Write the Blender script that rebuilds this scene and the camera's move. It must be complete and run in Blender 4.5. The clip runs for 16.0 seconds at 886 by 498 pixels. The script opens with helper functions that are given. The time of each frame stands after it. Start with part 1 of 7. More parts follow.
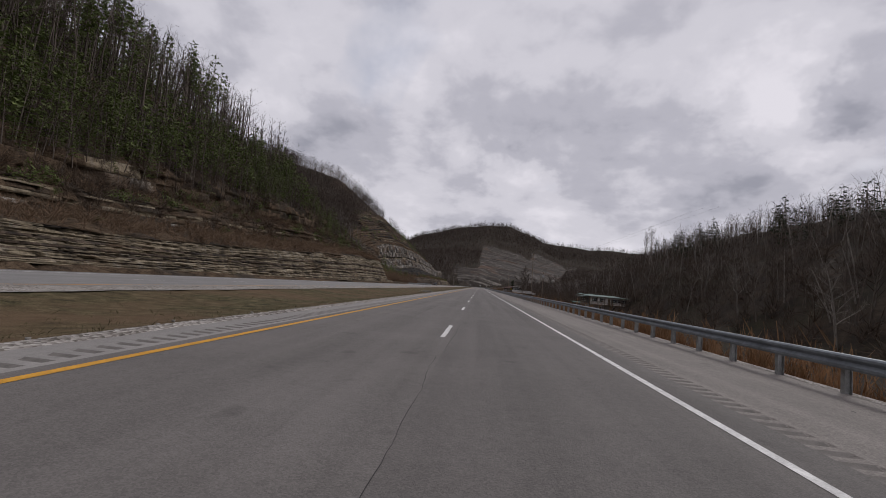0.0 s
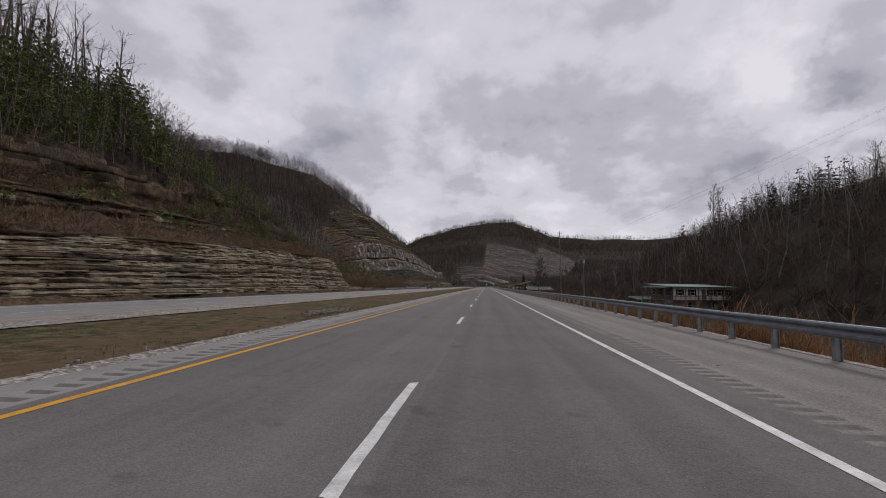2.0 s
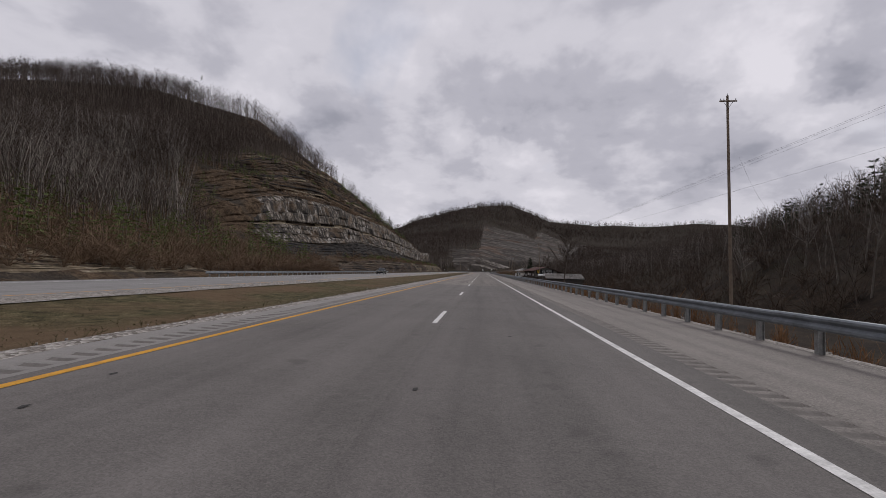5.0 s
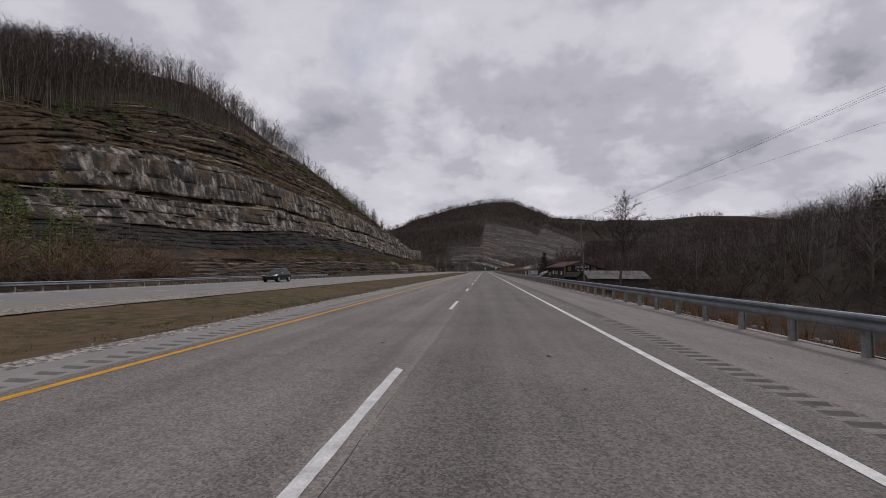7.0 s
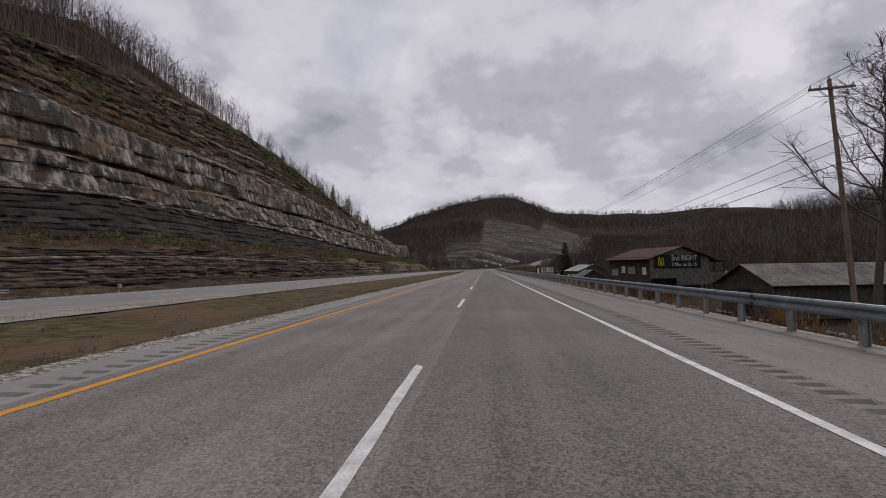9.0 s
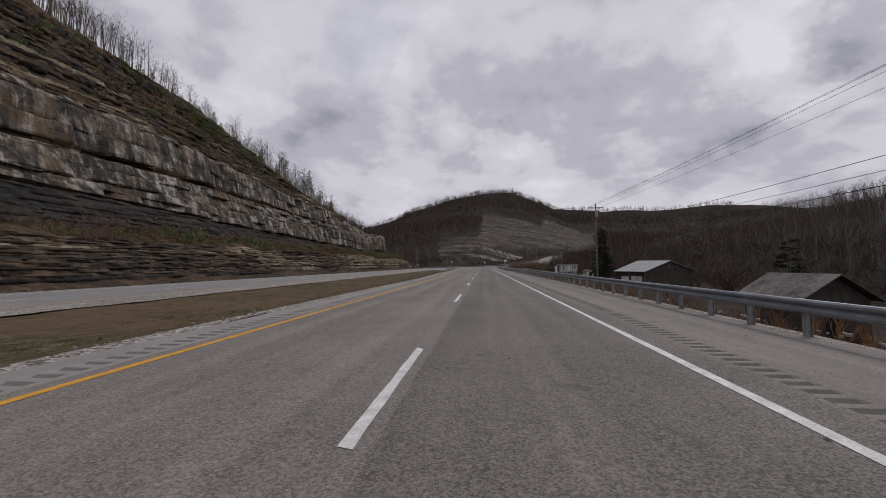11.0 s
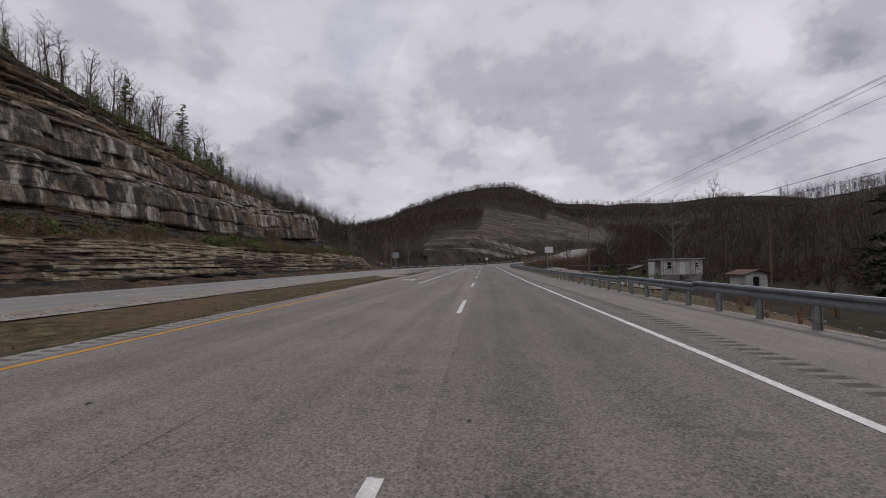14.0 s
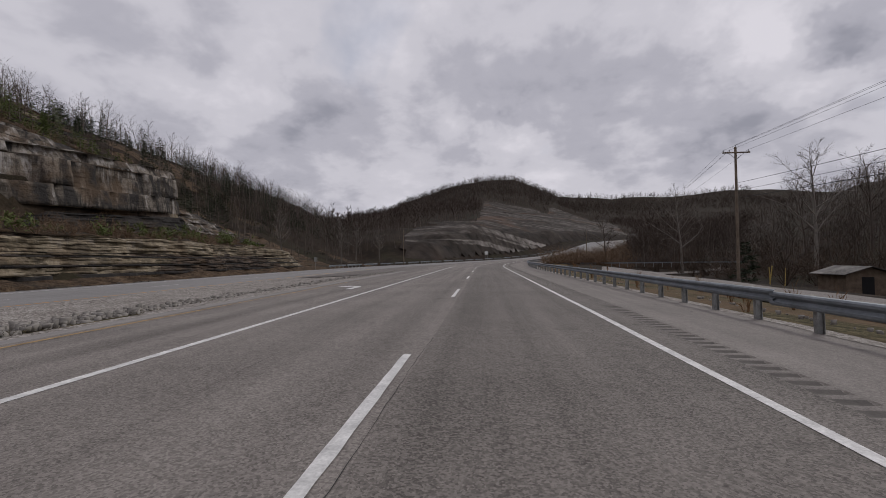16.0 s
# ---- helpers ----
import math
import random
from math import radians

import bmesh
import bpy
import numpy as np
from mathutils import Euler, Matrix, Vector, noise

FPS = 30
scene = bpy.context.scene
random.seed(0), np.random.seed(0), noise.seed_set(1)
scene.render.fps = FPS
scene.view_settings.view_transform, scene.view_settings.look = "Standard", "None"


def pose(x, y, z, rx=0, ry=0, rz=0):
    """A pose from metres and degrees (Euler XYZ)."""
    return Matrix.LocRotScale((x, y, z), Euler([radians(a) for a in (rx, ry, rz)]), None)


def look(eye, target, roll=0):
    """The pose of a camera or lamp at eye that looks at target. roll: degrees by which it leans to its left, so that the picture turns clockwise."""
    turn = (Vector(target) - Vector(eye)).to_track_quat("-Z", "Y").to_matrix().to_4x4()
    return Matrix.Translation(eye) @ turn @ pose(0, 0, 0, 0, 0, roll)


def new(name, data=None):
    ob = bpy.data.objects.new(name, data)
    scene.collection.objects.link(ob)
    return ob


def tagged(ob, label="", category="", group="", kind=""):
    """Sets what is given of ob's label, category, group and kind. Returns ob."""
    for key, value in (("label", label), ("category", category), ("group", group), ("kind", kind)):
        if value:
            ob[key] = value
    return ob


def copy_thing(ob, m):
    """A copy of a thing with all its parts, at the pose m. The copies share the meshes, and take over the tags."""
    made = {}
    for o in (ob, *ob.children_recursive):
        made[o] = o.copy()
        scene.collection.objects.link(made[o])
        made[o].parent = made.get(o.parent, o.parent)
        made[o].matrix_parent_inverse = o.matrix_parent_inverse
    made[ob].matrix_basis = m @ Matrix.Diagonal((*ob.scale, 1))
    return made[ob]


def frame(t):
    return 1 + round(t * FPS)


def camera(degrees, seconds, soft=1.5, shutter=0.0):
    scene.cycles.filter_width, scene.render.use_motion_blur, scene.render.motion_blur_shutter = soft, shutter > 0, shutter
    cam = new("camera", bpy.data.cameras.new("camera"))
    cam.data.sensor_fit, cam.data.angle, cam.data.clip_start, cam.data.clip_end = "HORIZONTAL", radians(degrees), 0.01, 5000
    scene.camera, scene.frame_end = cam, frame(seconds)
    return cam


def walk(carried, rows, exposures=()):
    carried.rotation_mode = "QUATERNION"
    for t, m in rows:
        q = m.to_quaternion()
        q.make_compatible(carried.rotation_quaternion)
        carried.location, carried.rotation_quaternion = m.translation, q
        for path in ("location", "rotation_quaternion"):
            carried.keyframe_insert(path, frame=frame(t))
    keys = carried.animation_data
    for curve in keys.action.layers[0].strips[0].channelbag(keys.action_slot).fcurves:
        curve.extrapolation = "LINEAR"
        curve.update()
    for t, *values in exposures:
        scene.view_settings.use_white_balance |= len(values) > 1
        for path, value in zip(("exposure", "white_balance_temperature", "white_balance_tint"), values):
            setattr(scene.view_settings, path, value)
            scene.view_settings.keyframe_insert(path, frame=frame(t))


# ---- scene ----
# ---- camera and its way ----
cam = camera(93.0, 16.0, soft=0.85)
PATH = [
    (0, (0.806, 10.654, 1.328), (-0.129, 20.577, 2.141), 5.22),
    (0.5, (0.980, 24.359, 1.328), (-0.049, 34.264, 2.235), 4.29),
    (1, (0.994, 38.439, 1.328), (-0.077, 48.338, 2.263), 2.87),
    (1.5, (0.992, 52.857, 1.328), (-0.065, 62.762, 2.204), 1.50),
    (2, (0.974, 67.406, 1.328), (-0.049, 77.316, 2.192), 0.72),
    (2.5, (0.985, 81.781, 1.328), (-0.000, 91.700, 2.131), 0.46),
    (3, (1.001, 96.673, 1.328), (0.038, 106.599, 2.077), 0.92),
    (3.5, (1.007, 111.462, 1.328), (0.080, 121.395, 2.021), 1.51),
    (4, (1.103, 126.598, 1.328), (0.169, 136.537, 1.920), 1.92),
    (6.5, (1.153, 202.241, 1.328), (0.142, 212.178, 1.804), 1.21),
    (7, (1.131, 217.141, 1.328), (0.152, 227.080, 1.822), 0.34),
    (7.5, (1.053, 232.232, 1.328), (0.084, 242.174, 1.809), 0.48),
    (8, (1.014, 247.378, 1.328), (0.046, 257.321, 1.781), 0.55),
    (8.5, (0.971, 262.754, 1.328), (-0.025, 272.694, 1.773), -0.17),
    (9, (0.919, 277.953, 1.328), (-0.068, 287.893, 1.788), -0.78),
    (9.5, (0.937, 293.031, 1.328), (-0.031, 302.974, 1.785), -1.11),
    (12, (1.034, 367.920, 1.328), (0.073, 377.868, 1.653), 0.21),
    (12.5, (0.912, 382.980, 1.328), (-0.073, 392.926, 1.642), 0.20),
    (13, (0.832, 398.053, 1.328), (-0.196, 407.995, 1.671), -0.44),
    (13.5, (0.713, 412.732, 1.328), (-0.297, 422.674, 1.692), -1.15),
    (14, (0.704, 427.408, 1.328), (-0.266, 437.355, 1.660), -1.19),
    (14.5, (0.767, 442.330, 1.328), (-0.180, 452.282, 1.573), -0.71),
    (15, (0.849, 456.857, 1.328), (-0.084, 466.812, 1.481), -0.87),
    (15.5, (0.973, 471.136, 1.328), (0.025, 481.090, 1.444), -1.07),
    (16, (1.086, 485.160, 1.328), (0.119, 495.110, 1.544), -1.10),
]
walk(cam, [(t, look(eye, target, roll)) for t, eye, target, roll in PATH], [(0, 0.0), (4, -0.01), (8, -0.06), (12, -0.06), (14, -0.08), (16, -0.125)])

# ---- sky, sun ----
SUN_ELEV, SUN_ROT = radians(38), radians(42)
MASSES = [
    (2, 16.5, 6, 0.085), (7, 13, 7, 0.035), (13, 15.5, 8, -0.035), (27, 16.4, 9, -0.06), (15, 22, 9, -0.045), (-2, 23.5, 9, -0.04),
    (-19, 18, 9, -0.035), (-31, 19, 6, 0.05), (-28, 27, 9, 0.03), (-14, 30, 10, 0.035), (32, 24.5, 8, 0.085), (38, 18, 4, 0.07),
    (39.5, 22.5, 7, -0.10), (33, 13, 7, -0.02), (20, 10, 7, 0.02), (-35, 12, 10, -0.02), (8, 28, 8, 0.02), (-42, 24, 8, -0.02),
]
world = bpy.data.worlds.new("overcast_sky")
scene.world = world
world.use_nodes = True


def build_sky():
    nt = world.node_tree
    nt.nodes.clear()
    N, L = nt.nodes.new, nt.links.new

    def math_node(op, a, b=None):
        n = N("ShaderNodeMath")
        n.operation = op
        for i, v in enumerate((a, b)):
            if v is None:
                continue
            if isinstance(v, (int, float)):
                n.inputs[i].default_value = v
            else:
                L(v, n.inputs[i])
        return n.outputs[0]

    out, bg = N("ShaderNodeOutputWorld"), N("ShaderNodeBackground")
    sky = N("ShaderNodeTexSky")
    sky.sky_type, sky.sun_disc = "NISHITA", False
    sky.sun_elevation, sky.sun_rotation = SUN_ELEV, SUN_ROT
    co, sep = N("ShaderNodeTexCoord"), N("ShaderNodeSeparateXYZ")
    L(co.outputs["Generated"], sep.inputs[0])
    up = math_node("MAXIMUM", sep.outputs[2], 0.0)
    den = math_node("ADD", up, 0.34)
    px, py = math_node("DIVIDE", sep.outputs[0], den), math_node("DIVIDE", sep.outputs[1], den)
    com = N("ShaderNodeCombineXYZ")
    L(px, com.inputs[0]), L(py, com.inputs[1])
    com.inputs[2].default_value = 3.7

    def cloud(scale, detail, shift, rough=0.55, dist=0.3):
        m = N("ShaderNodeMapping")
        m.inputs["Location"].default_value = shift
        L(com.outputs[0], m.inputs[0])
        n = N("ShaderNodeTexNoise")
        n.inputs["Scale"].default_value, n.inputs["Detail"].default_value = scale, detail
        n.inputs["Roughness"].default_value, n.inputs["Distortion"].default_value = rough, dist
        L(m.outputs[0], n.inputs["Vector"])
        return n.outputs["Fac"]

    big, mid, small = cloud(0.95, 4, (1.3, 0.4, 0.0), 0.5, 0.0), cloud(2.6, 5, (7.1, 2.2, 1.0), 0.5, 0.15), cloud(6.5, 4, (2.1, 5.2, 3.0), 0.55, 0.2)
    mixv = math_node("ADD", math_node("MULTIPLY", big, 0.34), math_node("ADD", math_node("MULTIPLY", mid, 0.42), math_node("MULTIPLY", small, 0.24)))
    mixv = math_node("ADD", math_node("MULTIPLY", mixv, 0.62), 0.5 * 0.38)
    # the larger cloud masses: bearing and height in degrees, breadth, thin (+) or thick (-)
    wob = N("ShaderNodeTexNoise")
    wob.inputs["Scale"].default_value, wob.inputs["Detail"].default_value, wob.inputs["Roughness"].default_value = 5.0, 5, 0.6
    L(co.outputs["Generated"], wob.inputs["Vector"])
    drift = N("ShaderNodeVectorMath")
    drift.operation = "MULTIPLY_ADD"
    L(wob.outputs["Color"], drift.inputs[0])
    drift.inputs[1].default_value, drift.inputs[2].default_value = (0.30, 0.30, 0.24), (-0.15, -0.15, -0.12)
    place = N("ShaderNodeVectorMath")
    place.operation = "ADD"
    L(co.outputs["Generated"], place.inputs[0]), L(drift.outputs[0], place.inputs[1])
    wide = N("ShaderNodeVectorMath")
    wide.operation = "MULTIPLY"
    wide.inputs[1].default_value = (1.0, 1.0, 1.55)
    L(place.outputs[0], wide.inputs[0])
    for bearing, high, breadth, thin in MASSES:
        b, h = radians(bearing), radians(high)
        gap = N("ShaderNodeVectorMath")
        gap.operation = "DISTANCE"
        L(wide.outputs[0], gap.inputs[0])
        gap.inputs[1].default_value = (math.sin(b) * math.cos(h), math.cos(b) * math.cos(h), math.sin(h) * 1.55)
        soft = N("ShaderNodeMapRange")
        soft.interpolation_type = "SMOOTHSTEP"
        soft.inputs["From Max"].default_value, soft.inputs["To Min"].default_value, soft.inputs["To Max"].default_value = radians(breadth) * 1.3, thin, 0.0
        L(gap.outputs["Value"], soft.inputs[0])
        mixv = math_node("ADD", mixv, soft.outputs[0])
    ramp = N("ShaderNodeValToRGB")
    cr = ramp.color_ramp
    cr.interpolation = "EASE"
    stops = [(0.395, (0.335, 0.337, 0.398)), (0.46, (0.49, 0.483, 0.55)), (0.515, (0.65, 0.635, 0.70)), (0.585, (0.79, 0.765, 0.83))]
    cr.elements[0].position, cr.elements[0].color = stops[0][0], (*stops[0][1], 1)
    cr.elements[1].position, cr.elements[1].color = stops[3][0], (*stops[3][1], 1)
    for p, c in stops[1:3]:
        cr.elements.new(p).color = (*c, 1)
    L(mixv, ramp.inputs[0])
    # thin gaps of blue where the cover is thinnest
    gap = N("ShaderNodeMapRange")
    gap.inputs["From Min"].default_value, gap.inputs["From Max"].default_value = 0.60, 0.72
    gap.inputs["To Max"].default_value = 0.35
    L(cloud(1.1, 5, (4.4, 9.2, 2.0)), gap.inputs[0])
    skys = N("ShaderNodeVectorMath")
    skys.operation = "SCALE"
    skys.inputs["Scale"].default_value = 0.09
    L(sky.outputs[0], skys.inputs[0])
    mix = N("ShaderNodeMix")
    mix.data_type = "RGBA"
    L(gap.outputs[0], mix.inputs["Factor"]), L(ramp.outputs[0], mix.inputs["A"]), L(skys.outputs[0], mix.inputs["B"])
    L(mix.outputs["Result"], bg.inputs["Color"])
    bg.inputs["Strength"].default_value = SKY
    L(bg.outputs[0], out.inputs[0])


SKY = 0.95
build_sky()
sun = new("sun", bpy.data.lights.new("sun", "SUN"))
sun.data.energy, sun.data.angle, sun.data.color = 1.1, radians(14), (1.0, 0.97, 0.93)
sun.matrix_world = look((0, 0, 60), (0 - math.sin(SUN_ROT) * 40, -math.cos(SUN_ROT) * 40, 60 - 40 * math.tan(SUN_ELEV)))

# ---- materials ----
def mat(name, rough=0.9, spec=0.3):
    m = bpy.data.materials.new(name)
    m.use_nodes = True
    b = m.node_tree.nodes["Principled BSDF"]
    b.inputs["Roughness"].default_value = rough
    b.inputs["Specular IOR Level"].default_value = spec
    return m


class Net:
    """Short names for building one material's nodes."""

    def __init__(self, m):
        self.m, self.t = m, m.node_tree
        self.b = self.t.nodes["Principled BSDF"]
        self.co = self.t.nodes.new("ShaderNodeTexCoord")

    def node(self, kind, **inputs):
        n = self.t.nodes.new("ShaderNode" + kind)
        for k, v in inputs.items():
            self.put(n.inputs[k.replace("_", " ")], v)
        return n

    def put(self, socket, v):
        if isinstance(v, bpy.types.NodeSocket):
            self.t.links.new(v, socket)
        elif isinstance(v, tuple) and len(v) == 3 and socket.type == "RGBA":
            socket.default_value = (*v, 1)
        else:
            socket.default_value = v

    def space(self, scale=(1, 1, 1), world=False, shift=(0, 0, 0)):
        src = self.node("NewGeometry").outputs["Position"] if world else self.co.outputs["Object"]
        return self.node("Mapping", Vector=src, Scale=scale, Location=shift).outputs[0]

    def noise(self, scale, detail=4, rough=0.55, vec=None, dist=0.0):
        return self.node("TexNoise", Vector=vec or self.space(), Scale=scale, Detail=detail, Roughness=rough, Distortion=dist).outputs["Fac"]

    def math(self, op, a, b=0.5, c=0.5):
        n = self.node("Math")
        n.operation = op
        for i, v in enumerate((a, b, c)):
            self.put(n.inputs[i], v)
        return n.outputs[0]

    def ramp(self, fac, stops, kind="LINEAR"):
        n = self.node("ValToRGB", Fac=fac)
        r = n.color_ramp
        r.interpolation = kind
        while len(r.elements) < len(stops):
            r.elements.new(0.5)
        for e, (p, c) in zip(r.elements, stops):
            e.position = p
            e.color = (*((c,) * 3 if isinstance(c, (int, float)) else c), 1)
        return n.outputs[0]

    def mix(self, fac, a, b, kind="MIX"):
        n = self.t.nodes.new("ShaderNodeMix")
        n.data_type, n.blend_type = "RGBA", kind
        self.put(n.inputs["Factor"], fac), self.put(n.inputs["A"], a), self.put(n.inputs["B"], b)
        return n.outputs["Result"]

    def bump(self, height, strength=0.4, dist=0.05):
        n = self.node("Bump", Height=height, Strength=strength, Distance=dist)
        self.put(self.b.inputs["Normal"], n.outputs[0])

    def done(self, color, rough=None):
        self.put(self.b.inputs["Base Color"], color)
        if rough is not None:
            self.put(self.b.inputs["Roughness"], rough)
        return self.m


def plain(name, color, rough=0.8, metal=0.0, grain=0.12, scale=3.0, spec=0.3, bump=0.0):
    """A small thing's surface: its colour with uneven grime at two scales."""
    n = Net(mat(name, rough, spec))
    n.b.inputs["Metallic"].default_value = metal
    v = n.math("ADD", n.math("MULTIPLY", n.noise(scale, 6), 0.6), n.math("MULTIPLY", n.noise(scale * 7, 3), 0.4))
    lo, hi = tuple(c * (1 - 2.5 * grain) for c in color), tuple(min(1, c * (1 + 2.0 * grain)) for c in color)
    if bump:
        n.bump(v, bump, 0.02)
    return n.done(n.ramp(v, [(0.3, lo), (0.7, hi)]))


def asphalt(name, dark, light, agg=0.5, size=42.0):
    """Worn asphalt: stone grain, wheel tracks along the road, blotches, streaks."""
    n = Net(mat(name, 0.85, 0.25))
    p = n.space(world=True)
    grain = n.node("TexVoronoi", Vector=p, Scale=size).outputs["Color"]
    g = n.node("SeparateColor", Color=grain).outputs[0]
    g2 = n.noise(size * 0.45, 3, 0.7, vec=p)
    fine, blot = n.noise(7.0, 5, vec=p), n.noise(0.45, 5, vec=p)
    streak = n.noise(1.0, 4, vec=n.space((1.5, 0.035, 1), True))
    v = n.math("ADD", n.math("MULTIPLY", blot, 0.26), n.math("MULTIPLY", streak, 0.42))
    v = n.math("ADD", v, n.math("MULTIPLY", fine, 0.17))
    v = n.math("ADD", v, n.math("MULTIPLY", n.math("SUBTRACT", g, 0.5), 0.30 * agg))
    v = n.math("ADD", v, n.math("MULTIPLY", n.math("SUBTRACT", g2, 0.5), 0.30 * agg))
    n.bump(n.math("ADD", g, g2), 0.5, 0.008)
    col = n.ramp(v, [(0.22, dark), (0.66, light)])
    spots = n.ramp(n.noise(1.7, 3, 0.4, vec=p), [(0.66, 0), (0.74, 0.35)])
    return n.done(n.mix(spots, col, tuple(c * 0.6 for c in dark)))


M = {}
M["asphalt"] = asphalt("asphalt_grey", (0.084, 0.077, 0.072), (0.196, 0.178, 0.168), 0.6, 75.0)
M["asphalt_left"] = asphalt("asphalt_grey_left_lane", (0.094, 0.086, 0.080), (0.218, 0.199, 0.187), 0.6, 75.0)
M["asphalt_old"] = asphalt("asphalt_worn", (0.081, 0.072, 0.064), (0.250, 0.224, 0.203), 1.15, 58.0)
M["asphalt_old_left"] = asphalt("asphalt_worn_left_lane", (0.105, 0.093, 0.084), (0.308, 0.277, 0.252), 1.05, 58.0)
M["shoulder"] = asphalt("shoulder_pale", (0.127, 0.113, 0.103), (0.284, 0.255, 0.233), 0.8, 50.0)
M["shoulder_left"] = asphalt("inner_shoulder_pale", (0.19, 0.178, 0.168), (0.36, 0.338, 0.320), 0.35, 60.0)
M["asphalt_far"] = asphalt("asphalt_pale", (0.16, 0.153, 0.148), (0.33, 0.318, 0.308), 0.5)
M["crack"] = plain("road_crack", (0.055, 0.052, 0.050), 0.95)
M["paint_white"] = plain("road_paint_white", (0.66, 0.65, 0.63), 0.7, grain=0.16, scale=5)
M["paint_yellow"] = plain("road_paint_yellow", (0.62, 0.31, 0.035), 0.7, grain=0.12, scale=5)
M["paint_yellow_faded"] = plain("worn_road_paint_yellow", (0.36, 0.245, 0.12), 0.85, grain=0.3, scale=4)
# groove colours darker than the shoulder: grime and wear, with shade put in
M["groove"] = plain("groove_dirt_shade", (0.115, 0.104, 0.095), 0.95, grain=0.12, scale=8)
M["groove_pale"] = plain("groove_worn_shade", (0.165, 0.150, 0.138), 0.95, grain=0.12, scale=8)
M["steel"] = plain("galvanised_steel", (0.22, 0.24, 0.26), 0.6, 0.45, grain=0.14, scale=1.2)
M["post_steel"] = plain("galvanised_post", (0.33, 0.335, 0.33), 0.6, 0.5, grain=0.15, scale=6)


def ground_material():
    n = Net(mat("ground_litter", 1.0, 0.1))
    p = n.space(world=True)
    a, b, c = n.noise(0.035, 5, vec=p), n.noise(0.5, 6, vec=p), n.noise(4.0, 5, vec=p)
    col = n.ramp(n.math("ADD", n.math("MULTIPLY", b, 0.6), n.math("MULTIPLY", c, 0.4)), [(0.3, (0.014, 0.010, 0.008)), (0.5, (0.036, 0.026, 0.018)), (0.7, (0.072, 0.052, 0.037))])
    col = n.mix(n.ramp(a, [(0.5, 0), (0.62, 0.5)]), col, (0.032, 0.034, 0.018))
    clump = n.noise(0.16, 5, 0.7, vec=p)
    col = n.mix(n.ramp(clump, [(0.42, 0.7), (0.56, 0)]), col, (0.016, 0.012, 0.010))
    n.bump(c, 0.6, 0.2)
    return n.done(col)


def grass_material(name, stops, dry):
    n = Net(mat(name, 1.0, 0.1))
    p = n.space(world=True)
    a, b, c = n.noise(0.16, 4, vec=p), n.noise(1.6, 6, vec=p), n.noise(16.0, 5, vec=p)
    v = n.math("ADD", n.math("MULTIPLY", b, 0.5), n.math("MULTIPLY", c, 0.5))
    col = n.ramp(v, stops)
    col = n.mix(n.ramp(a, [(0.42, 0), (0.6, 0.75)]), col, dry)
    n.bump(c, 0.8, 0.06)
    return n.done(col)


M["ground"] = ground_material()
M["median"] = grass_material("median_grass", [(0.38, (0.022, 0.020, 0.010)), (0.5, (0.080, 0.070, 0.036)), (0.62, (0.180, 0.145, 0.084))], (0.142, 0.092, 0.058))
M["drygrass"] = grass_material("dry_verge", [(0.34, (0.035, 0.020, 0.011)), (0.5, (0.115, 0.064, 0.033)), (0.66, (0.21, 0.125, 0.07))], (0.14, 0.075, 0.042))


def gravel_material():
    n = Net(mat("limestone_gravel", 0.95, 0.2))
    p = n.space(world=True)
    v = n.node("TexVoronoi", Vector=p, Scale=14.0)
    s = n.node("SeparateColor", Color=v.outputs["Color"]).outputs[0]
    big = n.noise(0.7, 4, vec=p)
    col = n.ramp(n.math("ADD", n.math("MULTIPLY", s, 0.55), n.math("MULTIPLY", big, 0.45)), [(0.2, (0.10, 0.085, 0.072)), (0.55, (0.30, 0.272, 0.245)), (0.85, (0.50, 0.47, 0.435))])
    n.bump(v.outputs["Distance"], 0.9, 0.04)
    return n.done(col)


M["gravel"] = gravel_material()


def bed_material(name, lo, mid, hi, layer=2.0, streak=0.0, pale=0.0, rust=0.4, scale=1.2):
    """Weathered bedded rock: fine partings, water streaks, rust and broken faces."""
    n = Net(mat(name, 0.95, 0.2))
    p = n.space(world=True)
    thin = n.noise(1.0, 4, 0.65, vec=n.space((0.10, 0.10, layer), True))
    chip = n.noise(scale, 7, 0.62, vec=p)
    blok = n.node("SeparateColor", Color=n.node("TexVoronoi", Vector=n.space((0.45, 0.45, layer * 0.55), True), Scale=1.0).outputs["Color"]).outputs[0]
    v = n.math("ADD", n.math("MULTIPLY", thin, 0.42), n.math("ADD", n.math("MULTIPLY", chip, 0.42), n.math("MULTIPLY", blok, 0.16)))
    col = n.ramp(v, [(0.36, lo), (0.49, mid), (0.62, hi)])
    if streak:
        st = n.noise(1.0, 5, 0.62, vec=n.space((0.8, 0.8, 0.06), True))
        big = n.noise(0.11, 3, vec=p)
        st = n.math("ADD", n.math("MULTIPLY", st, 0.75), n.math("MULTIPLY", big, 0.25))
        col = n.mix(n.ramp(st, [(0.485, 0), (0.55, streak)]), col, (0.040, 0.037, 0.035))
        if pale:
            col = n.mix(n.ramp(st, [(0.385, pale), (0.455, 0)]), col, (0.47, 0.445, 0.42))
    if rust:
        col = n.mix(n.ramp(n.noise(0.22, 5, vec=p), [(0.52, 0), (0.64, rust)]), col, (0.17, 0.112, 0.066))
    n.bump(n.math("ADD", n.math("MULTIPLY", thin, 0.7), n.math("MULTIPLY", chip, 0.7)), 1.0, 0.5)
    return n.done(col)


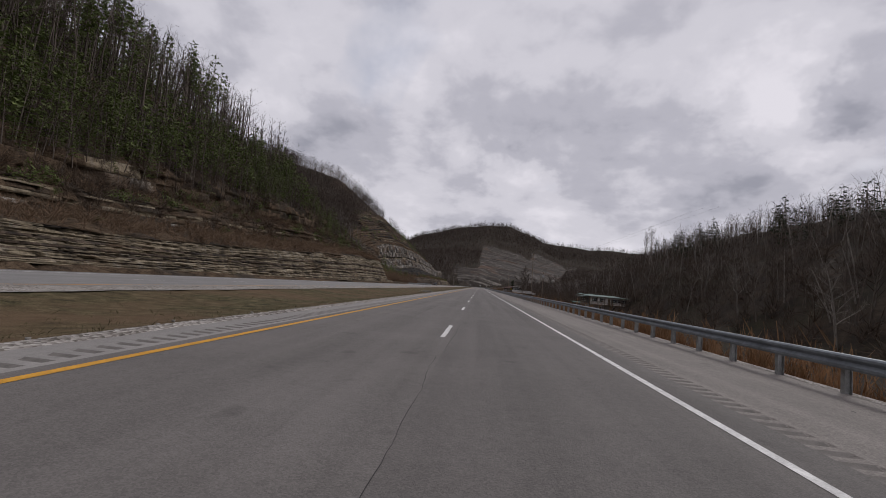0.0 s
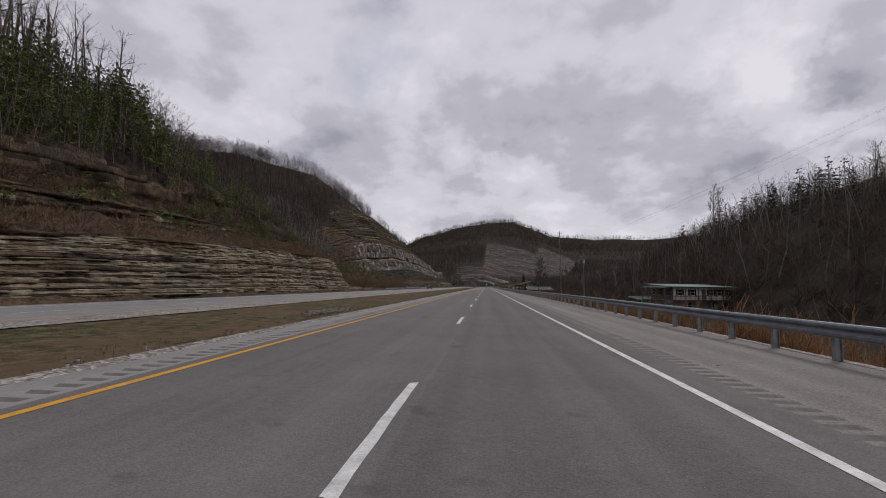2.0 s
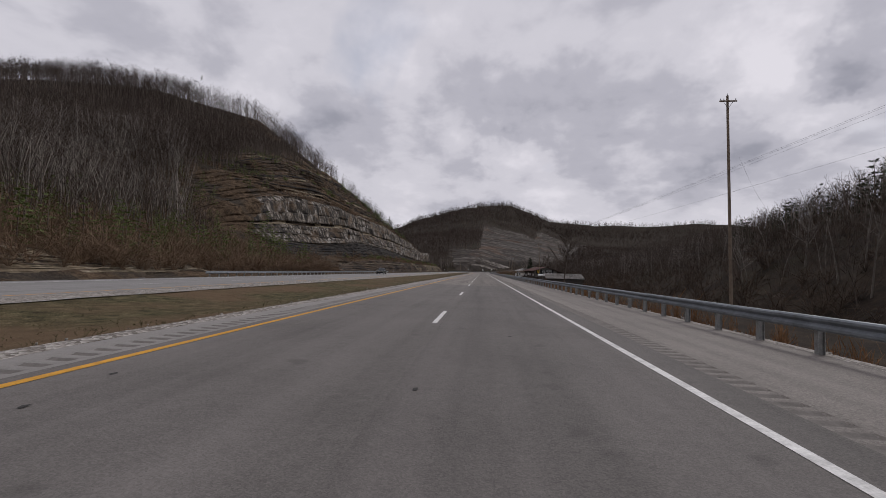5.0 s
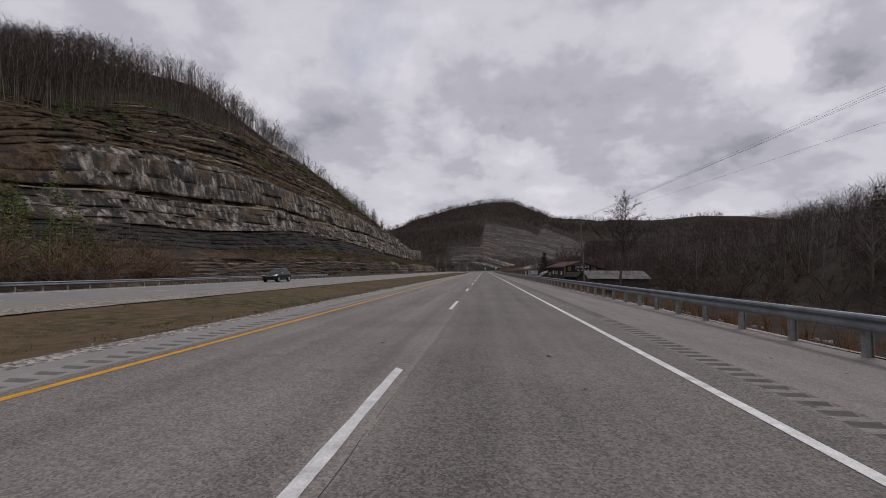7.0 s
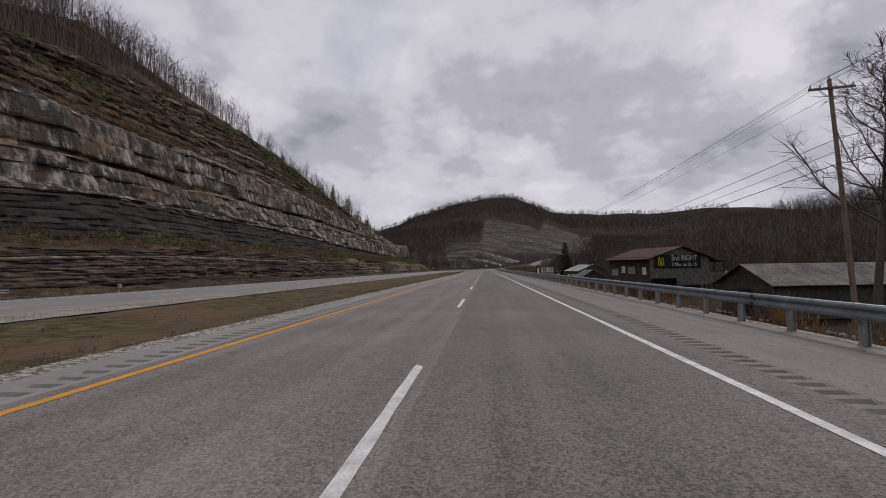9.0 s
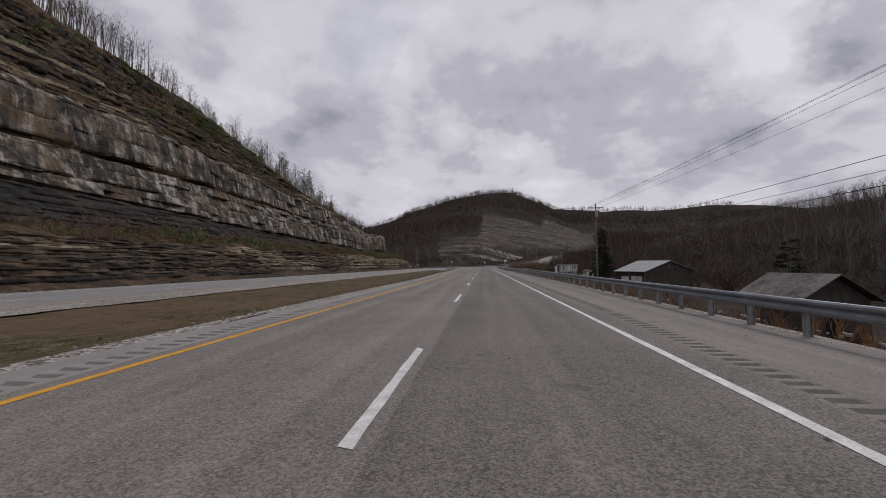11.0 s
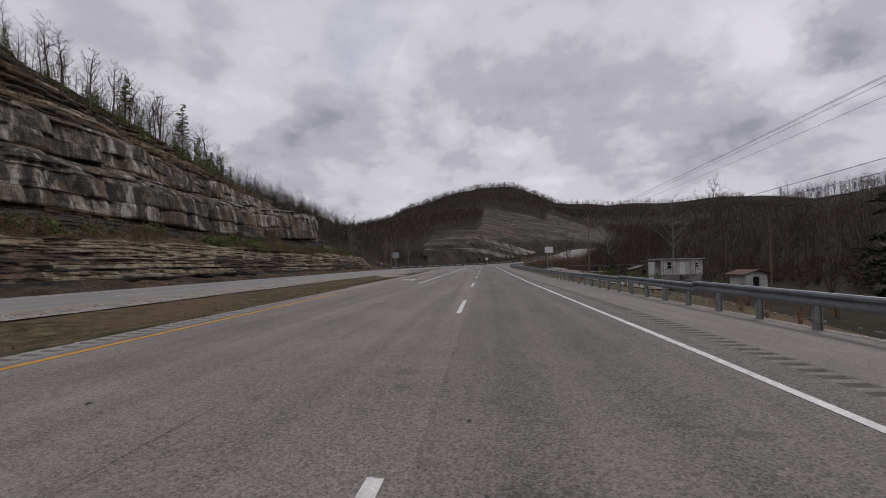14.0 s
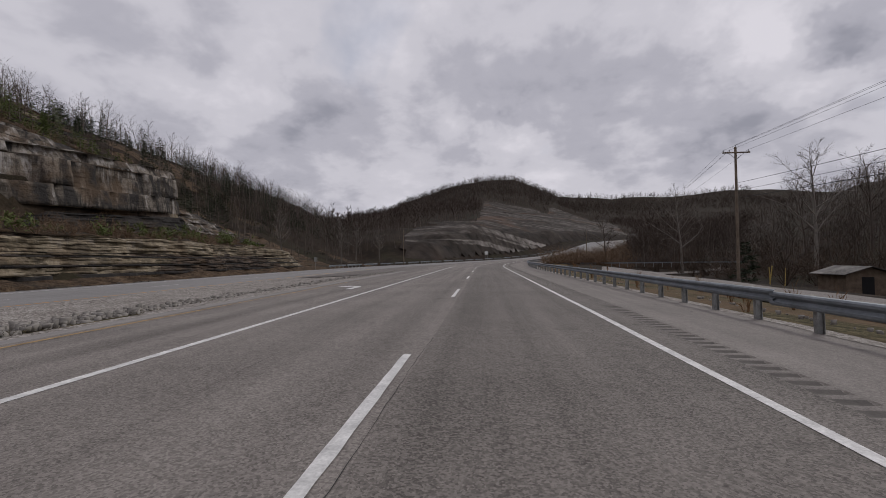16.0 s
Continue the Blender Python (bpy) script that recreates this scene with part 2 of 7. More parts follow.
def soil_material():
    n = Net(mat("brushy_scree", 1.0, 0.1))
    p = n.space(world=True)
    a, b, c = n.noise(0.12, 4, vec=p), n.noise(0.9, 6, 0.6, vec=p), n.noise(5.0, 5, 0.6, vec=p)
    v = n.math("ADD", n.math("MULTIPLY", b, 0.55), n.math("MULTIPLY", c, 0.45))
    col = n.ramp(v, [(0.35, (0.021, 0.015, 0.010)), (0.49, (0.080, 0.055, 0.036)), (0.63, (0.170, 0.122, 0.081))])
    col = n.mix(n.ramp(a, [(0.50, 0), (0.62, 0.7)]), col, n.ramp(c, [(0.3, (0.022, 0.021, 0.019)), (0.7, (0.062, 0.057, 0.050))]))
    n.bump(v, 1.0, 0.4)
    return n.done(col)


M["sand"] = bed_material("sandstone", (0.033, 0.027, 0.022), (0.110, 0.093, 0.076), (0.250, 0.218, 0.183), 0.7, 0.95, 0.65, 0.45)
M["tan"] = bed_material("tan_siltstone", (0.102, 0.082, 0.055), (0.220, 0.179, 0.122), (0.355, 0.296, 0.210), 2.4, 0.35, 0.2, 0.3)
M["brown"] = bed_material("brown_siltstone", (0.028, 0.021, 0.017), (0.078, 0.057, 0.043), (0.165, 0.125, 0.094), 3.0, 0.5, 0.0, 0.40)
M["shale"] = bed_material("dark_shale", (0.0115, 0.0105, 0.0105), (0.027, 0.0245, 0.023), (0.056, 0.050, 0.046), 2.2, 0.5, 0.0, 0.12)
M["parting"] = bed_material("dark_parting", (0.012, 0.010, 0.009), (0.032, 0.027, 0.022), (0.065, 0.053, 0.042), 4.0, 0.3, 0.0, 0.2)
M["soil"] = soil_material()


def far_rock_material():
    n = Net(mat("far_bedded_rock", 0.95, 0.2))
    p = n.space(world=True)
    nz = n.node("SeparateXYZ", Vector=n.node("NewGeometry").outputs["Normal"]).outputs[2]
    at = n.node("SeparateXYZ", Vector=p)
    dip = n.math("MINIMUM", n.math("MULTIPLY", n.math("MAXIMUM", at.outputs[0], 0.0), 0.25), 48.0)
    bed = n.node("CombineXYZ", X=n.math("MULTIPLY", at.outputs[0], 0.004), Y=n.math("MULTIPLY", at.outputs[1], 0.002), Z=n.math("MULTIPLY", n.math("ADD", at.outputs[2], dip), 0.085))
    lay = n.noise(1.6, 2, 0.6, vec=bed.outputs[0])
    chip = n.noise(0.10, 7, 0.68, vec=p)
    split = n.noise(1.0, 4, 0.6, vec=n.space((0.16, 0.16, 0.012), True))
    v = n.math("ADD", n.math("MULTIPLY", chip, 0.5), n.math("MULTIPLY", split, 0.5))
    ledge = n.ramp(n.math("ADD", lay, n.math("MULTIPLY", n.math("SUBTRACT", chip, 0.5), 0.22)), [(0.515, 0.0), (0.545, 1.0), (0.58, 1.0), (0.615, 0.08)])
    dark = n.ramp(v, [(0.38, (0.014, 0.011, 0.009)), (0.62, (0.060, 0.047, 0.038))])
    bright = n.ramp(v, [(0.40, (0.060, 0.050, 0.043)), (0.50, (0.175, 0.155, 0.138)), (0.60, (0.35, 0.32, 0.29))])
    rock = n.mix(ledge, dark, bright)
    flat = n.mix(n.math("MULTIPLY", ledge, 0.35), dark, bright)
    flat = n.mix(n.ramp(n.noise(0.012, 5, 0.6, vec=p), [(0.55, 0), (0.66, 0.7)]), flat, (0.090, 0.050, 0.030))
    soft = n.math("ADD", nz, n.math("MULTIPLY", n.math("SUBTRACT", chip, 0.5), 0.35))
    n.bump(v, 1.0, 2.0)
    return n.done(n.mix(n.ramp(soft, [(0.66, 0), (0.88, 1)]), rock, flat))


M["rock_far"] = far_rock_material()
M["bark"] = plain("grey_bark", (0.125, 0.101, 0.084), 0.95, grain=0.2, scale=4)
M["twig"] = plain("bare_twigs", (0.066, 0.048, 0.038), 0.95, grain=0.2, scale=2)
M["bark_pale"] = plain("pale_bark", (0.215, 0.188, 0.162), 0.9, grain=0.22, scale=3)
M["needle"] = plain("evergreen_needles", (0.112, 0.140, 0.040), 0.8, grain=0.25, scale=1.5)
M["needle_dark"] = plain("dark_needles", (0.028, 0.038, 0.018), 0.8, grain=0.25, scale=1.5)

M["brush"] = plain("dry_brush", (0.185, 0.124, 0.079), 0.95, grain=0.25, scale=0.6)
M["brush_dark"] = plain("dark_brush", (0.090, 0.064, 0.047), 0.95, grain=0.25, scale=0.5)
M["reed"] = plain("dry_reeds", (0.23, 0.128, 0.062), 0.9, grain=0.25, scale=0.8)
M["reed_pale"] = plain("pale_dry_reeds", (0.31, 0.185, 0.098), 0.9, grain=0.25, scale=0.8)
M["tuft"] = plain("dry_tufts", (0.12, 0.105, 0.055), 0.95, grain=0.3, scale=0.5)
M["stone"] = plain("limestone_stones", (0.27, 0.25, 0.225), 0.95, grain=0.2, scale=2.0)
M["rubble"] = plain("rock_rubble", (0.085, 0.073, 0.062), 0.95, grain=0.25, scale=1.0)

# ---- builders ----
def mesh_ob(name, verts, faces, mats, idx=None, parent=None, label="", category="", kind="", group="", smooth=False):
    me = bpy.data.meshes.new(name)
    v, f = np.asarray(verts, dtype=np.float32), np.asarray(faces, dtype=np.int32)
    me.vertices.add(len(v)), me.loops.add(f.size), me.polygons.add(len(f))
    me.vertices.foreach_set("co", v.ravel())
    me.loops.foreach_set("vertex_index", f.ravel())
    me.polygons.foreach_set("loop_start", np.arange(0, f.size, f.shape[1], dtype=np.int32))
    for m in mats if isinstance(mats, (list, tuple)) else [mats]:
        me.materials.append(m)
    if idx is not None:
        me.polygons.foreach_set("material_index", np.asarray(idx, dtype=np.int32))
    if smooth:
        me.polygons.foreach_set("use_smooth", np.ones(len(f), dtype=bool))
    me.update(calc_edges=True)
    me.validate()
    ob = new(name, me)
    if parent is not None:
        ob.parent = parent
    return tagged(ob, label, category, group, kind)


def grid_faces(nu, nv):
    i = np.arange((nu - 1) * (nv - 1))
    a = (i // (nv - 1)) * nv + i % (nv - 1)
    return np.stack([a, a + nv, a + nv + 1, a + 1], 1)


def part(name, bm, material, parent, label=""):
    me = bpy.data.meshes.new(name)
    bm.to_mesh(me)
    bm.free()
    me.materials.append(material)
    ob = new(name, me)
    ob.parent = parent
    return tagged(ob, label) if label else ob


def box(bm, x0, y0, z0, x1, y1, z1, bevel=0.0):
    m = Matrix.Translation(((x0 + x1) / 2, (y0 + y1) / 2, (z0 + z1) / 2)) @ Matrix.Diagonal((abs(x1 - x0), abs(y1 - y0), abs(z1 - z0), 1))
    r = bmesh.ops.create_cube(bm, size=1, matrix=m)
    if bevel:
        es = list({e for v in r["verts"] for e in v.link_edges})
        bmesh.ops.bevel(bm, geom=es, offset=bevel, segments=1, affect="EDGES")
    return bm


def boxbm(*a, **k):
    return box(bmesh.new(), *a, **k)


def tube(bm, p, q, r0, r1=None, sides=8):
    p, q = Vector(p), Vector(q)
    m = Matrix.Translation((p + q) / 2) @ (q - p).to_track_quat("Z", "Y").to_matrix().to_4x4()
    bmesh.ops.create_cone(bm, cap_ends=True, segments=sides, radius1=r0, radius2=r0 if r1 is None else r1, depth=(q - p).length, matrix=m)
    return bm


def thing(name, at=(0, 0, 0), rz=0.0, label="", category="", group="", kind=""):
    ob = new(name)
    ob.matrix_world = pose(*at, 0, 0, rz)
    return tagged(ob, label, category, group, kind)


# ---- the road's line: straight, then a long bend to the right ----
BEND, RAD = 535.0, 290.0


def on_road(s, l):
    """Place of a point s metres along the road and l metres right of its middle line."""
    s, l = np.asarray(s, float), np.asarray(l, float)
    a = np.maximum(s - BEND, 0) / RAD
    return np.where(s < BEND, l, RAD - (RAD - l) * np.cos(a)), np.where(s < BEND, s, BEND + (RAD - l) * np.sin(a))


def lateral(x, y):
    return np.where(y < BEND, x, RAD - np.hypot(RAD - x, y - BEND))


def strip(name, lefts, zs, s0, s1, step, material, jitter=0.0, **tags):
    """A band along the road: columns at given laterals and heights; outer edges may wander."""
    s = np.arange(s0, s1 + step * 0.5, step)
    zz = np.array(zs, float)
    Lm = np.stack([l(s) if callable(l) else np.full(s.shape, float(l)) for l in lefts], 1)
    S = np.repeat(s[:, None], len(lefts), 1)
    if jitter:
        rng = np.random.default_rng(len(name) + 3)
        Lm[:, 0] += np.convolve(rng.normal(0, jitter, len(s)), [0.3, 0.4, 0.3], "same")
        Lm[:, -1] += np.convolve(rng.normal(0, jitter, len(s)), [0.3, 0.4, 0.3], "same")
    X, Y = on_road(S, Lm)
    Z = zz[None, :] + road_z(S) + crossfall(S, Lm)
    return mesh_ob(name, np.stack([X, Y, Z], -1).reshape(-1, 3), grid_faces(*X.shape)[:, ::-1], material, **tags)


# ---- the land ----
def lerp_table(y, ys, vs):
    return np.interp(y, ys, vs)


def fbm(x, y, scale, seed=0, octaves=4):
    """Smooth value noise over arrays."""
    tot, amp, norm = 0, 1.0, 0
    for o in range(octaves):
        xs, ys = x / scale * 2**o + seed * 17.3, y / scale * 2**o - seed * 9.1
        xi, yi = np.floor(xs), np.floor(ys)
        u, v = xs - xi, ys - yi
        u, v = u * u * (3 - 2 * u), v * v * (3 - 2 * v)

        def h(a, b):
            q = np.sin(a * 127.1 + b * 311.7 + seed * 74.7 + o * 13.7) * 43758.5453
            return q - np.floor(q)

        tot = tot + amp * ((h(xi, yi) * (1 - u) + h(xi + 1, yi) * u) * (1 - v) + (h(xi, yi + 1) * (1 - u) + h(xi + 1, yi + 1) * u) * v - 0.5)
        norm += amp
        amp *= 0.5
    return tot / norm * 2


# cross sections of the hillside left of the road: 14 (x, z) corners each
SECTIONS = {
    -120: "-31,-.8 -33,0 -36,3 -43,4.5 -46,8 -50,9.5 -52,13.5 -56,17 -61,23 -67,29 -74,35 -82,41 -94,49 -150,82",
    55: "-31,-.8 -33,0 -36,3.3 -43,4.8 -46,8 -50,9.5 -52,13.5 -56,17 -61,23 -67,29 -74,35 -82,41 -94,49 -150,80",
    85: "-31,-.8 -33,0 -36.5,4.6 -44,6.5 -47,10 -50,11.5 -52,15.5 -56,19 -60,24 -66,30 -73,36 -81,41 -92,47 -150,75",
    115: "-31,-.8 -33,0 -37,6.3 -44,8 -47,11.5 -50,13 -52,17.5 -56,21 -60,26 -65,31 -71,35 -79,39 -90,44 -150,64",
    140: "-32,-.8 -34,0 -38,7.4 -45,9.2 -48,12.2 -50.5,14 -52.5,19 -56,22.5 -60,27 -64,30.5 -69,33 -76,35 -86,37 -150,50",
    170: "-32,-.8 -34,0 -38.5,7.6 -45,9.4 -48,12 -50.5,13 -53,16.5 -58,18.6 -64,21 -71,23 -78,24.5 -86,26 -94,27.5 -150,39",
    177: "-32.5,-.8 -34.5,0 -39,7.4 -45,9 -48.5,11.2 -51.5,12.2 -54,15 -59,17 -65,19 -71.5,21 -78.5,23 -86,24.5 -94.5,26.5 -150,38",
    187: "-33.5,-.8 -36.5,0 -43,2.6 -49,4.6 -54,6.4 -58,8 -62.5,10 -67,11.8 -72,13.4 -78,15.2 -85,17 -91.5,19 -100,21.6 -155,37",
    204: "-34,-.8 -37,0 -44,1.6 -50,3.2 -55,4.6 -60,6 -65,7.6 -70,9.2 -75,10.8 -81,12.8 -88,15 -95,17.4 -104,20.4 -160,38",
    250: "-35,-.8 -39,0 -45,1.4 -52,3.2 -58,5 -64,6.8 -70,8.8 -77,11.2 -84,13.8 -92,16.6 -101,19.8 -112,23.6 -126,26 -200,40",
    268: "-36,-.8 -40,0 -46,2.8 -52,4.4 -57,7.6 -61,10.2 -65,12.8 -71,18.4 -80,22 -87,25 -97,28.5 -106,32 -122,34.5 -200,44",
    284: "-36,-.8 -40,0 -45,3 -50,4.6 -55,8.4 -59,11.6 -62,14.6 -67,23 -75,26.8 -81,30 -93,33.4 -99,36 -115,37 -200,46",
    297: "-36,-.8 -40,0 -45,3 -50,4.6 -55,8.8 -59,12.2 -61,15.5 -65,25 -73,28.5 -78,32 -90,34 -94,37 -112,38 -180,52",
    330: "-35,-.8 -38,0 -41,4.4 -45,5.6 -50,11.6 -52.5,12.6 -56,17.6 -60,26 -68,29.5 -72,36 -83,41 -87,46 -104,50 -160,58",
    380: "-35,-.8 -38,0 -41,4.4 -45,5.8 -50,11 -52,13.2 -56,17.6 -60,26.4 -68,30 -72,36 -83,43.5 -87,49 -104,58 -152,78",
    420: "-35,-.8 -38,0 -41,4.5 -45,5.8 -49.5,9.6 -52,13.4 -55.5,17.6 -60,26.6 -68,30 -72,36 -83,43.5 -87,49.5 -104,62 -150,97",
    470: "-35,-.8 -38,0 -41,4.6 -45,6 -49,8.2 -52,14.4 -55.5,16.4 -59,23.4 -68,28 -73,34 -82,41 -87,47 -103,59 -140,82",
    515: "-35,-.8 -38,0 -41,4.4 -45,5.4 -48.5,6.8 -51,14.4 -56,16 -59,21.4 -66,25.5 -72,30 -80,34 -86,38 -100,46 -132,60",
    534: "-35.3,-.8 -38.3,0 -41.3,4.4 -45.5,5.4 -48.3,7.8 -50.2,15.6 -56.5,16.4 -59.5,19.4 -65,21.6 -71,25 -78,29.5 -85,34.5 -98,42 -136,56",
    550: "-36,-.8 -39,0 -42,4.2 -46.5,5.2 -48.6,8.8 -50.4,16.4 -57,16.8 -62,18 -67,19.6 -73,22.6 -80,27 -87,32.5 -101,40 -145,56",
    557: "-36,-.8 -39,0 -42,4.1 -46.5,5.2 -52.5,6.8 -56,8.6 -60,10.6 -65,13 -71,16 -77.5,19.8 -84,24.5 -91,30.5 -104,38.5 -150,57",
    575: "-36.5,-.8 -39.5,0 -42.5,3.6 -46.8,4.8 -53,6.6 -57,8.4 -61,10.4 -66,12.8 -72,15.6 -79,19.6 -86,24.6 -93,30.6 -106,38.6 -154,58",
    586: "-38,-.8 -43,0 -48,1.6 -53,3.4 -58,5.6 -63,8 -68,10.4 -73,13 -78,16 -84,20 -91,26 -98,32 -112,40 -160,60",
    620: "-38,-.8 -43,0 -48,1.6 -54,3.6 -60,6 -66,8.6 -72,11.6 -78,14.6 -84,17.4 -91,25 -98,30 -106,35 -120,42 -180,62",
    760: "-38,-.8 -43,0 -50,1.6 -58,4 -66,7 -74,10 -82,13.4 -90,16.6 -98,19.6 -106,22.8 -116,32 -128,38 -144,44 -240,64",
    900: "-38,-.8 -43,0 -52,1.2 -62,3 -72,5 -82,7.4 -92,10 -102,12.6 -112,15.4 -124,18.6 -138,22.4 -156,27 -180,33 -320,62",
    1000: "-38,-.8 -43,0 -52,.8 -62,1.8 -72,3 -82,4.4 -92,6 -102,7.8 -112,9.8 -124,12.4 -138,15.6 -156,20 -180,26 -320,64",
}
SEC_Y = np.array(sorted(SECTIONS), float)
SEC = np.array([[[float(v) for v in p.split(",")] for p in SECTIONS[int(y)].split()] for y in SEC_Y])


def section(y):
    """The 14 corners at the places y: arrays (n, 14) of x and z."""
    y = np.clip(np.asarray(y, float), SEC_Y[0], SEC_Y[-1])
    k = np.clip(np.searchsorted(SEC_Y, y, side="right") - 1, 0, len(SEC_Y) - 2)
    w = (y - SEC_Y[k]) / (SEC_Y[k + 1] - SEC_Y[k])
    w = (w * w * (3 - 2 * w) * 0.5 + w * 0.5)[:, None, None]
    s = SEC[k] * (1 - w) + SEC[k + 1] * w
    return s[:, :, 0], s[:, :, 1]


def road_z(s):
    """The road's height: level, then a climb round the bend."""
    s = np.asarray(s, float)
    return np.interp(s, [0, 600, 650, 680, 700, 725, 755, 775, 810, 1000], [0, 0, 0.3, 0.8, 1.6, 4.0, 9.4, 10.6, 10.4, 6.0])


def crossfall(s, l):
    """The lean of the right lane and shoulder towards the bend."""
    s = np.asarray(s, float)
    lean = -0.028 * np.maximum(l, 0) * np.interp(s, [434, 458, 478, 496, 560, 640], [0, 1, 1, 0.4, 0.2, 0])
    return lean + 0.026 * np.clip(np.asarray(l, float) - 4.54, 0, 4) * np.clip((215 - s) / 90, 0, 1)


def along(x, y):
    return np.where(y < BEND, y, BEND + RAD * np.arctan2(y - BEND, RAD - x))


def terrace(z, step, sharp):
    k = np.floor(z / step)
    u = z / step - k
    return step * (k + np.where(u < 1 - sharp, u * 0.15 / (1 - sharp), 0.15 + (u - 1 + sharp) / sharp * 0.85))


def near_rise(x, y):
    """The foot of the hill ahead, as it would run on if it lay close to the bend."""
    x = x - 22
    top = lerp_table(x, [-900, -600, -420, -330, -215, -120, 0, 60, 130, 195, 300, 420, 700, 1100], [120, 92, 78, 112, 157, 171, 190, 200, 190, 172, 162, 166, 174, 150])
    q = y - np.clip(x + 20, 0, 220) * 1.1 - np.clip(-x - 60, 0, 200) * 0.6
    u = lerp_table(q, [622, 645, 655, 750, 900, 1080, 1300, 1480, 1750, 3000], [0, 0.012, 0.05, 0.14, 0.25, 0.36, 0.66, 1, 0.9, 0.4])
    return top * u + fbm(x, y, 150.0, 8) * 9 * np.clip((q - 700) / 300, 0, 1)


FAR = 1.9


def far_hill(x, y, stepped=False):
    z = np.maximum(np.minimum(near_rise(x, y), 20 + fbm(x, y, 60.0, 4) * 3), FAR * near_rise(1 + (x - 1) / FAR, 470 + (y - 470) / FAR) - 0.5)
    if stepped:
        tilt = np.interp(x, [-120, 0, 60, 190, 500], [-6, 0, 10, 42, 56])
        z = np.where(y < 820, terrace(z + fbm(x, y, 40.0, 13) * 1.6 + x * 0.03, 4.2, 0.25) - x * 0.03, terrace(z + fbm(x, y, 90.0, 12) * 3.0 + tilt, 11.0, 0.22) - tilt)
    return z - 0.8


def rock_mask(x, y):
    """Where the far hill has been cut back to bare rock."""
    far = np.hypot(x - 1, y - 413)
    bearing, rise = np.degrees(np.arctan2(x - 1, y - 413)), far_hill(x, y) / far
    top = np.interp(bearing, [-9, -7, -0.8, 0.2, 2, 4.6, 8, 8.6, 14, 17], [0.03, 0.066, 0.075, 0.128, 0.125, 0.112, 0.094, 0.118, 0.112, 0.02]) + fbm(x, y, 60.0, 21) * 0.012
    return (rise < top) & (bearing > -7.8 + fbm(x, y, 30.0, 22)) & (bearing < 17) & (y > 640) & (y < 2200)


def height(x, y):
    """The land's height under everything built on it."""
    l, s = lateral(x, y), along(x, y)
    sx, sz = section(np.clip(y, -120, 1000).ravel())
    xq = x.ravel()
    left = np.empty(xq.shape)
    for i in range(0, xq.size, 20000):
        a, b, q = sx[i : i + 20000], sz[i : i + 20000], xq[i : i + 20000]
        val = np.where(q > a[:, 0], b[:, 0], b[:, -1] + np.minimum(a[:, -1] - q, 120) * 0.22)
        for k in range(13):
            inside = (q <= a[:, k]) & (q > a[:, k + 1])
            w = (a[:, k] - q) / np.maximum(a[:, k] - a[:, k + 1], 1e-6)
            val = np.where(inside, b[:, k] * (1 - w) + b[:, k + 1] * w, val)
        left[i : i + 20000] = val
    left = left.reshape(x.shape)
    x0 = lerp_table(y, [0, 220, 300, 420, 540], [45, 45, 54, 62, 70])
    k = lerp_table(y, [0, 220, 300, 420, 540, 800, 1150, 1600], [0.68, 0.68, 0.48, 0.30, 0.25, 0.27, 0.30, 0.40])
    xr = lerp_table(y, [0, 220, 300, 420, 540, 620, 800, 1150, 1600], [95, 95, 118, 150, 190, 230, 250, 400, 420])
    right = -3.2 + np.maximum(0, k * (np.minimum(x, xr) - x0)) + np.clip(x - xr, 0, 110) * 0.10 - np.clip(x - xr - 110, 0, 900) * 0.08
    flat = np.clip((y - 425) / 30, 0, 1) * np.clip((30 - l) / 8, 0, 1) * np.clip((640 - y) / 30, 0, 1)
    right = right * (1 - flat) + np.maximum(right, -1.25) * flat
    fall = np.clip((l - 9.0) / 7.0, 0, 1)
    fall = fall * fall * (3 - 2 * fall)
    right = np.where(l < 9.0, -0.62, np.where(l < 16, -0.62 + (right + 0.62) * fall, right))
    z = np.where(x < -33, left, np.where(x < -30, -0.9, right))
    z = np.where((y > 600) & (l < -30), np.maximum(z, far_hill(x, y)), z)
    z = np.where((y > 600) & (l > 9) & (x > 60), np.maximum(z, far_hill(x, y) * np.clip((l - 20) / 60, 0, 1)), z)
    bumpy = fbm(x, y, 26.0, 1) * np.clip((np.abs(l + 12) - 24) / 25, 0, 1) * 1.3 + fbm(x, y, 120.0, 2) * np.clip((np.abs(l + 12) - 45) / 120, 0, 1) * 7
    z = z + bumpy * np.where((x < -33) & (y > -110) & (y < 634), np.clip((-x - 150) / 60, 0, 1), 1)
    z = z + np.where(l > 0, crossfall(s, np.clip(l, 0, 12)) * np.clip((20 - l) / 8, 0, 1), 0)
    w = np.clip(1 - (np.abs(l + 12) - 22) / 26, 0, 1)
    bed = road_z(s) - 0.9
    return np.where((y > BEND) & (s < 1000), z * (1 - w) + bed * w, np.where(np.abs(l + 12) < 20, np.minimum(z, -0.95), z))


def axis(*runs):
    out = []
    for a, b, step in runs:
        out.append(np.arange(a, b, step))
    return np.concatenate(out + [[runs[-1][1]]])


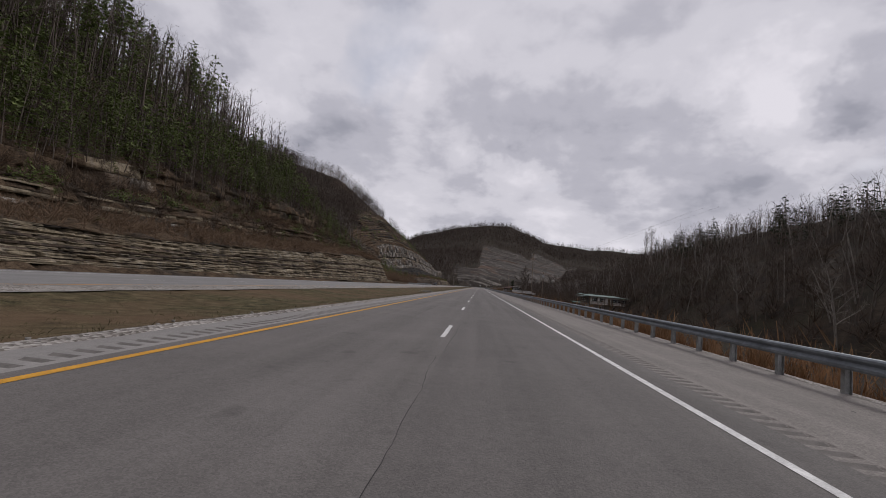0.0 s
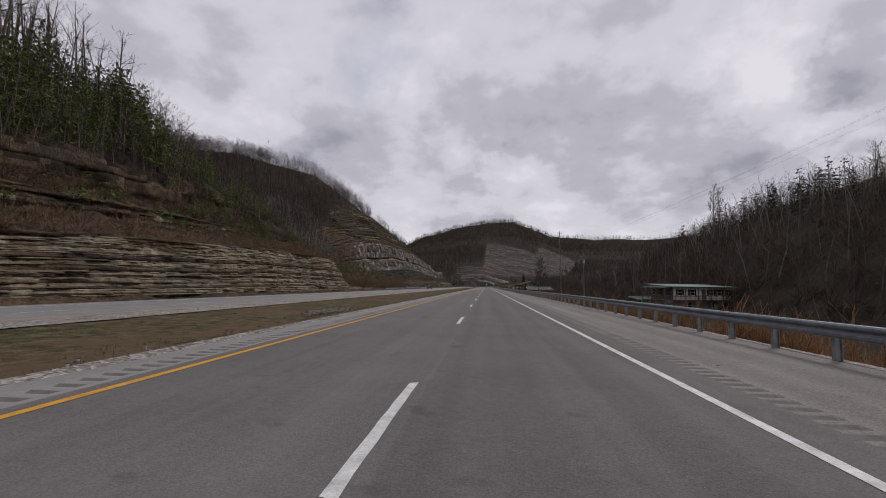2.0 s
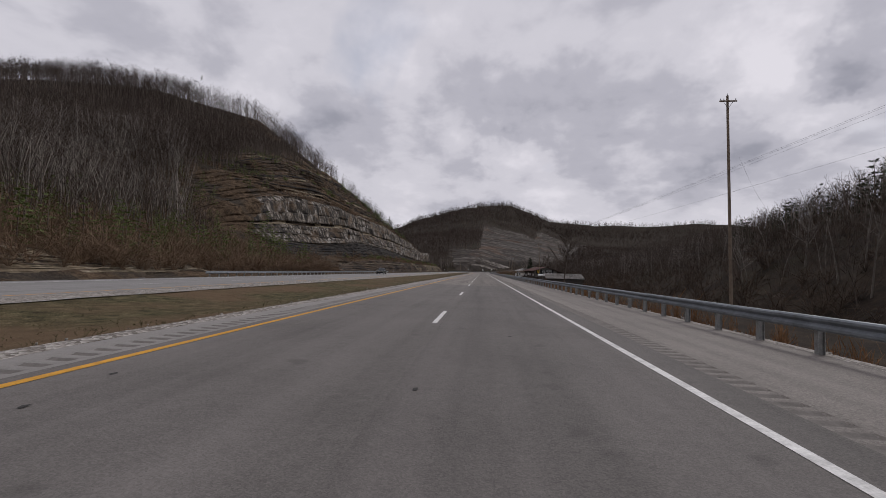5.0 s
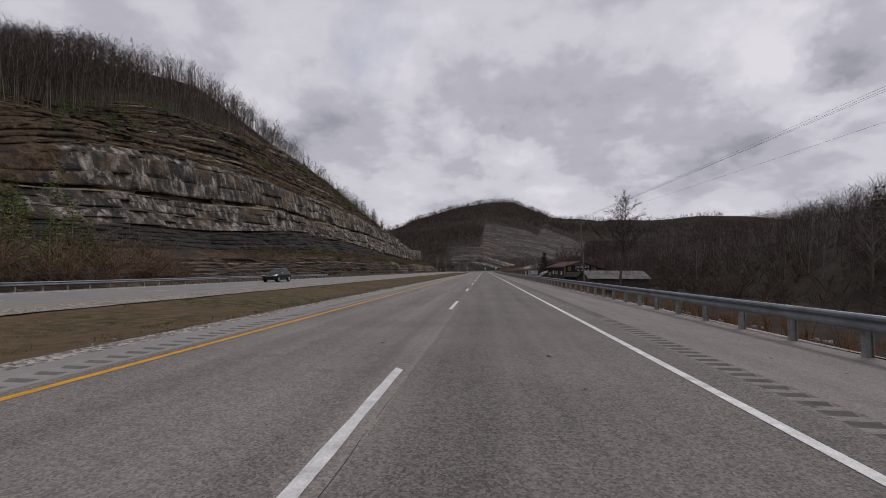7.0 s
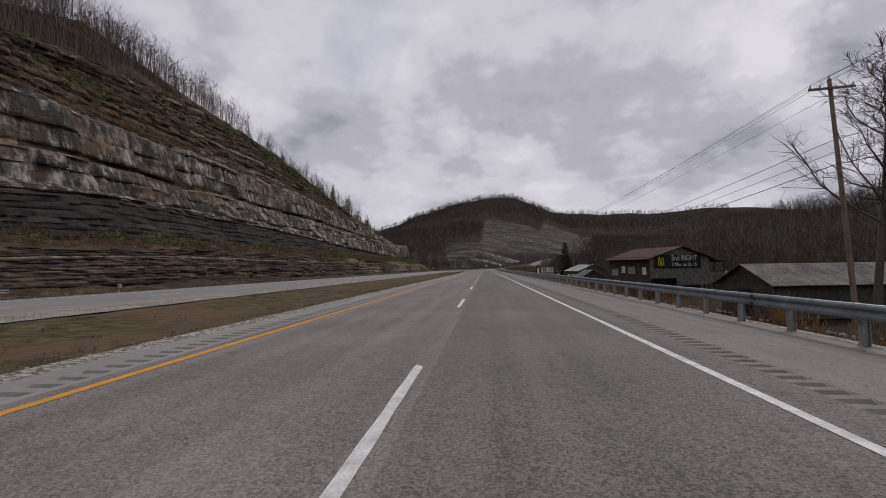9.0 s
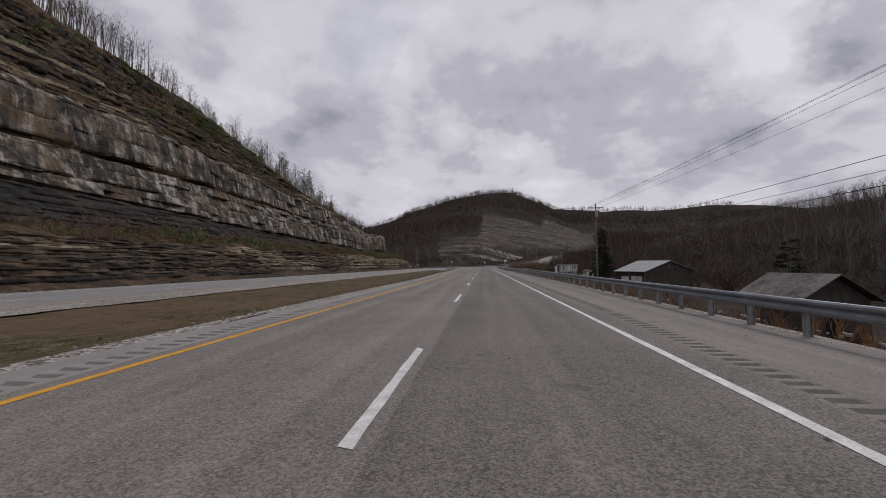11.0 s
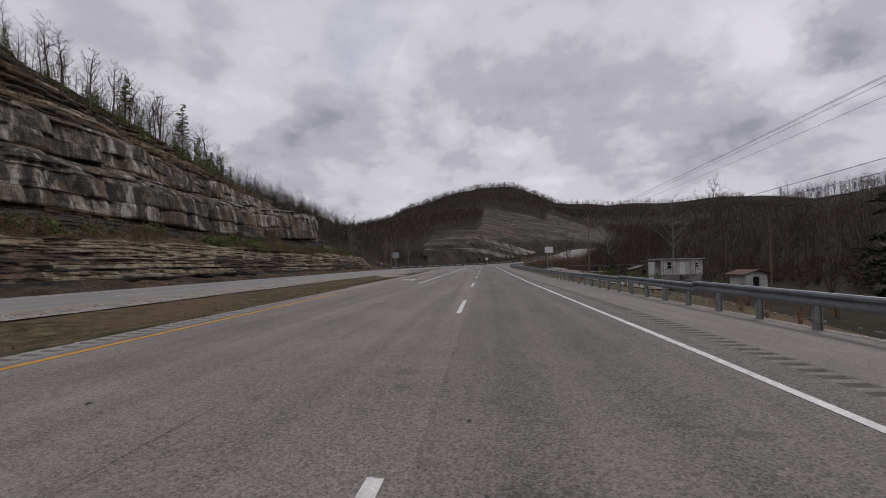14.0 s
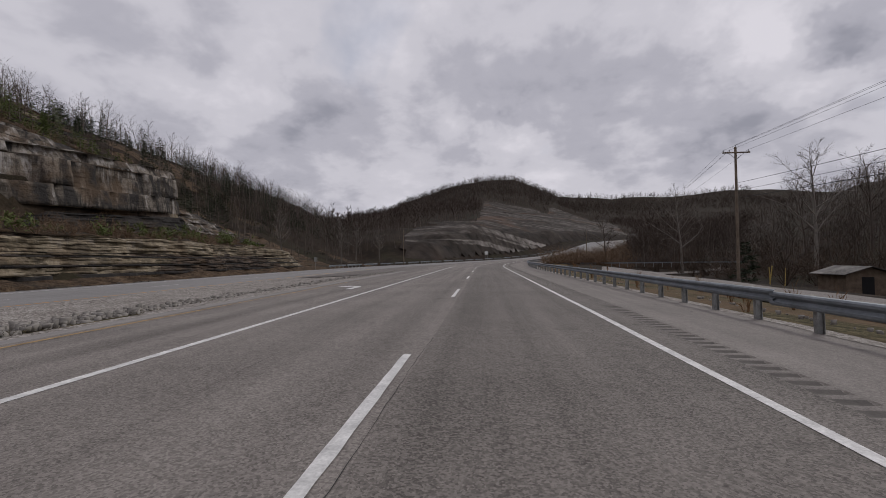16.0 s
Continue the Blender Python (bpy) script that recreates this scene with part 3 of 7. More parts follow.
def build_ground():
    gx = axis((-2400, -700, 100), (-700, -260, 22), (-260, -110, 6), (-110, 110, 2.5), (110, 300, 6), (300, 1000, 22), (1000, 2400, 100))
    gy = axis((-500, -60, 20), (-60, 640, 3.5), (640, 1000, 9), (1000, 3100, 20), (3100, 4700, 100))
    X, Y = np.meshgrid(gx, gy, indexing="ij")
    Z = height(X, Y)
    # behind the cut faces the sheet lies hidden inside the rock
    sx, sz = section(Y.ravel())
    sx = sx.reshape(*X.shape, 14)
    hid = (X < -34) & (X > sx[..., -1] + 8) & (((Y > -110) & (Y < 630)))
    Z = np.where(hid, Z - 2.2, Z)
    F = grid_faces(*X.shape)
    return mesh_ob("ground", np.stack([X, Y, Z], -1).reshape(-1, 3), F, M["ground"], kind="structure", label="brown leaf-littered valley floor and wooded hillsides", category="ground", smooth=True)


# bed kinds: bands of (rise, run, proud, jointing, material), foot to head
SLOT = ["soil", "sand", "tan", "brown", "shale", "parting", "ground"]


def beds(kind, seed):
    r = random.Random(seed)
    if kind in ("thin", "brown"):
        out, hard = [], "tan" if kind == "thin" else "brown"
        for k in range(24 if kind == "thin" else 14):
            m = hard if r.random() < 0.8 else "brown"
            if kind == "brown":
                m = ("shale" if r.random() < 0.35 else "brown") if k < 8 else ("tan" if r.random() < 0.3 else "brown")
            out.append((r.choice([0.3, 0.4, 0.6, 1.0]) * r.uniform(0.7, 1.3), 0.5, r.uniform(-0.03, 0.16), 0.26, m, 2))
            out.append((r.uniform(0.04, 0.14), 0.4, r.uniform(-0.16, 0.0), 0.15, r.choice(["parting", "brown", "brown", "parting", hard]), 2))
        return out
    if kind == "sand":
        return [(0.09, 0.2, -1.0, 0.2, "parting", 2), (0.33, 0.5, 0.45, 1.5, "sand", 6), (0.012, 0.1, 0.1, 0.6, "parting", 2), (0.40, 0.6, 0.35, 1.4, "sand", 6), (0.02, 0.2, 0.0, 0.5, "brown", 2), (0.15, 0.8, 0.05, 1.0, "sand", 3)]
    if kind == "sand_upper":
        return [(0.46, 0.8, 0.25, 1.4, "sand", 6), (0.012, 0.1, 0.0, 0.6, "parting", 2), (0.40, 0.8, 0.25, 1.3, "sand", 5), (0.12, 1.2, -0.1, 0.8, "tan", 3)]
    if kind == "block":
        return [(0.16, 0.6, -0.8, 0.3, "parting", 2), (0.42, 0.3, 0.7, 1.8, "sand", 4), (0.05, 0.3, -0.2, 0.4, "parting", 2), (0.37, 0.7, 0.3, 1.6, "tan", 4)]
    if kind == "shale":
        out = []
        for k in range(7):
            out.append((r.uniform(0.6, 1.4), 1.0, r.uniform(0.0, 0.2), 0.3, "shale", 3))
            out.append((r.uniform(0.08, 0.2), 0.3, r.uniform(-0.15, 0.25), 0.25, "parting" if r.random() < 0.6 else "brown", 2))
        return out
    if kind == "ledges":
        out = []
        for k in range(3):
            out.append((r.uniform(0.5, 0.9), 1.3, -0.1, 0.6, "soil", 5))
            out.append((r.uniform(0.35, 0.8), 0.18, 0.35, 1.1, r.choice(["tan", "sand", "tan", "brown"] if seed < 100 else ["brown", "shale", "brown", "brown", "tan"]), 3))
            out.append((0.10, 0.05, -0.1, 0.2, "parting", 2))
        out.append((0.3, 1.2, -0.1, 0.4, "soil", 3))
        return out
    return [(1.0, 1.0, 0.0, 0.5, "ground" if kind == "litter" else "soil", 6)]


def step_hash(a, b):
    q = np.sin(a * 12.9898 + b * 78.233) * 43758.5453
    return q - np.floor(q) - 0.5


def rock_face(name, y0, y1, step, kinds, seed, fade=6.0, **tags):
    """The cut hillside between two places along the road: every bed a ledge of its own, jointed into blocks."""
    ys = np.linspace(y0, y1, int((y1 - y0) / step) + 1)
    sx, sz = section(ys)
    ease = np.clip(np.minimum(ys - y0, y1 - ys) / fade, 0, 1)
    cols_x, cols_z, slots, n = [], [], [], 0
    for k, kind in enumerate(kinds):
        bands = beds(kind, seed * 31 + k)
        rise, run = sum(b[0] for b in bands), sum(b[1] for b in bands)
        fz = fx = 0.0
        for j, (dz, dx, proud, joint, m, c) in enumerate(bands):
            n += 1
            w = 0.8 + 3.2 * abs(math.sin(n * 3.1 + seed)) ** 2
            cell = np.floor((ys + n * 1.7 + fbm(ys, 0 * ys + n, 9, seed, 2) * 2) / w)
            blocky = step_hash(cell, n * 1.37 + seed) * joint - np.where(cell != np.roll(cell, 1), min(0.4, joint * 0.5), 0)
            for i in range(c):
                u = (i + 0.02) / (c - 0.96 + (0 if c > 1 else 1))
                pz, pxx = (fz + dz * u) / rise, (fx + dx * u) / run
                bow = 4 * pz * (1 - pz)
                pz = np.clip(pz + ease * bow * (fbm(ys, 0 * ys + k, 34, seed, 3) * 0.07), 0, 1)
                pxx = pz * (1 - ease) + pxx * ease
                X = sx[:, k] * (1 - pxx) + sx[:, k + 1] * pxx
                Z = sz[:, k] * (1 - pz) + sz[:, k + 1] * pz
                wave = (fbm(ys, Z * 0.10, 13.0, seed + 11, 3) * 2.0 - 3.2 * np.maximum(0, fbm(ys, Z * 0.02, 17.0, seed + 31, 2) - 0.22)) * (1 if m not in ("soil", "ground") else 0.5)
                chip = fbm(ys, Z * 1.3 + n, 2.2, seed + 3, 3) * (0.38 if m not in ("soil", "ground") else 0.6)
                X = X + ease * (proud * (0.75 + 0.9 * fbm(ys, 0 * ys + n * 3, 18, seed + 2, 2)) + blocky + wave + chip)
                if m in ("soil", "ground"):
                    Z = Z + ease * fbm(X, ys, 4.0, seed + 2, 4) * 0.6
                cols_x.append(X), cols_z.append(Z), slots.append(SLOT.index(m))
            fz, fx = fz + dz, fx + dx
    X, Z = np.stack(cols_x, 1), np.stack(cols_z, 1)
    Z[:, 0] -= 1.0
    Y = np.repeat(ys[:, None], X.shape[1], 1)
    F = grid_faces(*X.shape)
    col = np.arange(len(F)) % (X.shape[1] - 1)
    row = np.arange(len(F)) // (X.shape[1] - 1)
    idx = np.array(slots)[col]
    # thin partings close up in places, and growth hides the ledges
    shut = fbm(ys[row], col * 1.7, 9.0, seed + 41, 2) > 0.02
    wall = np.array(slots)[np.maximum(col - 2, 0)]
    idx = np.where((idx == 5) & shut & (wall > 0), wall, idx)
    zf = Z.ravel()[F[:, 0]]
    grow = fbm(ys[row], zf * 0.9, 15.0, seed + 21, 3)
    cover = (grow > np.where(zf > 27, -0.10, np.where((seed == 1) & (zf > 8.5), -0.12, 0.34))) & ((idx != 1) | (seed == 1)) & (idx != 4) & (idx != 6)
    idx = np.where((seed == 7) & (idx == 3) & (zf < 9) & (ys[row] > 425 + grow * 60) & (fbm(ys[row], col * 0.6, 14.0, 51, 2) > 0.0), 2, idx)
    idx = np.where(cover & (zf > 5), 0, idx)
    patch = fbm(ys[row], zf * 1.5 + 40, 11.0, seed + 61, 4)
    idx = np.where((idx == 6) & (patch > 0.02), 0, np.where((idx == 0) & (patch < -0.16) & (zf > 14), 6, idx))
    if seed == 7:
        idx = np.where((ys[row] - y0 + patch * 14 < zf * 1.05) & (zf > 1) & (zf < 42), 0, idx)
    return mesh_ob(name, np.stack([X, Y, Z], -1).reshape(-1, 3), F[:, ::-1], [M[m] for m in SLOT], idx, kind="structure", **tags)


build_ground()


def far_rock():
    """The cut benches of the hill ahead, laid over the land."""
    gx, gy = axis((-60, 240, 3.0), (240, 640, 5.0)), axis((636, 1000, 2.5), (1000, 1700, 3.5), (1700, 2240, 6))
    X, Y = np.meshgrid(gx, gy, indexing="ij")
    Z = far_hill(X, Y, True)
    keep = (rock_mask(X, Y) & (lateral(X, Y) < -36)).ravel()
    H = height(X, Y)
    Z = np.maximum(Z, H + 0.3)
    w = np.clip((-38 - lateral(X, Y)) / 8, 0, 1)
    Z = (H - 0.5) * (1 - w) + Z * w
    F = grid_faces(*X.shape)
    F = F[keep[F].all(1)]
    used = np.unique(F)
    back = np.zeros(X.size, int)
    back[used] = np.arange(len(used))
    return mesh_ob("far_rock_cut", np.stack([X, Y, Z], -1).reshape(-1, 3)[used], back[F], M["rock_far"], kind="structure", label="stepped rock benches cut into the wooded hill ahead", category="rock cut")


NEW = 196.0
far_rock()
SOIL = ["litter"] * 13
rock_face("rock_cut_1", -40, 214, 0.5, ["soil", "thin", "soil", "ledges", "soil", "block", "soil", "soil"] + ["litter"] * 5, 1, label="thin-bedded grey and tan rock cut with grassy bench", category="rock cut")
rock_face("hollow_slope", 214, 258, 1.2, SOIL, 3, label="brushy brown hollow between two rock cuts", category="slope")
rock_face("rock_cut_2", 258, 582, 0.6, ["soil", "brown", "soil", "shale", "sand", "sand_upper", "sand", "ledges", "ledges", "ledges", "ledges", "ledges", "litter"], 7, 9.0, label="tall road cut of pale sandstone, shale and dark coal beds", category="rock cut")
rock_face("wooded_slope", 582, 632, 2.0, SOIL, 4, label="wooded slope beyond the rock cut", category="slope")

# ---- roads ----
TAG = dict(kind="structure")


def bay(s):
    """The left edge of the pavement, which swings out for the turning lane."""
    return lerp_table(s, [384, 402, 417, 432, 448, 465, 510], [-4.0, -4.95, -5.66, -6.18, -6.5, -6.76, -7.3])


def off(d, fn=bay):
    return lambda s: fn(s) + d


def rim(d):
    """Beside the turning lane the inner shoulder narrows to little more than its rumble strip."""
    return lambda s: bay(s) - 0.62 + (d + 0.62) * lerp_table(s, [392, 422], [1, 0.12])


strip("road_pavement_left_lane", [-4.0, -2, 0.2], [0] * 3, -60, NEW, 4, M["asphalt_left"], label="grey worn asphalt left lane", category="road", **TAG)
strip("road_pavement", [0.2, 2, 3.95], [0] * 3, -60, NEW, 4, M["asphalt"], label="grey worn asphalt right lane", category="road", **TAG)
strip("road_pavement_worn_left_lane", [bay, -2, 0.2], [0] * 3, NEW, 900, 2, M["asphalt_old_left"], label="pale coarse worn asphalt left lane", category="road", **TAG)
strip("road_pavement_worn", [0.2, 2, 3.95], [0] * 3, NEW, 900, 2, M["asphalt_old"], label="coarse worn asphalt right lane", category="road", **TAG)
def rail_line(s):
    """The guardrail's distance right of the lane line: it draws in past the mailboxes."""
    return np.interp(s, [-60, 150, 230, 330, 420, 700], [8.15, 8.1, 8.02, 7.72, 7.6, 7.6])


strip("shoulder_right_edge", [3.95, 4.32], [0, -0.008], -60, NEW, 4, M["asphalt"], label="grey asphalt strip beside the edge line", category="shoulder", **TAG)
strip("shoulder_right_edge_worn", [3.95, 4.32], [0, -0.008], NEW, 900, 4, M["asphalt_old"], label="worn asphalt strip beside the edge line", category="shoulder", **TAG)
strip("shoulder_right", [4.72, 5.4, 6.6, off(0.3, rail_line)], [-0.034, -0.07, -0.15, -0.25], -60, 900, 4, M["shoulder"], label="pale paved shoulder beside the guardrail", category="shoulder", **TAG)
strip("gravel_verge_right", [off(0.18, rail_line), off(0.7, rail_line), 9.5], [-0.235, -0.29, -0.55], -60, 700, 0.8, M["gravel"], 0.10, label="pale gravel edge beside the shoulder", category="gravel", **TAG)
strip("shoulder_left", [rim(-1.25), off(-0.62)], [-0.05, -0.02], -60, 530, 2, M["shoulder_left"], label="pale paved inner shoulder", category="shoulder", **TAG)
strip("shoulder_left_edge", [off(-0.14), bay], [-0.003, 0], -60, 530, 2, M["shoulder_left"], label="pale inner shoulder edge", category="shoulder", **TAG)
strip("shoulder_left_end", [off(-0.62), off(-0.14)], [-0.02, -0.003], 446, 530, 2, M["shoulder_left"], label="pale crumbling pavement edge of the turning lane", category="shoulder", **TAG)
strip("turn_lane_gravel", [off(-1.5), off(-0.95), off(-0.5)], [-0.13, -0.02, -0.018], 452, 506, 0.5, M["gravel"], 0.14, label="pale loose gravel beside the turning lane", category="gravel", **TAG)
strip("gravel_verge_left", [rim(-2.0), rim(-1.6), rim(-1.12)], [-0.15, -0.022, -0.052], -60, 506, 0.6, M["gravel"], 0.16, label="pale crumbled gravel along the median", category="gravel", **TAG)
median_bed = strip("median", [-17.3, -16, -14, -12, off(-5.2), off(-3.6), off(-2.3), rim(-1.5)], [-0.45, -0.5, -0.62, -0.7, -0.62, -0.42, -0.2, -0.10], -60, 528, 1.5, M["median"], label="grassy median strip, dry and worn", category="median", **TAG)
for v in median_bed.data.vertices:
    v.co.z += 0.03 * math.sin(v.co.x * 1.9 + v.co.y * 0.83) * math.sin(v.co.y * 0.37 - v.co.x) - 0.01
strip("far_gravel_verge", [-18.6, -17.9, -16.5], [-0.392, -0.40, -0.44], -60, 536, 0.8, M["gravel"], 0.16, label="pale gravel edge of the far carriageway", category="gravel", **TAG)
berm = strip("berm_gravel", [-17.6, -14.5, -12.4, -10.4, rim(-1.45)], [-0.43, -0.37, -0.29, -0.16, -0.05], 486, 536, 1.2, M["gravel"], 0.25, label="pale gravel heaped over the median tip", category="gravel", **TAG)
for v in berm.data.vertices:
    w = min(max((v.co.y - 488 - 2 * math.sin(v.co.x * 1.3)) / 14, 0), 1)
    v.co.z = v.co.z * w + (float(np.interp(v.co.x, [-17.3, -16, -14, -12, -10.4, -8.8], [-0.45, -0.5, -0.62, -0.7, -0.45, -0.12])) - 0.03) * (1 - w)
def inward(l):
    """Past the junction the two carriageways draw together."""
    return lambda s: l + np.interp(s, [575, 620, 700], [0, 3, 10.5])


strip("crossover_pavement", [inward(-18.3), -14, -10, off(0.0)], [-0.4, -0.3, -0.12, -0.004], 526, 640, 3, M["asphalt_old"], label="paved median crossing at the junction", category="road", **TAG)
strip("joined_pavement", [inward(-18.3), off(0.0)], [-0.4, -0.004], 640, 900, 3, M["asphalt_old"], label="worn pavement where the carriageways join", category="road", **TAG)
strip("far_road", [inward(-31), inward(-27), inward(-22), inward(-18.2)], [-0.4] * 4, -60, 900, 4, M["asphalt_far"], label="opposite carriageway of pale grey asphalt", category="road", **TAG)
strip("edge_line_right", [3.605, 3.735], [0.005] * 2, -60, 860, 2, M["paint_white"], 0.006, label="white edge line", category="road marking", **TAG)
strip("edge_line_left", [off(0.24), off(0.38)], [0.005] * 2, -60, 446, 2, M["paint_yellow"], 0.006, label="yellow edge line", category="road marking", **TAG)
strip("edge_line_left_faded", [off(0.25), off(0.35)], [0.005] * 2, 446, 512, 0.5, M["paint_yellow_faded"], 0.03, label="faded broken yellow edge line", category="road marking", **TAG)
strip("turn_lane_line", [-3.74, -3.59], [0.006] * 2, 455, 548, 2, M["paint_white"], 0.006, label="solid white turning lane line", category="road marking", **TAG)
for s0, s1 in ((459.4, 459.9), (462.0, 462.75), (465.3, 466.3)):
    strip("tyre_scuff", [-4.28, -4.14], [0.004] * 2, s0, s1, 0.25, M["crack"], 0.012, label="dark rubber scuff beside the turning lane line", category="road marking", **TAG)
strip("far_edge_line", [inward(-29.3), inward(-29.15)], [-0.394] * 2, -60, 860, 4, M["paint_white"], label="white edge line of the far carriageway", category="road marking", **TAG)
strip("far_yellow_line", [-19.4, -19.25], [-0.394] * 2, -60, 560, 4, M["paint_yellow"], label="faded yellow edge line", category="road marking", **TAG)


def drape(name, centre, half, s, lift, material, cols=7, jitter=0.0, **tags):
    """A band laid over the land along a line of places (x, y)."""
    rng = np.random.default_rng(len(name))
    c = np.asarray(centre, float)
    d = np.gradient(c, axis=0)
    d /= np.linalg.norm(d, axis=1, keepdims=True)
    side = np.stack([d[:, 1], -d[:, 0]], 1)
    w = np.linspace(-1, 1, cols)[None, :] * (half + np.convolve(rng.normal(0, jitter, len(c)), [0.3, 0.4, 0.3], "same")[:, None])
    X, Y = c[:, None, 0] + side[:, None, 0] * w, c[:, None, 1] + side[:, None, 1] * w
    Z = height(X, Y) + lift
    return mesh_ob(name, np.stack([X, Y, Z], -1).reshape(-1, 3), grid_faces(*X.shape)[:, ::-1], material, kind="structure", **tags)


def banks():
    for s0, s1, kind, words in ((-40, 442, "drygrass", "bank of orange-brown dry grass below the guardrail"), (440, 640, "median", "bank of short olive grass below the guardrail")):
        s = np.arange(s0, s1, 2.0)
        x, y = on_road(s, 12.3)
        drape("grass_bank_right", np.stack([x, y], 1), 3.2, s, 0.07, M[kind], 8, 0.2, label=words, category="grass bank")
    t = np.linspace(0, 1, 90)
    px = lerp_table(t, [0, 0.2, 0.4, 0.55, 0.7, 0.82, 1], [16.8, 17.0, 17.6, 20, 26, 36, 62])
    py = lerp_table(t, [0, 0.2, 0.4, 0.55, 0.7, 0.82, 1], [464, 490, 520, 546, 568, 582, 596])
    for k in range(6):
        px[1:-1], py[1:-1] = (px[:-2] + px[1:-1] * 2 + px[2:]) / 4, (py[:-2] + py[1:-1] * 2 + py[2:]) / 4
    drape("side_road", np.stack([px, py], 1), 2.5, t, 0.16, M["shoulder"], 7, 0.12, label="pale side road below the guardrail", category="road")


banks()


def cracks():
    """Thin broken cracks that wander along the paving joints."""
    r = np.random.default_rng(6)
    V, F = [], []
    for l0, z, s0, s1, share in ((0.20, 0.003, -20, 300, 0.5), (0.16, 0.003, 300, 540, 0.2), (6.4, -0.118, -20, 540, 0.45), (-1.9, 0.003, 200, 520, 0.12)):
        s = s0
        while s < s1:
            run = r.uniform(1.5, 7)
            if r.random() < share:
                n = int(run / 0.18)
                l = l0 + np.cumsum(r.normal(0, 0.008, n)) + r.normal(0, 0.03)
                w = 0.0015 + 0.0028 * np.abs(np.sin(np.arange(n) * 0.35 + s)) * r.uniform(0.5, 1.2)
                ss = s + np.arange(n) * 0.18
                b = len(V)
                for k in range(n):
                    V.append((l[k] - w[k], ss[k], z)), V.append((l[k] + w[k], ss[k], z))
                F += [(b + 2 * k, b + 2 * k + 1, b + 2 * k + 3, b + 2 * k + 2) for k in range(n - 1)]
            s += run
    mesh_ob("road_cracks", V, F, M["crack"], kind="stuff", label="thin dark cracks along the paving joints", category="road crack")


cracks()


def tar_seam():
    """A dark sealed seam smeared along the left lane."""
    r = np.random.default_rng(12)
    y = np.arange(203.0, 206.6, 0.15)
    l, w = -0.49 + r.normal(0, 0.012, len(y)), np.interp(y, [203, 203.6, 206, 206.6], [0.02, 0.05, 0.045, 0.012]) + r.normal(0, 0.008, len(y))
    V = np.stack([np.stack([l - w, y, 0 * y + 0.004], 1), np.stack([l + w, y, 0 * y + 0.004], 1)], 1).reshape(-1, 3)
    mesh_ob("tar_seam", V, grid_faces(len(y), 2)[:, ::-1], M["crack"], kind="structure", label="dark tar smear on the left lane", category="road marking")


tar_seam()


def specks():
    """Bits of dark grit, leaves and tar spots lying on the lanes."""
    r = np.random.default_rng(8)
    V, F = [], []
    for k in range(900):
        y, l = r.uniform(8, 530), r.uniform(-3.4, 7.6)
        z = 0.004 - 0.06 * max(0, l - 4.6) + float(crossfall(y, l))
        a, n, q = r.uniform(0, 6.28), 5, r.choice([0.012, 0.02, 0.035]) * r.uniform(0.7, 1.5)
        b = len(V)
        for i in range(4):
            w = a + i * 1.57
            V.append((l + math.cos(w) * q * r.uniform(0.5, 1.2), y + math.sin(w) * q * r.uniform(0.7, 2.2), z + r.uniform(0, 0.006)))
        F.append((b, b + 1, b + 2, b + 3))
    mesh_ob("road_grit", V, F, M["crack"], kind="stuff", label="dark grit and leaf scraps on the pavement", category="road grit")


specks()


def rumble(name, l0, l1, z0, pitch, wide, s0, s1, shift=None, base="shoulder", groove="groove", **tags):
    """A milled rumble strip: a band with a row of rounded grooves."""
    n = int((s1 - s0) / pitch)
    k = np.arange(n)[:, None] * pitch + s0
    s = (k + np.array([0, 0.14, 0.32, 0.55, 0.8, 1.0])[None, :] * wide).ravel()
    s = np.append(s, s0 + n * pitch)
    dip = np.append(np.tile([0, -0.016, -0.024, -0.024, -0.015, 0], n), 0)
    cols = [l0, l0 + 0.03, l1 - 0.03, l1]
    mid = shift(s) if shift else 0 * s
    Lm = mid[:, None] + np.array(cols)[None, :]
    S = np.repeat(s[:, None], 4, 1)
    X, Y = on_road(S, Lm)
    Z = np.repeat(road_z(s)[:, None], 4, 1) + crossfall(S, Lm) + z0 + dip[:, None] * np.array([0, 1, 1, 0])[None, :]
    F = grid_faces(*X.shape)[:, ::-1]
    fi = np.arange(len(F))
    row, col = fi // 3, fi % 3
    # groove faces take the darker colour that carries their shade
    idx = (row % 6 < 5) & (col == 1)
    return mesh_ob(name, np.stack([X, Y, Z], -1).reshape(-1, 3), F, [M[base], M[groove]], idx.astype(int), kind="structure", **tags)


rumble("rumble_strip_right", 4.32, 4.72, -0.022, 0.30, 0.17, -30, NEW, groove="groove_pale", label="worn milled rumble strip of short grooves", category="rumble strip")
rumble("rumble_strip_right_new", 4.32, 4.72, -0.022, 0.30, 0.17, NEW, 620, label="milled rumble strip of short dark grooves", category="rumble strip")
rumble("rumble_strip_left", -0.62, -0.14, -0.012, 0.34, 0.17, -30, 446, bay, "shoulder_left", "groove_pale", label="milled rumble strip beside the yellow line", category="rumble strip")


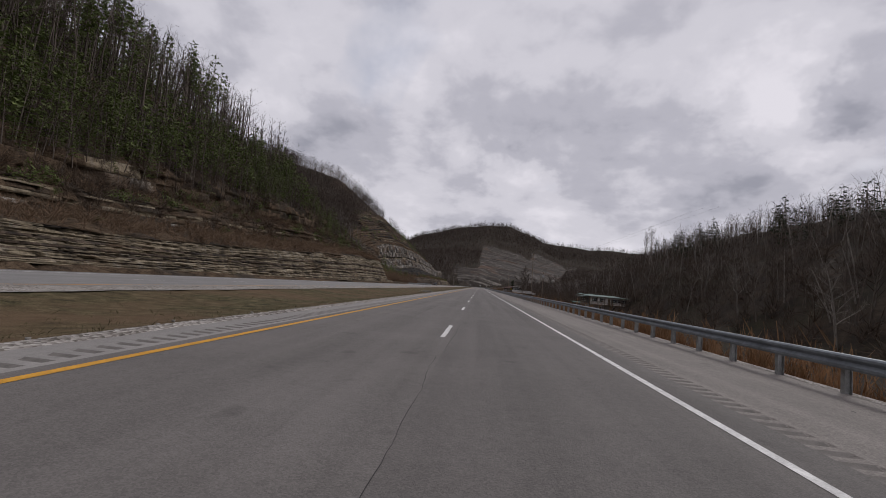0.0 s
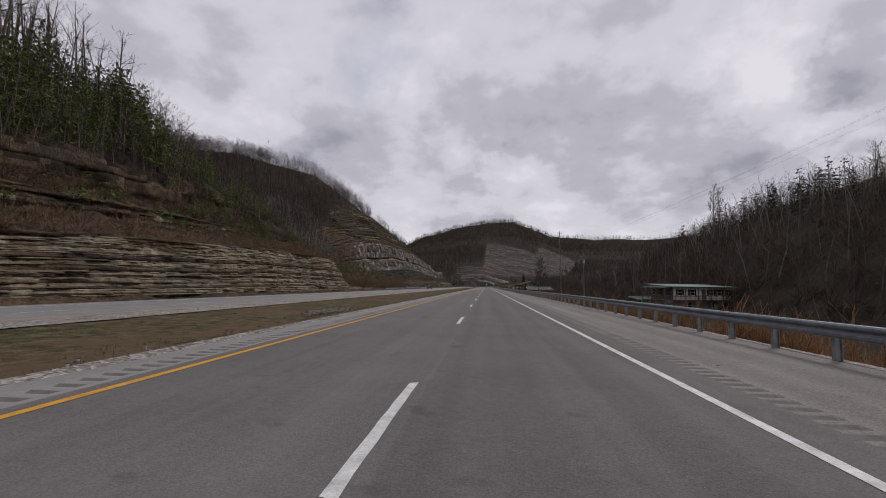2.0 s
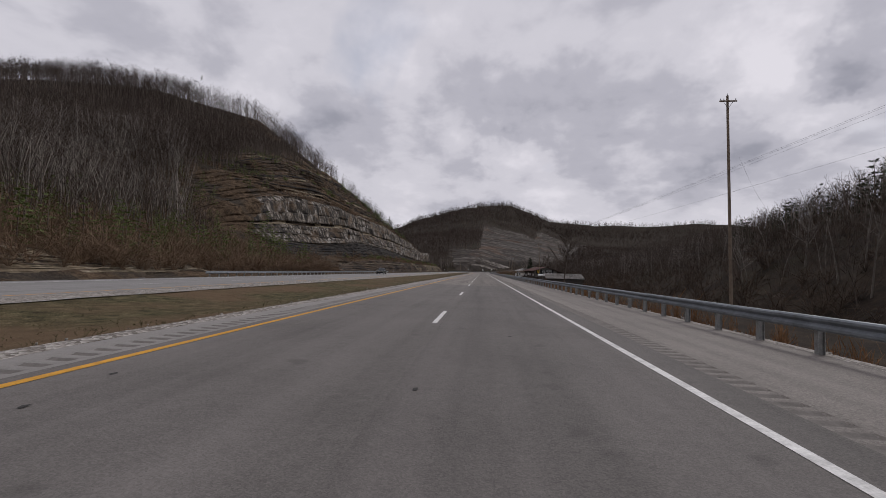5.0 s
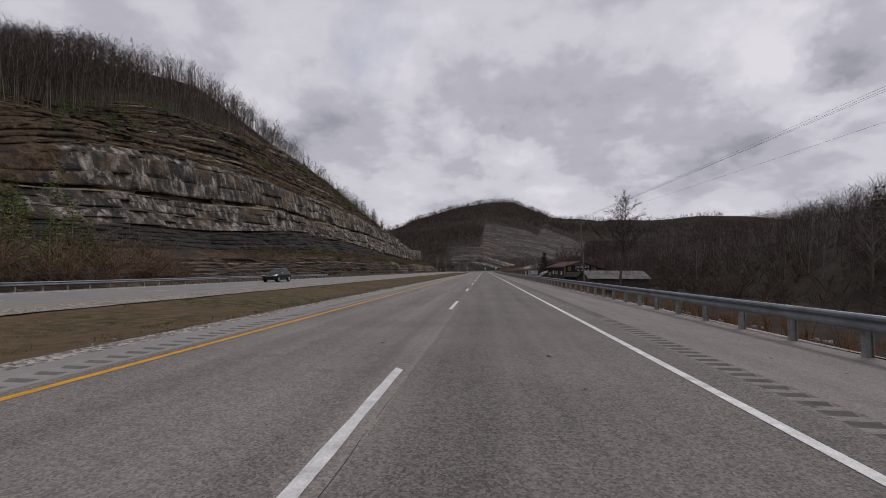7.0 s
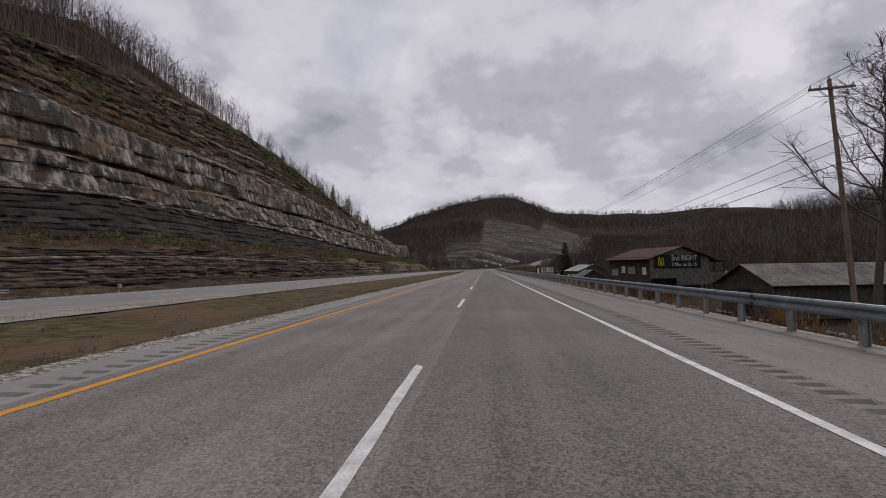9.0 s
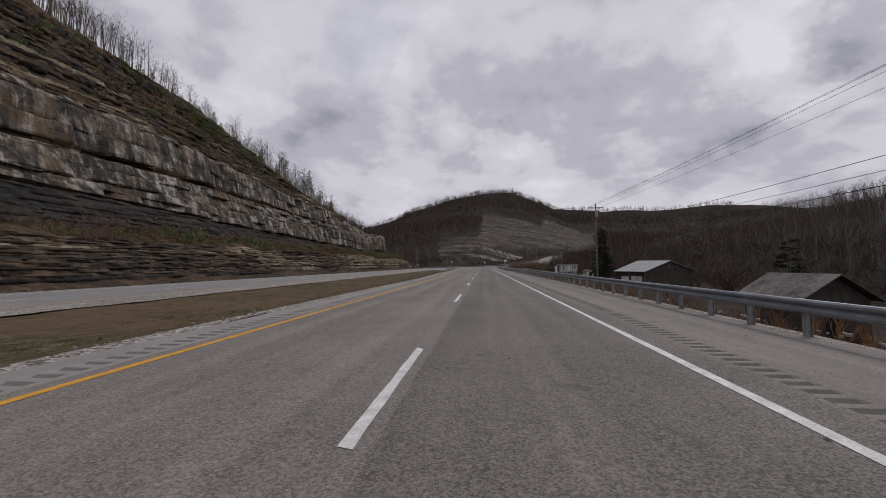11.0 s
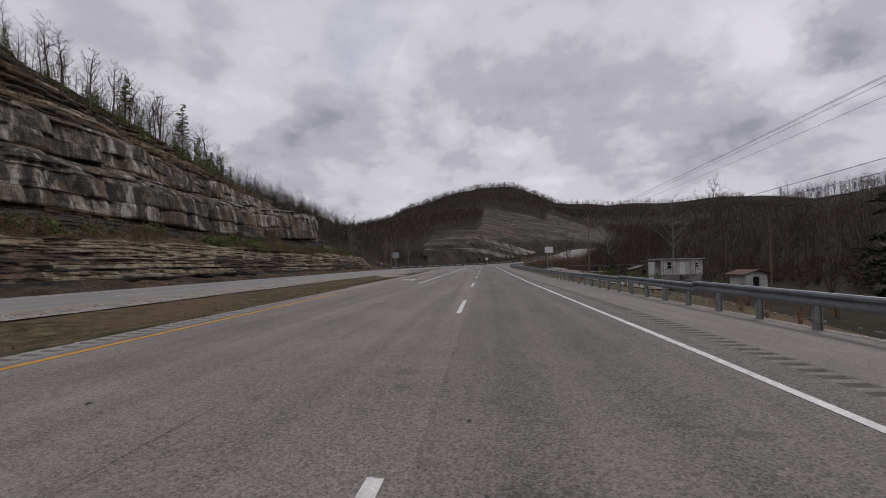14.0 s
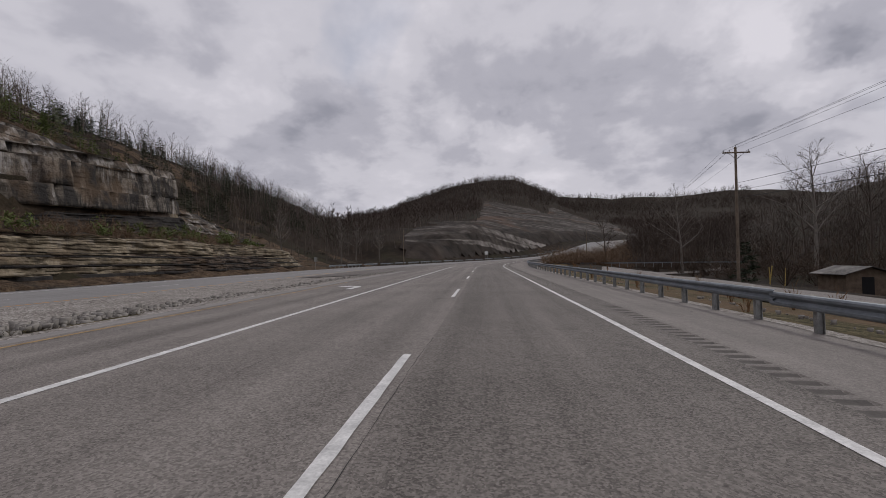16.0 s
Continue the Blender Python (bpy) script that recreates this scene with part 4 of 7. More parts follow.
def lane_line():
    """The dashed line between the lanes: every dash an own strip of worn paint."""
    root = thing("lane_line", label="broken white lane line of worn paint", category="road marking", kind="structure")
    rng = random.Random(4)
    shapes = []
    for k in range(5):
        for long in (3.05, 3.7):
            bm = bmesh.new()
            n = 10
            e = [[bm.verts.new((sx * (0.062 + rng.uniform(-0.008, 0.006)), -long * (1 - i / n) + (rng.uniform(-0.09, 0.09) if i in (0, n) else 0), 0)) for sx in (-1, 1)] for i in range(n + 1)]
            for a, b in zip(e, e[1:]):
                bm.faces.new((a[0], a[1], b[1], b[0]))
            me = bpy.data.meshes.new("dash")
            bm.to_mesh(me)
            bm.free()
            me.materials.append(M["paint_white"])
            shapes.append(me)
    for k in range(-2, 62):
        s = 12.19 * k + (3.34 if k >= 16 else 0)
        x, y = on_road(s, 0.0)
        ob = new("dash", shapes[(k % 5) * 2 + (1 if s > NEW else 0)])
        ob.parent = root
        ob.matrix_local = Matrix.Translation((float(x), float(y), 0.006 + float(road_z(s)))) @ Matrix.Rotation(-max(0, s - BEND) / RAD, 4, "Z")
    root2 = thing("far_lane_line", label="broken white lane line of the far carriageway", category="road marking", kind="structure")
    for k in range(-2, 58):
        s = 12.19 * k + 5
        x, y = on_road(s, -23.6)
        ob = new("dash", shapes[(k % 5) * 2])
        ob.parent = root2
        ob.matrix_local = Matrix.Translation((float(x), float(y), -0.394 + float(road_z(s)))) @ Matrix.Rotation(-max(0, s - BEND) / RAD, 4, "Z")


lane_line()


def turn_arrow(y):
    """A white left-turn arrow painted flat on the turning lane."""
    pts = [(0.18, -1.3), (0.18, 0.25), (0.05, 0.62), (-0.25, 0.82), (-0.55, 0.86), (-0.55, 1.2), (-1.15, 0.68), (-0.55, 0.15), (-0.55, 0.5), (-0.3, 0.45), (-0.14, 0.2), (-0.1, -1.3)]
    bm = bmesh.new()
    bm.faces.new([bm.verts.new((px, py, 0)) for px, py in pts])
    bmesh.ops.triangulate(bm, faces=bm.faces[:])
    me = bpy.data.meshes.new("turn_arrow")
    bm.to_mesh(me)
    bm.free()
    me.materials.append(M["paint_white"])
    ob = tagged(new("turn_arrow", me), "worn white left-turn arrow painted on the lane", "road marking", kind="structure")
    ob.location = (-5.1, y, 0.006)


turn_arrow(461.5)
turn_arrow(505.0)

# ---- guardrails ----
def w_beam(length):
    """A W-beam rail, 3 mm sheet with its two ribs, along +y."""
    prof = [(0.0, 0.155), (0.045, 0.145), (0.078, 0.11), (0.078, 0.065), (0.03, 0.03), (0.012, 0.0), (0.03, -0.03), (0.078, -0.065), (0.078, -0.11), (0.045, -0.145), (0.0, -0.155)]
    ring = [(-x, z) for x, z in prof] + [(-x + 0.012, z * 0.985) for x, z in reversed(prof)]
    bm = bmesh.new()
    ends = [[bm.verts.new((x, y, z)) for x, z in ring] for y in (0, length + 0.12)]
    n = len(ring)
    for i in range(n):
        bm.faces.new((ends[0][i], ends[0][(i + 1) % n], ends[1][(i + 1) % n], ends[1][i]))
    for e in ends:
        for i in range(len(prof) - 1):
            bm.faces.new((e[i], e[i + 1], e[n - 2 - i], e[n - 1 - i]))
    bmesh.ops.recalc_face_normals(bm, faces=bm.faces[:])
    return bm


def rail_section(bottom):
    """One 7.62 m length of guardrail: rail, four posts with blocks and bolts."""
    root = thing("guardrail", label="galvanised steel guardrail section on steel posts", category="guardrail", group="guardrail sections")
    part("rail", w_beam(7.62), M["steel"], root)
    for k in range(4):
        y = 0.95 + 1.905 * k
        bm = bmesh.new()
        for x0, x1 in ((0.10, 0.112), (0.238, 0.25)):
            box(bm, x0, y - 0.05, bottom, x1, y + 0.05, 0.12)
        box(bm, 0.112, y - 0.004, bottom, 0.238, y + 0.004, 0.12)
        post = part("post", bm, M["post_steel"], root)
        part("block", boxbm(0.012, y - 0.045, -0.16, 0.098, y + 0.045, 0.15, bevel=0.008), M["post_steel"], root)
        part("bolt", tube(bmesh.new(), (-0.002, y, 0.0), (0.02, y, 0.0), 0.018, sides=6), M["steel"], root)
    return root


def place(s, l, z=0.0, turn=0.0):
    x, y = on_road(s, l)
    return Matrix.Translation((float(x), float(y), float(road_z(s)) + float(crossfall(s, l)) + z)) @ Matrix.Rotation(-max(0, s - BEND) / RAD + radians(turn), 4, "Z")


def guardrails():
    first = rail_section(-1.1)
    first.matrix_world = place(-38.1, 8.15, 0.42)
    s = -38.1 + 7.62
    while s < 640:
        copy_thing(first, place(s, float(rail_line(s)), 0.42, math.degrees(math.atan((float(rail_line(s)) - float(rail_line(s + 7.62))) / 7.62))))
        s += 7.62
    s = 205.0
    while s < 304:
        copy_thing(first, place(s + 7.62, -32.0, 0.12, 180))
        s += 7.62
    s = 566.0
    while s < 720:
        copy_thing(first, place(s + 7.62, float(inward(-33.0)(s)), 0.12, 180))
        s += 7.62
    for k in range(6):
        copy_thing(first, Matrix.Translation((17 + k * 6.7, 603 - k * 3.6, -0.7)) @ Matrix.Rotation(radians(-118), 4, "Z"))
    for at, turn in ((place(312.8, -32.0, 0.12, 180), 0),):
        root = thing("guardrail_end", label="galvanised guardrail end terminal", category="guardrail end")
        root.matrix_world = at
        part("terminal", boxbm(-0.12, -0.35, -0.2, 0.1, 0.02, 0.2, bevel=0.03), M["steel"], root)
        part("post", boxbm(0.05, -0.25, -0.75, 0.2, -0.1, 0.05), M["post_steel"], root)


guardrails()

# ---- plants ----
def quads_from(segs):
    """Thin three-sided tapering sticks from rows of p, q, r0, r1."""
    segs = np.asarray(segs, float)
    p, q, r0, r1 = segs[:, 0:3], segs[:, 3:6], segs[:, 6:7], segs[:, 7:8]
    d = q - p
    d = d / np.maximum(np.linalg.norm(d, axis=1, keepdims=True), 1e-6)
    ref = np.where(np.abs(d[:, 2:3]) > 0.9, np.array([[1.0, 0, 0]]), np.array([[0, 0, 1.0]]))
    u = np.cross(d, ref)
    u /= np.linalg.norm(u, axis=1, keepdims=True)
    v = np.cross(d, u)
    ring = []
    for a in (0, 2.094, 4.189):
        o = u * math.cos(a) + v * math.sin(a)
        ring.append((p + o * r0, q + o * r1))
    V = np.stack([ring[0][0], ring[1][0], ring[2][0], ring[0][1], ring[1][1], ring[2][1]], 1).reshape(-1, 3)
    b = np.arange(len(segs))[:, None] * 6
    F = np.concatenate([b + [0, 1, 4, 3], b + [1, 2, 5, 4], b + [2, 0, 3, 5]], 0)
    return V, F


def blades(p, d, w, seed=0):
    """Flat tapering slips: rows of foot, run and half width."""
    rng = np.random.default_rng(seed)
    side = np.cross(d, rng.normal(size=d.shape))
    side /= np.maximum(np.linalg.norm(side, axis=1, keepdims=True), 1e-6)
    w = np.asarray(w).reshape(-1, 1)
    V = np.stack([p - side * w, p + side * w, p + d + side * w * 0.35, p + d - side * w * 0.35], 1).reshape(-1, 3)
    return V, np.arange(len(p) * 4).reshape(-1, 4)


def bare_tree(seed, h=13.0, limbs=9, subs=3, twigs=4, lean=0.05, spread=0.35, low=0.35, girth=0.017):
    """A leafless broadleaf tree: trunk and limbs as sticks, twigs as slips. Returns wood and twig meshes."""
    rng = np.random.default_rng(seed)
    segs, tp, td, tw = [], [], [], []
    pts = [np.zeros(3)]
    n = 6
    drift = rng.normal(0, lean, 2)
    for k in range(n):
        drift = drift + rng.normal(0, 0.03, 2)
        pts.append(pts[-1] + np.array([drift[0], drift[1], 1.0]) * h * 0.92 / n)
    rad = lambda u: h * girth * (1 - u) ** 0.8 + 0.012
    for k in range(n):
        segs.append([*pts[k], *pts[k + 1], rad(k / n), rad((k + 1) / n)])
    for i in range(limbs):
        u = low + (0.97 - low) * (i + rng.uniform(0, 0.9)) / limbs
        k = min(int(u * n), n - 1)
        base = pts[k] + (pts[k + 1] - pts[k]) * (u * n - k)
        az = i * 2.4 + rng.uniform(-0.5, 0.5)
        L = h * spread * (1.15 - u) * rng.uniform(0.7, 1.25) + 0.6
        d = np.array([math.cos(az), math.sin(az), rng.uniform(0.5, 1.3)])
        d /= np.linalg.norm(d)
        r = rad(u) * 0.55
        p = base
        for j in range(3):
            d2 = d + rng.normal(0, 0.16, 3) + np.array([0, 0, 0.12])
            d2 /= np.linalg.norm(d2)
            q = p + d2 * L / 3
            segs.append([*p, *q, r * (1 - j * 0.28), r * (1 - (j + 1) * 0.28) + 0.004])
            for m in range(subs):
                e = d2 + rng.normal(0, 0.55, 3) + np.array([0, 0, 0.15])
                e /= np.linalg.norm(e)
                b = p + (q - p) * rng.uniform(0.2, 1)
                ll = L * rng.uniform(0.22, 0.42)
                t = b + e * ll
                tp.append(b), td.append(t - b), tw.append(max(r * 0.28, 0.011))
                for w in range(twigs):
                    f = e + rng.normal(0, 0.6, 3)
                    f /= np.linalg.norm(f)
                    tp.append(b + (t - b) * rng.uniform(0.3, 1)), td.append(f * ll * rng.uniform(0.4, 0.8)), tw.append(0.007 + h * 0.0004)
            p, d = q, d2
    V, F = quads_from(segs)
    B = blades(np.array(tp), np.array(td), np.array(tw), seed)
    return (V, F), B


def pine_tree(seed, h=14.0, low=0.35, wide=0.22, rows=13, dense=26, droop=-0.05, w=0.0):
    """An evergreen: a straight trunk with whorls of boughs hung with small needle tufts."""
    rng = np.random.default_rng(seed)
    segs, tp, td, tw = [[0, 0, 0, 0, 0, h * 0.5, h * 0.014, h * 0.009], [0, 0, h * 0.5, 0, 0, h, h * 0.009, 0.01]], [], [], []
    for i in range(rows):
        u = low + (1 - low) * i / rows
        for k in range(5):
            az = rng.uniform(0, 6.28)
            L = h * wide * (1.12 - u) * rng.uniform(0.5, 1.2) * (0.65 if u < low + 0.1 else 1)
            z = h * (u + rng.uniform(-0.02, 0.02))
            d = np.array([math.cos(az), math.sin(az), droop + rng.uniform(-0.1, 0.25)])
            end = np.array([0, 0, z]) + d * L
            tp.append(np.array([[0, 0, z]])), td.append((end - [0, 0, z])[None]), tw.append([h * 0.0035])
            m = int(dense * (0.5 + L / (h * wide)) * 0.5)
            f = rng.uniform(0.25, 1.0, m)[:, None]
            foot = np.array([0, 0, z]) * (1 - f) + end * f + rng.normal(0, 0.07 * L + 0.03, (m, 3)) * [1, 1, 0.45]
            tp.append(foot), td.append((d * 0.5 + rng.normal(0, 0.55, (m, 3)) * [1, 1, 0.6]) * (0.10 * L + 0.22))
            tw.append([w or 0.05 + h * 0.0045] * m)
    tp, td = np.concatenate(tp), np.concatenate(td)
    return quads_from(segs), blades(tp, td, np.concatenate(tw), seed)


def brush(seed, h=1.4, n=60, wide=0.5, w=0.012, spray=0.3):
    rng = np.random.default_rng(seed)
    foot = rng.normal(0, 0.22 * wide, (n, 3)) * [1, 1, 0]
    run = rng.normal(0, 1, (n, 3)) * [wide, wide, 0.25] + [0, 0, 1.0]
    run *= (h * rng.uniform(0.4, 1.0, n))[:, None]
    mid = rng.uniform(0.3, 0.9, (n * 2, 1))
    pick = rng.integers(0, n, n * 2)
    f2 = foot[pick] + run[pick] * mid
    r2 = run[pick] * 0.35 + rng.normal(0, spray * h, (n * 2, 3)) * [1, 1, 0.6]
    return blades(np.concatenate([foot, f2]), np.concatenate([run, r2]), np.full(3 * n, w), seed)


def bush(seed, h=2.4, n=260):
    """A leafy evergreen bush of small tufts, uneven and open."""
    rng = np.random.default_rng(seed)
    c = rng.normal(0, 1, (n, 3))
    c /= np.linalg.norm(c, axis=1, keepdims=True)
    lump = rng.normal(0, 1, (7, 3)) * [0.32, 0.32, 0.25]
    foot = (lump[rng.integers(0, 7, n)] + c * rng.uniform(0.1, 0.36, n)[:, None]) * h
    foot[:, 2] = np.abs(foot[:, 2] + h * 0.32)
    return blades(foot, rng.normal(0, 0.085 * h, (n, 3)), np.full(n, 0.035 * h), seed)


def scatter(name, kinds, where, material, seed, size=(0.8, 1.2), slot=None, **tags):
    """Many small plants as one object: kinds are (V, F) meshes; where are feet (n, 3)."""
    rng = np.random.default_rng(seed)
    vs, fs, ms, at = [], [], [], 0
    pick = rng.integers(0, len(kinds), len(where))
    for k, parts in enumerate(kinds):
        spots = where[pick == k]
        if not len(spots):
            continue
        a, sc = rng.uniform(0, 6.28, len(spots)), rng.uniform(*size, len(spots))
        for m, (V, F) in enumerate(parts):
            c, s = (np.cos(a) * sc)[:, None], (np.sin(a) * sc)[:, None]
            W = np.stack([V[None, :, 0] * c - V[None, :, 1] * s, V[None, :, 0] * s + V[None, :, 1] * c, V[None, :, 2] * sc[:, None]], -1) + spots[:, None, :]
            vs.append(W.reshape(-1, 3))
            fs.append((F[None] + (np.arange(len(spots)) * len(V))[:, None, None] + at).reshape(-1, 4))
            ms.append(np.full(len(spots) * len(F), m))
            at += len(spots) * len(V)
    return mesh_ob(name, np.concatenate(vs), np.concatenate(fs), material, np.concatenate(ms), kind="stuff", **tags)


def feet(x, y, sink=0.15):
    x, y = np.asarray(x, float), np.asarray(y, float)
    return np.stack([x, y, surface(x, y) - sink], 1)


def surface(x, y):
    return height(x, y)


def rnd(seed):
    return np.random.default_rng(seed)


WOOD, WOODP, GREEN, GREEND = [M["bark"], M["twig"]], [M["bark_pale"], M["bark_pale"]], [M["bark"], M["needle"]], [M["bark"], M["needle_dark"]]
THIN = [bare_tree(50 + i, 12.5, 7, 2, 2, 0.05, 0.26, 0.45, 0.011) for i in range(6)]


def wood_tree(seed, h=12.5, limbs=9, twigs=4, wide=0.05, girth=0.011, spread=0.30, low=0.3):
    """A leafless tree for standing in a wood: trunk of sticks, limbs and twig sprays as slips."""
    rng = np.random.default_rng(seed)
    d = rng.normal(0, 0.06, 2)
    p0, p1, p2 = np.zeros(3), np.array([d[0], d[1], 0.5]) * h, np.array([d[0] * 2.4, d[1] * 2.4, 0.96]) * h
    V, F = quads_from([[*p0, *p1, h * girth, h * girth * 0.65], [*p1, *p2, h * girth * 0.65, 0.02]])
    tp, td, tw = [], [], []
    for i in range(limbs):
        u = low + (0.96 - low) * (i + rng.uniform(0, 0.9)) / limbs
        base = p1 * (u / 0.5) if u < 0.5 else p1 + (p2 - p1) * (u - 0.5) / 0.46
        az = i * 2.4 + rng.uniform(-0.5, 0.5)
        e = np.array([math.cos(az), math.sin(az), rng.uniform(0.6, 1.5)]) * h * spread * (1.2 - u) * rng.uniform(0.6, 1.2)
        tp.append(base), td.append(e), tw.append(wide)
        for k in range(twigs):
            f = e * 0.45 + rng.normal(0, 0.045 * h, 3)
            tp.append(base + e * rng.uniform(0.3, 1)), td.append(f), tw.append(wide * 0.62)
    return (V, F), blades(np.array(tp), np.array(td), np.array(tw), seed)


CROWNED = [bare_tree(55 + i, 11.0, 10, 3, 3, 0.05, 0.36, 0.28, 0.012) for i in range(5)]
MIDKIND = [wood_tree(70 + i, limbs=10, twigs=6, wide=0.048) for i in range(8)]
LITE = [wood_tree(170 + i, limbs=9, twigs=4, wide=0.042) for i in range(8)]
FARKIND = [wood_tree(80 + i, 15, 7, 2, 0.24, 0.018, 0.34, 0.25) for i in range(6)]
CREST = [wood_tree(180 + i, 26, 9, 3, 0.34, 0.016, 0.30, 0.06) for i in range(6)]
PINES = [pine_tree(90 + i, 13, 0.5, 0.24, 8, 9, w=0.14) for i in range(4)]
HEMF = [pine_tree(195 + i, 9, 0.06, 0.31, 11, 17, w=0.085) for i in range(4)]
TRUNKY = [wood_tree(160 + i, limbs=6, twigs=2, wide=0.035, girth=0.013, spread=0.24, low=0.45) for i in range(6)]
HEML = [pine_tree(95 + i, 9, 0.07, 0.31, 9, 9, w=0.17) for i in range(5)]


def on_section(y, key):
    """A place along the hillside's corners at y: key 2.5 lies half way from corner 2 to 3."""
    sx, sz = section(y)
    k = np.clip(np.floor(key).astype(int), 0, 12)
    w, i = key - k, np.arange(len(y))
    return np.stack([sx[i, k] * (1 - w) + sx[i, k + 1] * w, y, sz[i, k] * (1 - w) + sz[i, k + 1] * w - 0.1], 1)


def woods():
    # hillside over the first cut
    r = rnd(1)
    n = 420
    y, x = r.uniform(-10, 135, n), -60 - r.beta(1, 1.3, n) * 45
    scatter("hillside_woods", THIN, feet(x, y), WOOD, 2, (1.0, 1.6), label="bare grey winter trees on the hillside", category="woods")
    n = 620
    y, x = r.uniform(-20, 132, n), -58 - r.beta(1, 1.2, n) * 110
    scatter("hillside_thicket", LITE, feet(x, y), WOOD, 41, (0.7, 1.3), label="crowded bare trees behind the hillside edge", category="woods")
    n = 150
    y, x = r.uniform(0, 128, n), -62 - r.beta(1, 1.4, n) * 55
    scatter("hillside_pines", PINES, feet(x, y), GREEN, 3, (0.9, 1.55), label="tall pines among bare trees", category="woods")
    n = 620
    y, x = r.uniform(0, 196, n), -53.5 - r.beta(1.1, 1.6, n) * 50
    k = r.random(n) < np.interp(fbm(x, y, 22.0, 31), [-0.4, 0.0], [0.35, 1])
    scatter("hillside_hemlocks", HEML, feet(x[k], y[k]), GREEN, 4, (0.35, 0.95), label="young evergreens crowding the slope", category="woods")
    n = 380
    y, x = r.uniform(158, 208, n), -56 - r.beta(1, 1.2, n) * 90
    scatter("hill_end_thicket", LITE, feet(x, y), WOOD, 47, (0.35, 0.65), label="low bare trees at the end of the hillside", category="woods")
    n = 260
    y, x = r.uniform(0, 150, n), -50.5 - r.beta(1.2, 1.8, n) * 16
    k = r.random(n) < np.interp(fbm(x, y, 18.0, 33), [-0.3, 0.1], [0.15, 1])
    scatter("slope_foot_evergreens", HEMF, feet(x[k], y[k]), GREEN, 44, (0.3, 0.75), label="green hemlocks over the second ledge", category="woods")
    n = 150
    y, x = r.uniform(135, 200, n), -43 - r.beta(1.2, 1.8, n) * 40
    scatter("hillside_end_evergreens", HEMF, feet(x, y), GREEN, 42, (0.25, 0.6), label="green hemlocks at the end of the first cut", category="woods")
    n = 620
    y = r.uniform(-5, 172, n)
    a = on_section(y, r.uniform(6.2, 9.6, n))
    k = r.random(n) < np.interp(fbm(a[:, 0], y, 24.0, 35), [-0.3, 0.1], [0.3, 1])
    k &= y < 136
    scatter("slope_evergreens", HEML, a[k], GREEN, 61, (0.5, 1.15), label="dense dark hemlocks on the slope above the ledge", category="woods")
    n = 800
    y = r.uniform(-10, 160, n)
    scatter("slope_saplings", LITE, on_section(y, r.uniform(5.2, 9.5, n)), WOOD, 62, (0.3, 0.75), label="thin bare saplings on the slope above the ledge", category="woods")
    # hollow and the ridge behind
    n = 2800
    y, x = r.uniform(196, 330, n), -50 - r.beta(1, 1.2, n) * 190
    k = (x < np.interp(y, [196, 240, 258, 300, 330], [-52, -52, -74, -104, -110])) & ((x < -80) | (r.random(n) < 0.7))
    scatter("hollow_woods", LITE, feet(x[k], y[k]), WOOD, 5, (0.5, 0.95), label="bare woods in the hollow", category="woods")
    n = 1900
    y, x = r.uniform(288, 470, n), -98 - r.beta(1, 1.4, n) * 150
    k = x < np.interp(y, [290, 340, 420, 470], [-98, -103, -112, -112])
    scatter("ridge_woods", LITE, feet(x[k], y[k]), WOOD, 6, (0.8, 1.25), label="bare trees along the ridge", category="woods")
    n = 190
    y, x = r.uniform(186, 272, n), -42 - r.beta(1, 2, n) * 60
    k = ~((y > 262) & (x > -50))
    scatter("hollow_evergreens", HEML, feet(x[k], y[k]), GREEN, 7, (0.3, 0.8), label="dark evergreens in the hollow", category="woods")
    n = 150
    y, x = r.uniform(280, 345, n), -62 - r.beta(1, 1.3, n) * 60
    k = x < np.interp(y, [280, 292, 345], [-60, -72, -92])
    scatter("ridge_evergreens", HEML, feet(x[k], y[k]), GREEN, 45, (0.2, 0.5), label="green hemlocks along the shoulder of the cut", category="woods")
    n = 900
    y, x = r.uniform(215, 335, n), -78 - r.beta(1, 1.3, n) * 60
    k = x < np.interp(y, [225, 290, 330], [-80, -86, -96])
    scatter("shoulder_trees", MIDKIND, feet(x[k], y[k]), WOOD, 46, (0.65, 1.1), label="bare trees on the shoulder above the hollow", category="woods")
    n = 1000
    y, x = r.uniform(372, 432, n), -190 - r.random(n) * 190
    scatter("plateau_woods", MIDKIND, feet(x, y), WOOD, 73, (0.8, 1.3), label="bare trees along the skyline of the plateau", category="woods")
    # over and beyond the second cut
    n = 230
    y, x = r.uniform(440, 564, n), -74 - r.beta(1, 1.3, n) * 50
    k = x < np.interp(y, [440, 480, 520, 584], [-98, -86, -78, -80])
    scatter("crest_woods", CROWNED, feet(x[k], y[k]), WOOD, 8, (0.55, 1.05), label="bare trees over the rock cut", category="woods")
    n = 130
    y, x = r.uniform(430, 566, n), -66 - r.beta(1, 1.6, n) * 50
    k = x < np.interp(y, [430, 480, 520, 590], [-84, -74, -68, -62])
    scatter("crest_pines", HEMF, feet(x[k], y[k]), GREEN, 9, (0.2, 0.6), label="pines and hemlocks over the rock cut", category="woods")
    n = 170
    y, x = r.uniform(300, 430, n), -88 - r.beta(1, 1.5, n) * 40
    k = x < np.interp(y, [300, 340, 430], [-92, -96, -100])
    scatter("ridge_edge_trees", CROWNED, feet(x[k], y[k]), WOOD, 43, (0.5, 0.95), label="bare trees at the edge of the high cut", category="woods")
    n = 3600
    y, x = r.uniform(586, 900, n), -46 - r.beta(1, 1.2, n) * 200
    x = np.where((y > 650) & (r.random(n) < 0.4), r.uniform(-60, 90, n), x)
